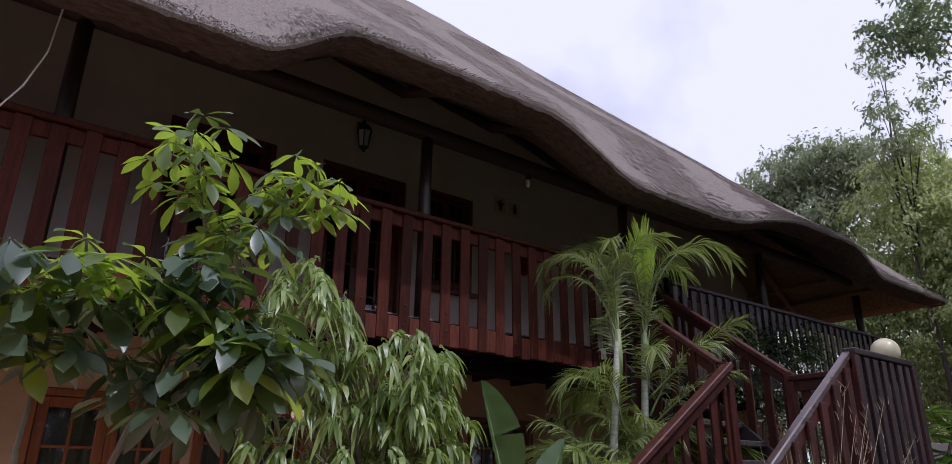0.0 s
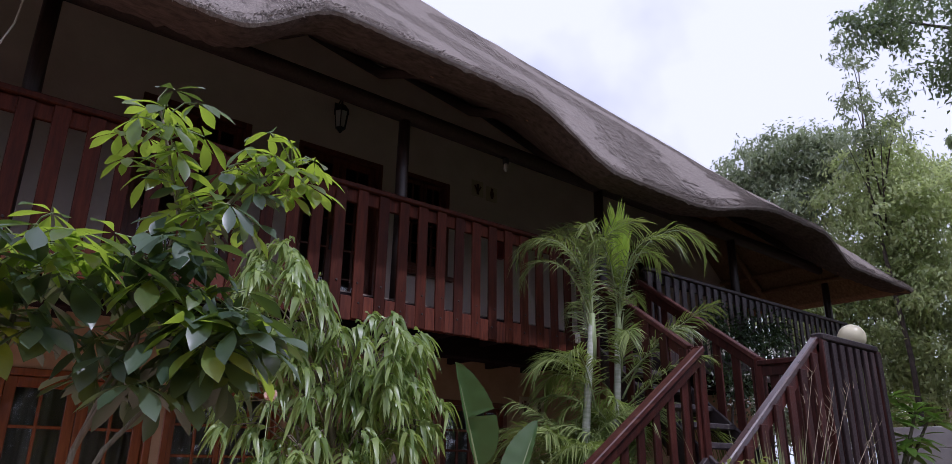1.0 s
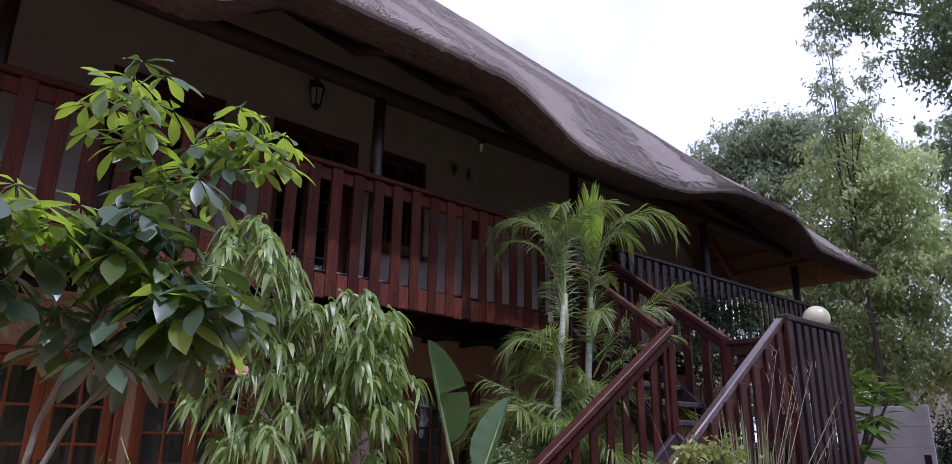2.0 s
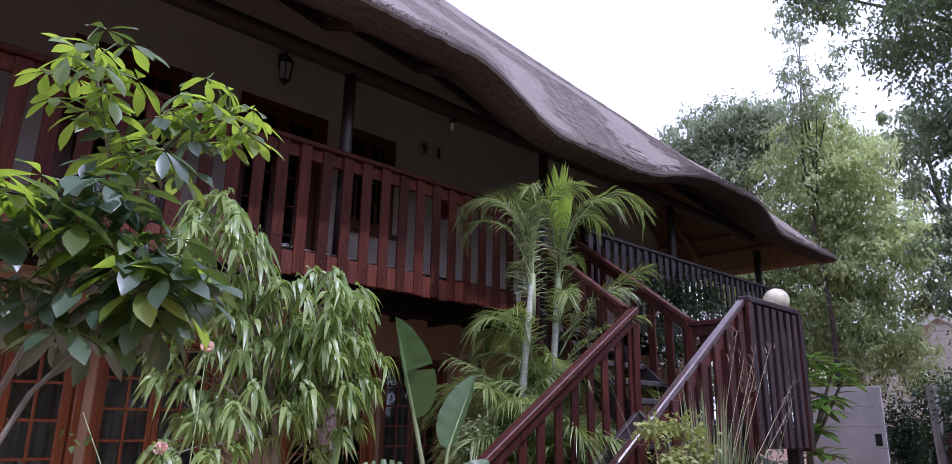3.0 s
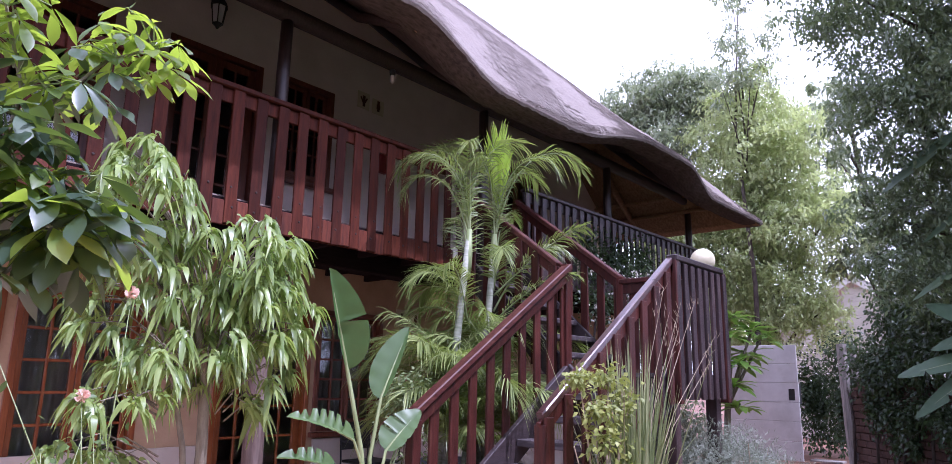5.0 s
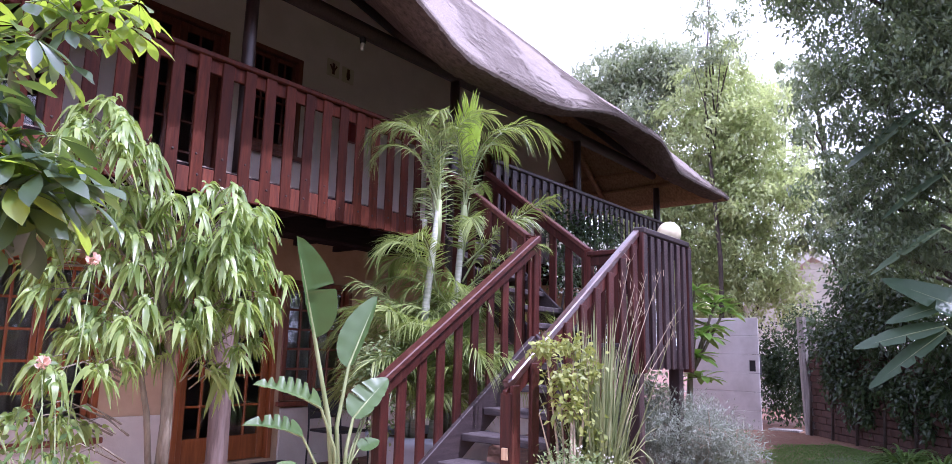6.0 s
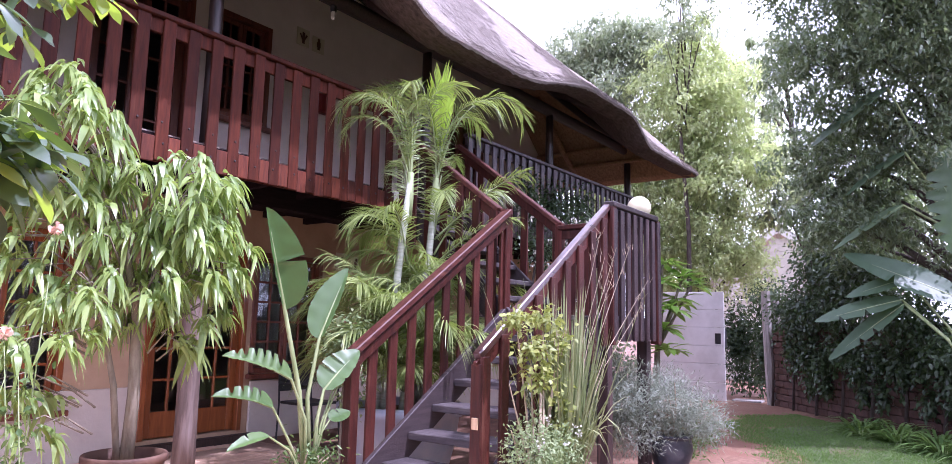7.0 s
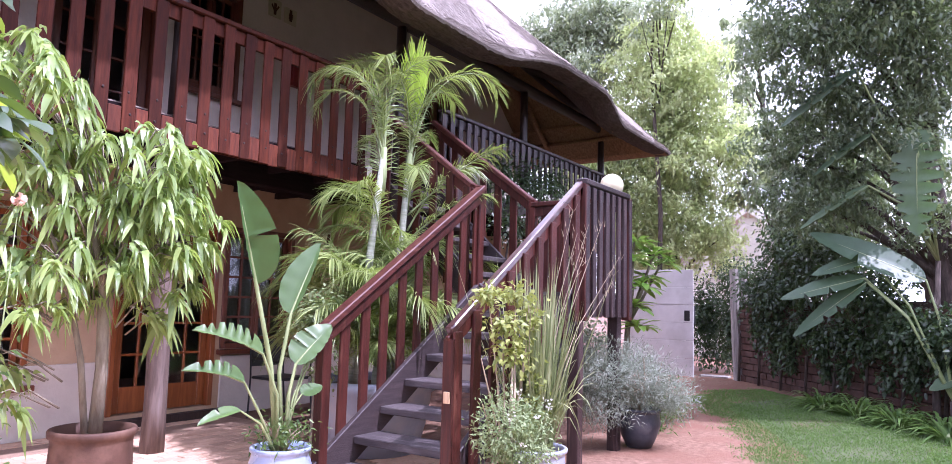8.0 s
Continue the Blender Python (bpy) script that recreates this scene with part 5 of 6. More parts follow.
u = fr.normal(0, 1, (n, 3)) * (0.09, 0.09, 0.07) + (3.93, 3.84, zs + 0.12)
mesh_part("undergrowth", blades("undergrowth", L_SHRUB, u, fr.normal(0, 1, (n, 3)) + (0, 0, 0.4), fr.normal(0, 1, (n, 3)), 0.045, 0.014, 0.3), bird)
bm = bmesh.new()
for i in range(14):
    a = fr.uniform(0, 6.28)
    tube(bm, [(3.93, 3.84, zs), (3.93 + 0.07 * math.cos(a), 3.84 + 0.07 * math.sin(a), zs + 0.12), (3.93 + 0.13 * math.cos(a + 0.5), 3.84 + 0.13 * math.sin(a + 0.5), zs + fr.uniform(0.12, 0.24))], [0.007, 0.005, 0.002], 5)
part("dry_twigs", bm, M_TWIG, bird, smooth=True)

# ---- palms behind the stairs ----
plt = thing("round_planter", (5.8, 4.72, 0.012), "large pale grey round planter behind the stairs", "plant pot")
part("vessel", lathe([(0.42, 0), (0.5, 0.3), (0.53, 0.52), (0.56, 0.53), (0.57, 0.62), (0.53, 0.625), (0.5, 0.55)], 40, (5.62, 4.64, 0.012)), M_GREYPOT, plt, smooth=True)
part("soil", lathe([(0.02, -0.02), (0.505, -0.02), (0.505, 0.0), (0.2, 0.015)], 24, (5.62, 4.64, 0.56)), M_SOIL, plt, "dark potting soil")


def frond(parent, base, out, rise, length, droop, mat, seed, leaflet=0.30, name="frond", close=0.0, curl=1.5, twist=0.0, wide=0.0118, each=1):
    """A feather frond: a bent rachis with leaflets on both sides. out: degrees about z; rise: degrees."""
    g = np.random.default_rng(seed)
    o = np.array([math.cos(radians(out)), math.sin(radians(out)), 0.0])
    n = 52
    t = np.linspace(0, 1, n)
    r = radians(rise)
    ang = r - droop * t ** curl
    step = length / (n - 1)
    pts = np.array(base) + np.concatenate([[np.zeros(3)], np.cumsum([(o * math.cos(a) + np.array([0, 0, math.sin(a)])) * step for a in ang[:-1]], 0)])
    side = np.array([-o[1], o[0], 0.0])
    PP, DD, UU, LL = [], [], [], []
    for i in range(7, n, each):
        way = o * math.cos(ang[i]) + np.array([0, 0, math.sin(ang[i])])
        nrm = np.cross(side, way)
        nrm = nrm if nrm[2] > 0 else -nrm
        turn = twist * (0.3 + t[i])
        across = side * math.cos(turn) + nrm * math.sin(turn)
        nrm = nrm * math.cos(turn) - side * math.sin(turn)
        for s in (-1, 1):
            PP.append(pts[i])
            DD.append(way * (0.65 + 0.9 * t[i] ** 2 + close) + s * across * 0.8 + nrm * 0.30 * (close == 0) + g.normal(0, 0.07, 3))
            UU.append(nrm)
            LL.append(leaflet * (0.55 + 0.6 * math.sin(math.pi * min(1, t[i] * 0.85 + 0.1))) * g.uniform(0.85, 1.1))
    LL = np.array(LL)
    me = blades(name, mat, PP, DD, UU, LL, wide, g.uniform(0.25, 0.95, len(LL)) * (0.1 if close else 1), 0.2, stations=((0.2, 0.9), (0.5, 1.0), (0.8, 0.6)))
    f = mesh_part(name, me, parent)
    part("rachis", tube(bmesh.new(), [Vector(p) for p in pts[::3]], list(np.linspace(0.011, 0.002, len(pts[::3]))), 5), M_GREENSTEM, f, smooth=True)
    return f


def palm(label, stem, fronds, seed):
    t = thing("feather_palm", stem[0], label, "palm")
    tall = stem[-1][2] > 2
    fronds = [(o_, r_, l_ * (0.5 if 195 < o_ % 360 < 335 else 0.85 if 95 < o_ % 360 < 180 else 1.0), d_, k_) for o_, r_, l_, d_, k_ in fronds] if stem[-1][2] < 1 else fronds
    part("trunk", tube(bmesh.new(), stem, list(np.linspace(0.045, 0.028, len(stem))), 10), M_PALMSTEM, t, smooth=True)
    for i, (out, rise, length, droop, back) in enumerate(fronds):
        top = Vector(stem[-1]) - Vector((0, 0, back))
        frond(t, top, out, rise, length, droop, L_PALM, seed * 50 + i, 0.26 if tall else 0.33, curl=2.7 if tall else 1.5, twist=((i * 7) % 5 - 2) * 0.3)
    if tall:
        tip = Vector(stem[-1])
        part("crown_shaft", tube(bmesh.new(), [tip - Vector((0.02, 0, 0.42)), tip - Vector((0.01, 0, 0.2)), tip + Vector((0, 0, 0.05))], [0.034, 0.04, 0.026], 10), M_GREENSTEM, t, "smooth green crown shaft", smooth=True)
    return t


VL, VR = 128, -52  # headings to the camera's left and right
p1 = palm("feather palm with arching fronds and a bright new spear", [(5.74, 4.62, 0.56), (5.80, 4.62, 1.3), (5.90, 4.6, 2.0), (5.97, 4.6, 2.70)],
          [(VR + 6, 76, 1.5, 2.7, 0.0), (VR - 24, 82, 1.2, 2.6, 0.0), (VL - 8, 88, 1.3, 2.0, 0.0), (VR + 45, 82, 1.2, 2.3, 0.05), (200, 84, 1.1, 2.4, 0.05),
           (VR - 4, 44, 1.1, 0.4, 0.55), (VR - 18, 40, 0.9, 0.7, 0.8), (VR + 15, 62, 1.0, 1.2, 0.7), (20, 72, 1.0, 1.8, 0.3), (230, 60, 0.7, 2.2, 0.5)], 1)
for i, (a, r, ln) in enumerate(((218, 89, 0.80), (190, 85, 0.66), (246, 85, 0.62))):
    frond(p1, (5.97, 4.56, 2.90), a, r, ln, 0.15, L_PALM_NEW, 700 + i, 0.40, "young_frond", 2.4, wide=0.021, each=3)
palm("leaning feather palm with a pale ringed stem", [(5.38, 4.6, 0.56), (5.41, 4.6, 1.2), (5.47, 4.58, 1.9), (5.58, 4.58, 2.68)],
     [(VL, 80, 1.25, 2.7, 0.0), (VL + 22, 82, 1.15, 2.7, 0.0), (VL - 30, 86, 1.25, 2.2, 0.0), (VL + 8, 74, 1.05, 2.9, 0.05), (220, 86, 1.1, 2.3, 0.0), (VR, 88, 1.15, 1.8, 0.0),
      (VL + 4, 46, 0.62, 2.3, 0.55), (VL - 22, 36, 0.6, 1.9, 0.65), (VL + 30, 56, 0.75, 2.2, 0.75), (200, 64, 0.8, 2.0, 0.8), (60, 70, 0.9, 2.0, 0.3)], 2)
palm("low bushy feather palm round the planter", [(5.5, 4.5, 0.56), (5.5, 4.5, 0.75)],
     [(VL + d, r, l, dr, 0.0) for d, r, l, dr in ((0, 62, 1.1, 1.4), (25, 70, 1.2, 1.5), (-20, 75, 1.3, 1.3), (60, 66, 1.1, 1.6), (100, 60, 1.1, 1.5), (180, 62, 1.2, 1.3),
                                                  (150, 75, 1.3, 1.2), (-60, 70, 1.2, 1.3), (10, 82, 1.4, 1.0), (200, 80, 1.4, 1.1), (130, 45, 1.0, 1.2), (-5, 45, 0.9, 1.3), (35, 80, 1.5, 1.2), (75, 74, 1.4, 1.3), (110, 72, 1.4, 1.2), (160, 66, 1.5, 1.1), (190, 70, 1.6, 1.0), (-35, 66, 1.3, 1.2), (-80, 76, 1.5, 1.0), (-100, 64, 1.3, 1.2), (50, 55, 1.1, 1.3), (5, 72, 1.5, 1.6), (-12, 58, 1.2, 1.5), (18, 86, 1.7, 1.2), (172, 84, 1.7, 1.2), (178, 52, 1.3, 1.4), (186, 78, 1.6, 1.5), (28, 52, 1.2, 1.6), (-28, 84, 1.6, 1.1), (205, 60, 1.3, 1.4))], 3)

for j, (x, y, h) in enumerate(((5.42, 4.72, 1.35), (5.95, 4.66, 1.55), (5.72, 4.44, 1.15), (6.0, 4.8, 1.0))):
    ring = [(40 * i + 17 * j, 52 + (i * 37 + j * 11) % 34, (0.95 + 0.08 * ((i * 5 + j) % 6)) * (0.75 if 195 < (40 * i + 17 * j) % 360 < 335 else 0.8 if 85 < (40 * i + 17 * j) % 360 < 190 else 0.95), 1.3 + 0.14 * ((i * 3 + j) % 7), 0.02 * i) for i in range(11)]
    palm("young feather palm stem among the clump in the planter", [(x, y, 0.56), (x + 0.02, y, 0.56 + (h - 0.56) * 0.5), (x + 0.03, y, h)], ring, 5 + j)


# ---- small-leaved plants ----
def leafy(parent, name, mat, clouds, size, wide, seed, up=0.4, shell=0.5, bend=0.2, stations=((0.45, 1.0),)):
    """Leaves spread through ellipsoids: centre, half sizes, count."""
    g = np.random.default_rng(seed)
    PP, DD, UU = [], [], []
    for c, s, n in clouds:
        v = unit(g.normal(0, 1, (n, 3)))
        PP.append(np.array(c) + v * np.array(s) * g.uniform(shell, 1.0, (n, 1)) * (1 + 0.22 * np.sin(v[:, :1] * 5 + v[:, 1:2] * 4 + v[:, 2:] * 6)) + g.normal(0, 0.02, (n, 3)))
        DD.append(v * 0.7 + g.normal(0, 0.8, (n, 3)) + np.array([0, 0, up - 0.5]))
        UU.append(v * 0.5 + np.array([0, 0, 1.0]) + g.normal(0, 0.5, (n, 3)))
    PP, DD, UU = np.concatenate(PP), np.concatenate(DD), np.concatenate(UU)
    return mesh_part(name, blades(name, mat, PP, DD, UU, g.uniform(0.7, 1.3, len(PP)) * size, wide, bend, 0.15, stations=stations), parent)


vs_ = thing("variegated_shrub", (4.82, 4.55, 0.012), "small pale green variegated shrub beside the stairs", "shrub")
part("stems", tube(bmesh.new(), [(4.82, 4.55, 0.0), (4.83, 4.55, 0.6), (4.82, 4.54, 1.2)], [0.012, 0.01, 0.004], 6), M_STEM, vs_)
leafy(vs_, "foliage", L_HERB, [((4.82, 4.5, 1.25), (0.22, 0.2, 0.18), 420), ((4.72, 4.5, 1.05), (0.18, 0.18, 0.18), 260), ((4.9, 4.5, 0.85), (0.15, 0.15, 0.25), 160)], 0.055, 0.026, 41)

zs = pot("grey_pot", 5.09, 2.67, 0.2, 0.36, M_GREYPOT, "wide blue grey glazed pot", belly=1.02, foot=0.8)
reed = thing("grass_clump", (5.09, 2.67, zs), "tall clump of arching long grass with dry seed stalks", "grass plant")
k = 440
a = fr.uniform(0, 6.28, k)
sp = 0.02 + 0.34 * fr.uniform(0, 1, k) ** 1.8
mesh_part("foliage", blades("foliage", L_REED, np.stack([5.09 + 0.12 * np.cos(a) * fr.uniform(0, 1, k), 2.67 + 0.12 * np.sin(a) * fr.uniform(0, 1, k), np.full(k, zs)], -1),
                           np.stack([np.cos(a) * sp, np.sin(a) * sp, np.ones(k)], -1), np.stack([np.cos(a), np.sin(a), np.full(k, 0.2)], -1),
                           fr.uniform(0.5, 1.45, k), 0.0165, fr.uniform(0.05, 1.0, k) ** 2 * (0.5 + 2 * sp), 0.25, stations=((0.15, 0.8), (0.4, 1.0), (0.65, 0.8), (0.85, 0.45))), reed)
bm = bmesh.new()
for tip in ((6.05, 2.62, 2.0), (5.75, 2.6, 1.95), (5.45, 2.55, 1.85), (5.9, 2.7, 1.75), (6.5, 2.66, 1.75), (4.7, 2.5, 1.3), (5.6, 2.66, 2.05), (6.25, 2.6, 1.55)):
    b0, tip = Vector((5.09 + fr.normal(0, 0.05), 2.67, zs)), Vector(tip)
    tube(bm, [b0, b0.lerp(tip, 0.5) + Vector((-0.06, 0, 0.12)), tip], [0.004, 0.003, 0.0015], 4)
    for j in range(9):
        q = b0.lerp(tip, fr.uniform(0.85, 1.0)) + Vector(fr.normal(0, 0.02, 3))
        tube(bm, [q, q + Vector((fr.normal(0, 0.02), fr.normal(0, 0.02), 0.05))], [0.003, 0.001], 4)
part("seed_head", bm, M_TWIG, reed, "dry straw coloured seed stalks")

zs = pot("herb_pot", 4.55, 2.50, 0.15, 0.28, M_DARKPOT, "dark glazed pot under white-flowered herbs", belly=1.05, foot=0.8)
herb = thing("flowering_herb", (4.55, 2.5, zs), "pale green bushy herb with small white flowers", "shrub")
part("stems", tube(bmesh.new(), [(4.55, 2.5, zs), (4.5, 2.5, 0.5), (4.45, 2.5, 0.7)], [0.01, 0.008, 0.004], 6), M_STEM, herb)
leafy(herb, "foliage", L_HERB, [((4.42, 2.52, 0.60), (0.20, 0.18, 0.22), 1300), ((4.62, 2.5, 0.46), (0.22, 0.2, 0.22), 1300), ((4.75, 2.52, 0.62), (0.12, 0.12, 0.1), 350), ((4.45, 2.5, 0.28), (0.2, 0.18, 0.18), 500)], 0.034, 0.013, 43, 0.7)
bl = np.array([(4.4, 2.4, 0.8), (4.3, 2.4, 0.68), (4.55, 2.36, 0.66), (4.7, 2.36, 0.7), (4.78, 2.42, 0.72), (4.4, 2.36, 0.52), (4.62, 2.33, 0.42), (4.35, 2.36, 0.4), (4.5, 2.34, 0.3)])
bl = np.repeat(bl, 9, 0) + fr.normal(0, 0.012, (81, 3))
mesh_part("blossoms", blades("blossoms", M_BLOSSOM, bl, fr.normal(0, 1, (81, 3)) + (0, -0.4, 0.6), fr.normal(0, 1, (81, 3)), 0.016, 0.012), herb, "small white blossoms")

lime = thing("yellow_green_climber", (4.75, 2.74, 0.012), "yellow green leafy climber leaning on the stair rail", "climber")
bm = bmesh.new()
for tip in ((4.45, 2.66, 1.38), (4.75, 2.64, 1.36), (4.62, 2.66, 1.2), (4.95, 2.64, 1.3), (4.3, 2.6, 1.0), (4.85, 2.62, 1.05), (4.25, 2.55, 0.75)):
    tip = Vector(tip)
    a0 = Vector((4.78 + fr.normal(0, 0.04), 2.74, 0.01))
    part("twig", tube(bmesh.new(), [a0, a0.lerp(tip, 0.5) + Vector((0.03, 0, 0.1)), tip], [0.011, 0.008, 0.003], 5), M_TWIG, lime)
for a0, a1 in (((4.70, 2.60, 0.01), (4.70, 2.61, 1.02)), ((4.64, 2.58, 0.01), (4.68, 2.62, 0.98)), ((4.73, 2.6, 0.01), (4.70, 2.63, 0.86))):
    part("cane_stake", tube(bmesh.new(), [a0, Vector(a0).lerp(Vector(a1), 0.5), a1], [0.009, 0.008, 0.007], 7), M_TWIG, lime, "grey weathered cane stake", smooth=True)
leafy(lime, "foliage", L_LIME, [((4.44, 2.66, 1.37), (0.13, 0.08, 0.06), 110), ((4.74, 2.64, 1.40), (0.15, 0.1, 0.08), 130), ((4.9, 2.62, 1.24), (0.14, 0.1, 0.14), 150), ((4.6, 2.64, 1.2), (0.18, 0.1, 0.10), 160), ((4.68, 2.62, 1.02), (0.22, 0.14, 0.14), 190), ((4.98, 2.62, 0.78), (0.13, 0.1, 0.34), 240)], 0.046, 0.03, 44, shell=0.05)

zs = pot("charcoal_pot", 7.38, 2.82, 0.19, 0.36, M_DARKPOT, "charcoal glazed pot beside the path", belly=1.08, foot=0.62)
grey = thing("silver_bush", (7.38, 2.82, zs), "round silver grey bush with fine leaves", "shrub")
bm = bmesh.new()
for i in range(16):
    a = fr.uniform(0, 6.28)
    tube(bm, [(7.38, 2.82, zs), (7.34 + 0.2 * math.cos(a), 2.86 + 0.2 * math.sin(a), zs + 0.25), (7.28 + 0.38 * math.cos(a), 2.95 + 0.38 * math.sin(a), zs + fr.uniform(0.2, 0.6))], [0.008, 0.006, 0.002], 5)
part("stems", bm, M_TWIG, grey)
leafy(grey, "foliage", L_GREY, [((6.98, 3.12, 0.70), (0.38, 0.42, 0.38), 9000), ((7.28, 2.82, 0.64), (0.38, 0.36, 0.36), 7000), ((6.85, 3.40, 0.60), (0.32, 0.28, 0.36), 4600), ((7.44, 2.54, 0.52), (0.28, 0.26, 0.26), 2600), ((6.9, 3.0, 0.42), (0.28, 0.3, 0.25), 1800)], 0.055, 0.007, 45, 0.9, 0.35)
weeds = thing("weed_patch", (8.9, 3.1, 0.01), "loose low green weeds beside the path", "weeds")
leafy(weeds, "foliage", L_SHRUB, [((8.6, 3.15, 0.25), (0.5, 0.35, 0.35), 900), ((9.3, 3.25, 0.2), (0.5, 0.3, 0.3), 700), ((8.2, 3.0, 0.2), (0.4, 0.3, 0.3), 600)], 0.06, 0.014, 46, 0.9)
bm = bmesh.new()
for i in range(12):
    x, y = fr.uniform(8.1, 9.5), fr.uniform(2.95, 3.3)
    tube(bm, [(x, y, 0.0), (x + fr.normal(0, 0.03), y, 0.2), (x + fr.normal(0, 0.08), y, 0.42)], [0.005, 0.004, 0.002], 4)
part("stems", bm, M_GREENSTEM, weeds)

# frangipani behind the landing
fp = thing("frangipani", (9.9, 4.0, 0.0), "frangipani with rosettes of long bright leaves", "shrub")
part("trunk", tube(bmesh.new(), [(9.9, 4.0, 0), (9.85, 3.95, 0.7), (9.8, 3.9, 1.2), (9.7, 3.8, 1.6)], [0.05, 0.045, 0.035, 0.025], 8), M_STEM, fp, smooth=True)
FPP, FDD = [], []
for c in ((9.6, 3.75, 1.95), (9.95, 3.6, 2.05), (10.25, 3.6, 1.95), (9.6, 3.65, 1.6), (9.45, 3.7, 1.35), (10.0, 3.7, 1.75), (9.5, 3.65, 1.1), (9.75, 3.8, 2.2)):
    part("branch", tube(bmesh.new(), [(9.8, 3.9, 1.1), Vector((9.8, 3.9, 1.1)).lerp(Vector(c), 0.6), c], [0.025, 0.02, 0.015], 6), M_STEM, fp, smooth=True)
    for j in range(18):
        a = 2.4 * j
        FPP.append(np.array(c) + fr.normal(0, 0.02, 3))
        FDD.append((math.cos(a), math.sin(a), fr.uniform(-0.1, 0.7)))
mesh_part("leaves", blades("leaves", L_FRANGI, FPP, FDD, np.tile((0, 0, 1.0), (len(FPP), 1)), fr.uniform(0.28, 0.4, len(FPP)), 0.10, 0.3, 0.12, stations=((0.25, 0.6), (0.6, 1.0), (0.85, 0.6))), fp)

gs = thing("garden_shrub", (9.2, 4.7, 0.0), "dense green shrub under the balcony edge", "shrub")
part("stem", tube(bmesh.new(), [(9.2, 4.7, 0), (9.2, 4.7, 0.5), (9.25, 4.7, 1.0)], [0.03, 0.025, 0.01], 6), M_BARK, gs)
leafy(gs, "foliage", L_TREE_MID, [((8.7, 4.6, 0.7), (0.6, 0.4, 0.6), 900), ((9.6, 4.7, 0.8), (0.7, 0.4, 0.7), 900), ((10.5, 4.8, 0.7), (0.7, 0.4, 0.6), 700), ((8.2, 4.6, 0.5), (0.4, 0.3, 0.45), 400)], 0.09, 0.045, 48, 0.3, 0.2)

# creeper on the dark balustrade
cr = thing("balcony_creeper", (8.6, 5.3, 0.0), "dark creeper with white blossoms on the dark balustrade", "climber")
part("vine", tube(bmesh.new(), [(8.7, 5.2, 0), (8.6, 5.2, 1.2), (8.8, 5.2, 2.2), (9.2, 5.21, 3.0), (9.9, 5.21, 3.3)], [0.02, 0.018, 0.015, 0.01, 0.005], 6), M_BARK, cr)
leafy(cr, "foliage", L_IVY, [((8.7, 5.2, 3.0), (0.5, 0.10, 0.45), 900), ((9.4, 5.2, 3.05), (0.55, 0.10, 0.4), 900), ((10.1, 5.2, 3.15), (0.5, 0.1, 0.35), 700), ((8.9, 5.15, 2.4), (0.8, 0.12, 0.35), 700), ((9.2, 5.15, 1.7), (0.9, 0.2, 0.5), 800)], 0.06, 0.03, 47, 0.3, 0.2)
q = np.repeat(np.stack([fr.uniform(8.3, 10.4, 26), fr.uniform(5.0, 5.1, 26), fr.uniform(2.1, 2.9, 26)], -1), 8, 0) + fr.normal(0, 0.025, (208, 3))
mesh_part("blossoms", blades("blossoms", M_BLOSSOM, q, fr.normal(0, 1, q.shape) + (0, -0.5, 0.4), fr.normal(0, 1, q.shape), 0.04, 0.025), cr, "small white blossoms")

# ---- wild banana by the garden wall, leaves placed to fit the camera's view ----
nic = thing("wild_banana", (10.7, 0.3, 0.0), "wild banana with huge torn paddle leaves", "plant")
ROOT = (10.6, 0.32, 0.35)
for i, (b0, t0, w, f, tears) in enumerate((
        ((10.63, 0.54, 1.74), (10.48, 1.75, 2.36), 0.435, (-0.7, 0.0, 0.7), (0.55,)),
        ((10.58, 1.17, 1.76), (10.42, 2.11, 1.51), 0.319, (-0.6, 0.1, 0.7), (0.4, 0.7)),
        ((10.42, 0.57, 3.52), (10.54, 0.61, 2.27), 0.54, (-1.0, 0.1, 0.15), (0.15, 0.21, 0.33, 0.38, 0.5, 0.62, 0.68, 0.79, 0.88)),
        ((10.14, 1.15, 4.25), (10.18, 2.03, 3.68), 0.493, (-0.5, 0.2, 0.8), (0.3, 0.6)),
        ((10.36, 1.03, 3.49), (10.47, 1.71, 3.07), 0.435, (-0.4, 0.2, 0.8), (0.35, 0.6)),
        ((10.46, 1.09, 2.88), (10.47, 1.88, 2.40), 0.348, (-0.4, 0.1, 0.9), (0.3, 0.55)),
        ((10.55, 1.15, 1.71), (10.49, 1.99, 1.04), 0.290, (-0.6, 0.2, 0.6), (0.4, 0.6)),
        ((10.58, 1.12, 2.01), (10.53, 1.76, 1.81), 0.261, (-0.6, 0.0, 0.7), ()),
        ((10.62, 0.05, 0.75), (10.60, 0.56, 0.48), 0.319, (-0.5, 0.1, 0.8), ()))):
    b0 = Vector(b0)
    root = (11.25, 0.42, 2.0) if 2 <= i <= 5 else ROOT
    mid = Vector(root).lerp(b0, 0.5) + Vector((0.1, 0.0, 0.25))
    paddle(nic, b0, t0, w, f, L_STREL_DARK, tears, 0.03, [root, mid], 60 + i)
part("trunk", tube(bmesh.new(), [(10.65, 0.3, 0), (10.62, 0.3, 0.2), ROOT], [0.07, 0.06, 0.045], 10), M_BARK, nic, smooth=True)
part("trunk", tube(bmesh.new(), [(10.95, 0.5, 0), (11.1, 0.48, 0.9), (11.25, 0.42, 2.0)], [0.045, 0.04, 0.03], 10), M_BARK, nic, smooth=True)

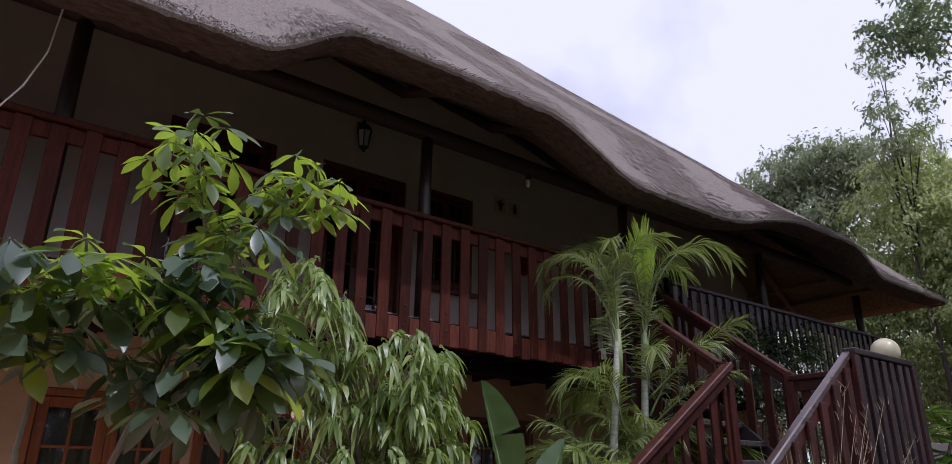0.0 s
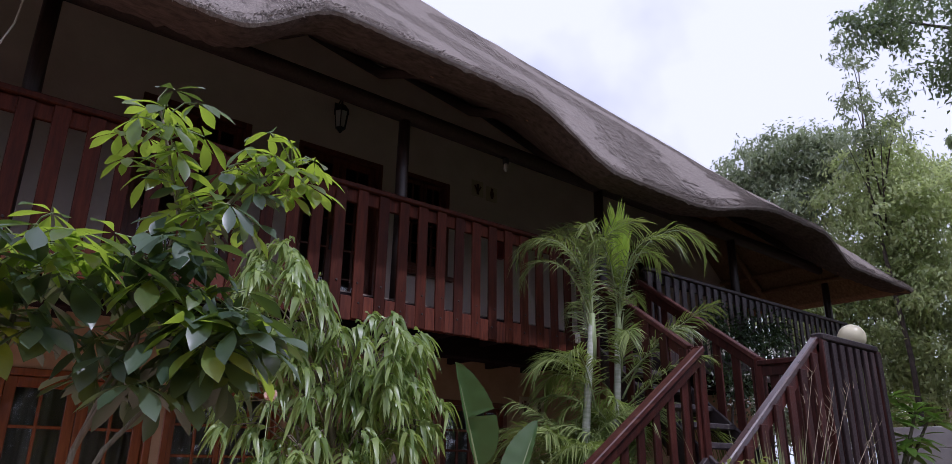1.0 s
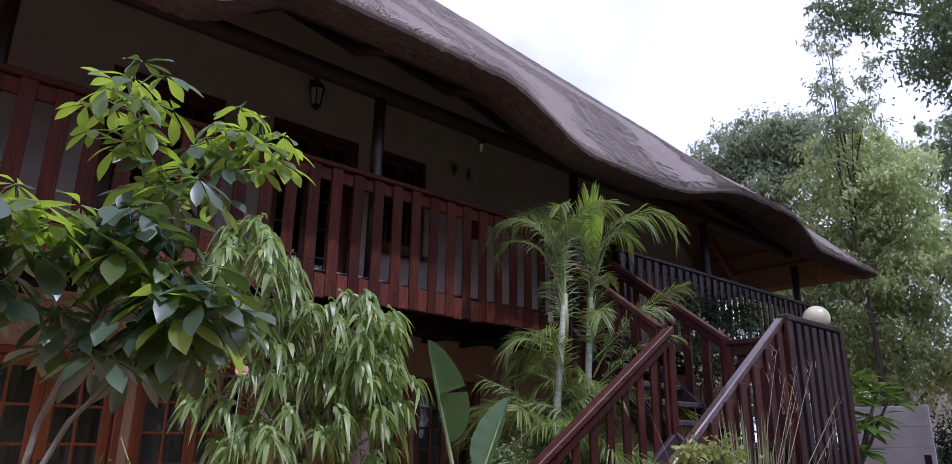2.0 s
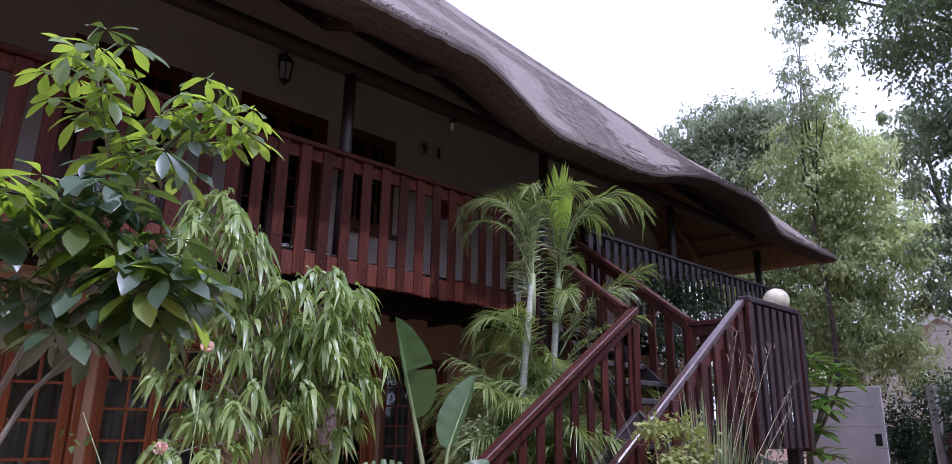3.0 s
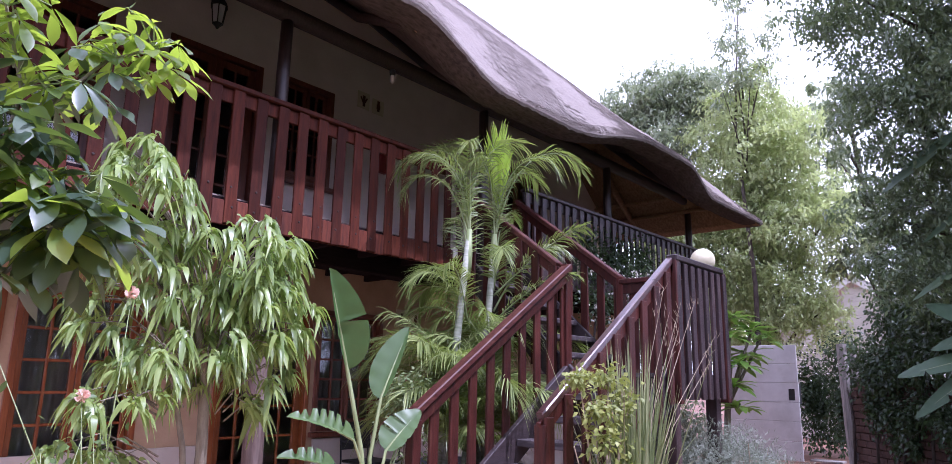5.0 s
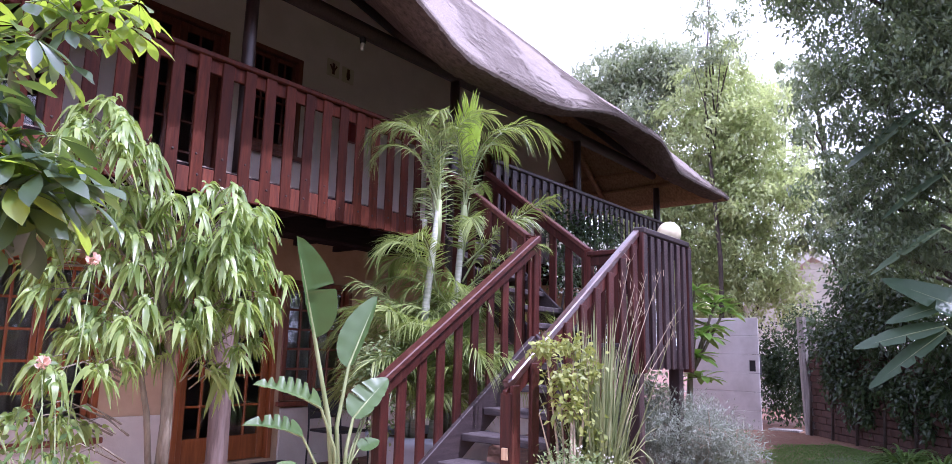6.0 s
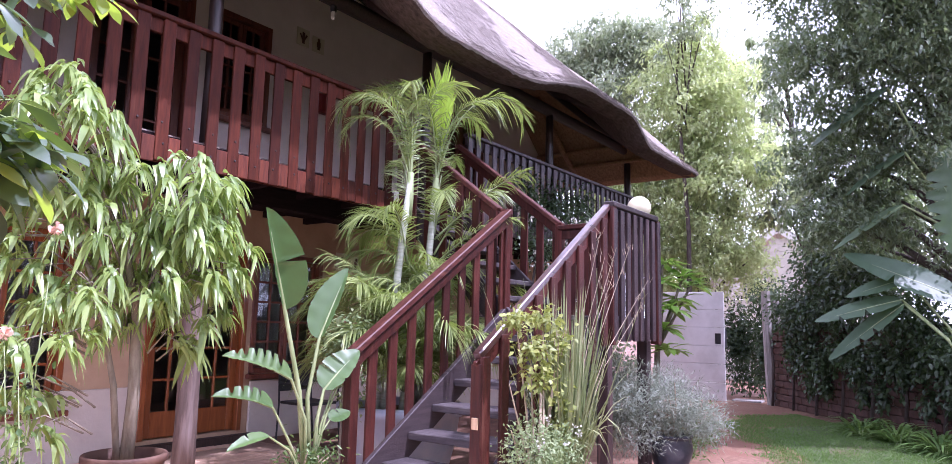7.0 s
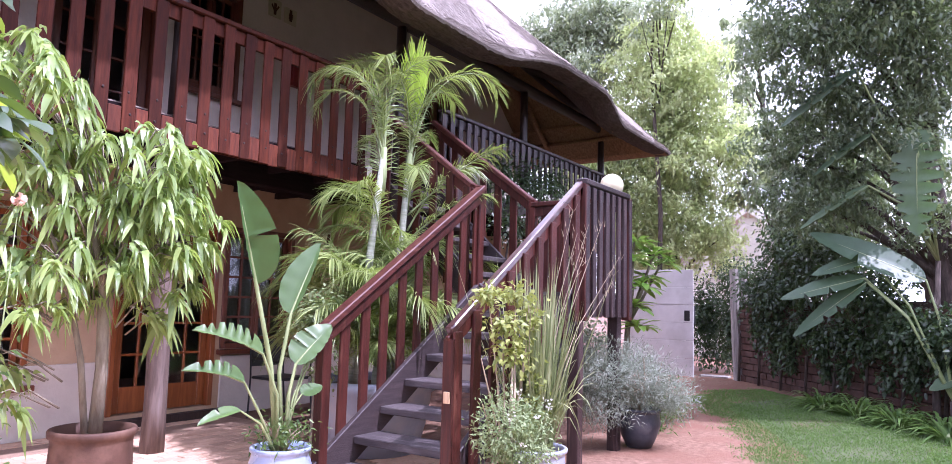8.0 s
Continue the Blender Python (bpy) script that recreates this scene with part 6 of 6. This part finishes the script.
# strap-leaved plants along the wall foot
for i in range(8):
    c = along(3.5 + i * 0.36, 0.5 + 0.22 * (i % 2), 0.0)
    s = thing("strap_lily", c, "clump of dark green strap-leaved lilies at the wall foot", "plant", group="strap lilies")
    k = 60
    a = fr.uniform(0, 6.28, k)
    mesh_part("leaves", blades("leaves", L_LILY, np.array(c) + np.stack([0.04 * np.cos(a), 0.04 * np.sin(a), np.zeros(k)], -1), np.stack([np.cos(a), np.sin(a), fr.uniform(0.5, 1.8, k)], -1),
                               np.tile((0, 0, 1.0), (k, 1)), fr.uniform(0.45, 0.8, k), 0.036, 0.6, 0.2, stations=((0.2, 0.8), (0.5, 1.0), (0.8, 0.6))), s)
    part("crown_base", lathe([(0.05, 0), (0.04, 0.05), (0.02, 0.08)], 8, c), M_GREENSTEM, s)

ivy = thing("wall_creeper", along(3.5, 0.0, 0.0), "dense dark creeper hanging over the garden wall", "climber")
clouds = []
for i in range(16):
    s = i * 0.45 + 1.15
    if s < 7.0:
        high = 1.45 + 0.45 * fr.random() + (0.35 if 2.2 < s < 3.6 else 0)
        clouds.append((along(s, 0.12, high if s < 4.5 else 1.12), (0.5, 0.42, 0.6) if s < 4.5 else (0.45, 0.35, 0.34), 700))
        clouds.append((along(s, 0.10, 0.85 + 0.25 * fr.random()), (0.42, 0.2, 0.42), 420))
        if i % 3:
            clouds.append((along(s, 0.06, 0.5), (0.3, 0.12, 0.28), 140))
for s in (1.9, 2.4, 3.0):
    clouds.append((along(s, 0.1, 2.5), (0.5, 0.5, 0.6), 600))
clouds += [((16.0, 4.6, 1.2), (0.3, 0.6, 0.9), 2200), ((15.6, 3.9, 2.0), (0.5, 0.5, 0.5), 600), ((15.5, 3.9, 1.0), (0.3, 0.35, 0.95), 1500), ((16.1, 4.4, 0.4), (0.3, 0.7, 0.4), 500)]
leafy(ivy, "foliage", L_IVY, [(c, s, int(n * 1.6)) for c, s, n in clouds], 0.075, 0.048, 51, 0.0, 0.2)
bm = bmesh.new()
for s in np.arange(0.3, 6.0, 0.7):
    tube(bm, [along(s, 0.06, 0), along(s + 0.1, 0.07, 0.8), along(s - 0.1, 0.06, 1.6)], [0.025, 0.02, 0.01], 6)
part("vine", bm, M_BARK, ivy, smooth=True)


# ---- trees ----
def tree(label, base, lean, height, trunk_r, clouds, mat, size, wide, seed, density=1.0):
    """Tapered trunk, limbs to every clump, and clumps of leaves with gaps between them."""
    g = np.random.default_rng(seed)
    base = Vector(base)
    t = thing("tree", base, label, "tree")
    top = base + Vector(lean)
    tr = [base, base.lerp(top, 0.35) + Vector((g.normal(0, 0.1), g.normal(0, 0.1), 0)), base.lerp(top, 0.7) + Vector((g.normal(0, 0.15), g.normal(0, 0.15), 0)), top]
    part("trunk", tube(bmesh.new(), tr, [trunk_r, trunk_r * 0.8, trunk_r * 0.5, trunk_r * 0.15], 10, 0.06, pole_rng), M_BARK, t, smooth=True)
    small = []
    for c, s, n in clouds:
        c, s = np.array(c, float), np.array(s, float)
        j = base.lerp(top, min(0.95, max(0.25, (c[2] - base.z) / max(0.1, top.z - base.z) - 0.2)))
        q = Vector(c)
        part("limb", tube(bmesh.new(), [j, j.lerp(q, 0.5) + Vector((0, 0, 0.15)), q], [trunk_r * 0.32, trunk_r * 0.2, trunk_r * 0.06], 6), M_BARK, t, smooth=True)
        for i in range(max(6, int(n / 26))):
            v = unit(g.normal(0, 1, 3))
            p = c + v * s * g.uniform(0.1, 1.0) ** 0.6 * 1.05
            small.append((p, g.uniform(0.14, 0.36) * float(np.mean(s)), int(62 * density * g.uniform(0.5, 1.4))))
    PP, DD = [], []
    for p, r, n in small:  # leaves in loose drooping sprays round each twig end
        way = unit(g.normal(0, 1, 3) * (1, 1, 0.5))
        k = g.normal(0, 0.55, (n, 1))
        PP.append(p + way * r * k * 1.3 + g.normal(0, 0.42, (n, 3)) * r * (1, 1, 0.8) - np.array([0, 0, 0.35]) * r * k * k)
        DD.append(way * 0.5 + g.normal(0, 0.8, (n, 3)) + np.array([0, 0, -0.45]))
    PP, DD = np.concatenate(PP), np.concatenate(DD)
    k = len(PP)
    mesh_part("crown", blades("crown", mat, PP, DD, np.array([0, 0, 1.0]) + g.normal(0, 0.6, (k, 3)), g.uniform(0.6, 1.3, k) * size, wide, 0.25, 0.15, stations=((0.45, 1.0),)), t)
    return t


tree("large dark tree overhanging the garden wall", (11.5, 0.06, 0), (0.0, 0.72, 6.5), 6.5, 0.19,
     [((10.1, 1.9, 4.7), (0.8, 0.6, 0.8), 1700), ((11.0, 1.7, 3.1), (0.6, 0.6, 0.6), 900), ((11.0, 1.35, 3.9), (0.8, 0.7, 0.6), 1300), ((11.2, 2.4, 3.7), (0.5, 0.4, 0.6), 450), ((11.4, 0.4, 4.4), (0.8, 0.7, 0.7), 1300), ((11.8, 0.9, 5.4), (0.9, 0.9, 0.7), 1300), ((9.7, 3.0, 6.9), (0.7, 0.5, 0.5), 900), ((10.9, 1.2, 5.6), (0.8, 0.7, 0.7), 1300), ((10.9, 0.5, 5.8), (0.8, 0.7, 0.7), 1300), ((10.6, 1.3, 4.9), (1.0, 0.8, 0.9), 2600), ((10.7, 0.4, 5.0), (1.0, 0.9, 0.9), 2600), ((11.0, 1.7, 3.7), (0.7, 0.6, 0.6), 900),
      ((10.9, 0.7, 3.7), (0.8, 0.7, 0.6), 1000), ((11.3, 2.2, 3.0), (0.6, 0.5, 0.6), 700), ((11.2, 0.3, 2.6), (0.7, 0.6, 0.6), 700), ((9.8, 2.1, 6.2), (1.0, 0.7, 0.8), 2000),
      # the last two clumps are unseen, added to shade the landing
      ((10.3, 1.3, 6.4), (1.2, 1.0, 0.9), 2600), ((10.4, 0.4, 6.2), (1.1, 1.0, 0.9), 2000), ((11.4, 1.3, 2.9), (0.7, 0.5, 0.5), 600), ((12.2, 1.8, 2.7), (0.7, 0.5, 0.5), 600), ((8.4, 0.8, 6.4), (1.0, 0.8, 0.6), 1500), ((9.3, 0.3, 6.6), (1.0, 0.8, 0.6), 1200)],
     L_TREE_DARK, 0.072, 0.034, 81, 1.4)
tree("bright green leafy tree behind the gate", (17.0, 5.6, 0), (0.2, 0.2, 7.6), 8, 0.17,
     [((15.6, 5.2, 6.2), (1.1, 1.0, 0.9), 2300), ((16.4, 4.8, 5.2), (1.2, 1.1, 0.9), 2300), ((16.2, 6.4, 5.6), (1.3, 1.1, 1.0), 2300), ((16.4, 5.2, 3.8), (1.2, 1.1, 0.9), 2200),
      ((16.6, 6.5, 3.8), (1.3, 1.1, 1.0), 2000), ((16.2, 5.8, 2.7), (1.1, 1.2, 0.8), 1600), ((16.6, 5.4, 7.0), (0.9, 0.9, 0.8), 1200), ((16.6, 4.5, 2.9), (0.9, 0.7, 0.7), 1000), ((15.8, 6.2, 4.4), (1.1, 0.9, 0.9), 1400), ((15.6, 5.4, 5.0), (0.9, 0.8, 0.8), 1400), ((15.6, 6.6, 3.2), (1.0, 0.9, 0.8), 1200), ((15.6, 7.4, 4.6), (0.9, 0.9, 0.9), 1000), ((15.4, 6.0, 6.8), (0.9, 0.8, 0.8), 1200), ((15.4, 5.2, 7.5), (0.8, 0.7, 0.7), 1000), ((15.7, 4.5, 6.6), (0.8, 0.7, 0.8), 1000), ((16.0, 4.2, 4.6), (0.8, 0.7, 0.8), 900), ((17.6, 7.2, 2.5), (1.2, 1.0, 1.0), 1000)],
     L_TREE, 0.105, 0.05, 83, 1.25)
tree("round dense grey green tree beyond the roof end", (17.6, 8.8, 0), (0.0, 0.0, 7.8), 8, 0.2,
     [((15.5, 8.1, 8.0), (1.0, 0.9, 0.7), 2400), ((15.9, 7.2, 8.3), (1.1, 0.9, 0.7), 2500), ((15.5, 8.6, 7.0), (1.1, 0.9, 0.9), 1900), ((16.0, 7.4, 7.0), (1.2, 1.0, 0.9), 2400),
      ((16.3, 6.4, 8.1), (1.0, 0.8, 0.7), 1700), ((15.9, 8.2, 6.0), (1.1, 1.0, 0.8), 1500), ((16.6, 7.6, 5.2), (1.3, 1.1, 0.9), 1700), ((17.0, 9.6, 6.0), (1.2, 1.2, 1.2), 1200), ((16.8, 8.2, 4.0), (1.3, 1.2, 1.0), 1200), ((15.4, 8.7, 3.0), (0.9, 1.0, 0.9), 1100), ((15.2, 7.6, 2.4), (0.9, 0.9, 0.8), 900)],
     L_TREE_MID, 0.105, 0.05, 85, 1.25)
tree("tall thin sapling with sparse leaves", (15.2, 5.4, 0), (-0.1, -0.1, 9.6), 9.5, 0.06,
     [((14.2, 5.1, 9.3), (0.5, 0.4, 0.6), 330), ((14.5, 5.3, 8.5), (0.5, 0.4, 0.6), 430), ((14.8, 5.0, 7.9), (0.7, 0.5, 0.6), 520), ((14.9, 4.6, 8.3), (0.4, 0.4, 0.8), 330), ((14.6, 5.6, 7.6), (0.6, 0.5, 0.5), 430)],
     L_TREE_MID, 0.10, 0.042, 87, 0.6)
tree("leafy tree beyond the garden wall", (17.6, 3.2, 0), (-0.3, 0.6, 7.4), 8, 0.15,
     [((17.0, 4.4, 7.5), (0.6, 0.5, 0.7), 360), ((17.0, 4.15, 6.5), (0.6, 0.5, 0.7), 420), ((17.0, 4.3, 5.3), (0.6, 0.5, 0.6), 420), ((17.0, 3.85, 7.7), (0.6, 0.5, 0.6), 330), ((17.0, 3.95, 4.2), (0.6, 0.5, 0.6), 420), ((17.0, 3.6, 4.7), (0.9, 0.6, 0.9), 900), ((17.4, 2.8, 3.6), (1.0, 0.8, 0.8), 1200), ((17.6, 1.6, 4.2), (1.2, 1.0, 1.2), 1300), ((17.4, 2.4, 5.6), (0.9, 0.9, 0.8), 600), ((18.0, 0.6, 3.2), (1.2, 1.0, 1.0), 900)],
     L_TREE_MID, 0.14, 0.065, 89, 0.9)
tree("dark leafy tree beyond the garden wall", (14.2, 0.4, 0), (0.1, 0.2, 5.0), 5, 0.14,
     [((13.6, 1.6, 3.0), (0.8, 0.7, 0.7), 900), ((14.0, 0.6, 3.6), (1.0, 0.9, 0.8), 1000), ((14.4, 2.0, 3.6), (0.8, 0.7, 0.8), 900), ((14.4, 1.6, 2.6), (0.8, 0.8, 0.5), 700), ((13.6, -0.6, 3.2), (1.0, 0.9, 0.9), 700)],
     L_TREE_DARK, 0.12, 0.055, 91, 0.9)

# tall unseen hedge, added behind the camera to block low sky light
hd = np.random.default_rng(5)
k = 42000
hx = hd.uniform(-14, 16, k)
hz = hd.uniform(0, 1, k) ** 0.9 * (6.0 + 0.9 * np.sin(hx * 0.9) + 0.6 * np.sin(hx * 2.3))
hy = -6.4 - 0.03 * hx ** 2 * 0.15 + hd.normal(0, 0.35, k)
me = blades("hedge", L_TREE_DARK, np.stack([hx, hy, hz], -1), hd.normal(0, 1, (k, 3)), hd.normal(0, 0.5, (k, 3)) + (0, 0.6, 0.8), 0.3, 0.17, 0.2, stations=((0.45, 1.0),))
tagged(new("hedge", me), "tall hedge added unseen to block low sky light", "hedge", kind="stuff")


# ---- patio pavers and garden wall bricks ----
paver = as_mesh("paver", one_box(-0.107, 0.107, -0.052, 0.052, -0.03, 0.0, 0.004), M_PAVER)
patio_ob = bpy.data.objects["patio"]
pr = random.Random(21)
made = 0
row = 0
y = 3.45
while y < 7.1:
    x = 3.05 + (0.11 if row % 2 else 0)
    while x < min(5.79, 4.75 + (y - 3.4) * 0.42):
        if made < 300:
            piece("paver", paver, patio_ob, pose(x, y, 0.010 + pr.uniform(-0.002, 0.003), pr.uniform(-0.5, 0.5), pr.uniform(-0.5, 0.5), pr.uniform(-0.7, 0.7)))
            made += 1
        x += 0.221
    y += 0.112
    row += 1
rest = bmesh.new()
row = 0
y = 2.26
while y < 7.1:
    x = -7.66 + (0.11 if row % 2 else 0)
    while x < 5.79:
        if not (y > 3.40 and 2.94 < x < 4.86 + (y - 3.4) * 0.42) or y > 6.92:
            z = 0.010 + pr.uniform(-0.002, 0.003)
            v = [rest.verts.new((x + a, y + b, c)) for c in (-0.02, z) for a, b in ((-0.107, -0.052), (0.107, -0.052), (0.107, 0.052), (-0.107, 0.052))]
            rest.faces.new(v[4:])
            for i in range(4):
                rest.faces.new((v[i], v[(i + 1) % 4], v[4 + (i + 1) % 4], v[4 + i]))
        x += 0.221
    y += 0.112
    row += 1
rest_ob = part("pavers", rest, M_PAVER, patio_ob)
tagged(rest_ob, kind="stuff")
brick = as_mesh("brick", one_box(-0.14, 0.14, -0.05, 0.05, 0.0, 0.105, 0.006), M_BRICK)
for c in range(12):
    for i in range(25):
        s = 0.3 + i * 0.292 + (0.146 if c % 2 else 0)
        m = Matrix.Translation(along(s, -0.048 + pr.uniform(-0.006, 0.006), 0.01 + c * 0.118)) @ WALL_TURN @ pose(0, 0, 0, 0, 0, pr.uniform(-1, 1))
        piece("brick", brick, wall_ob, m)
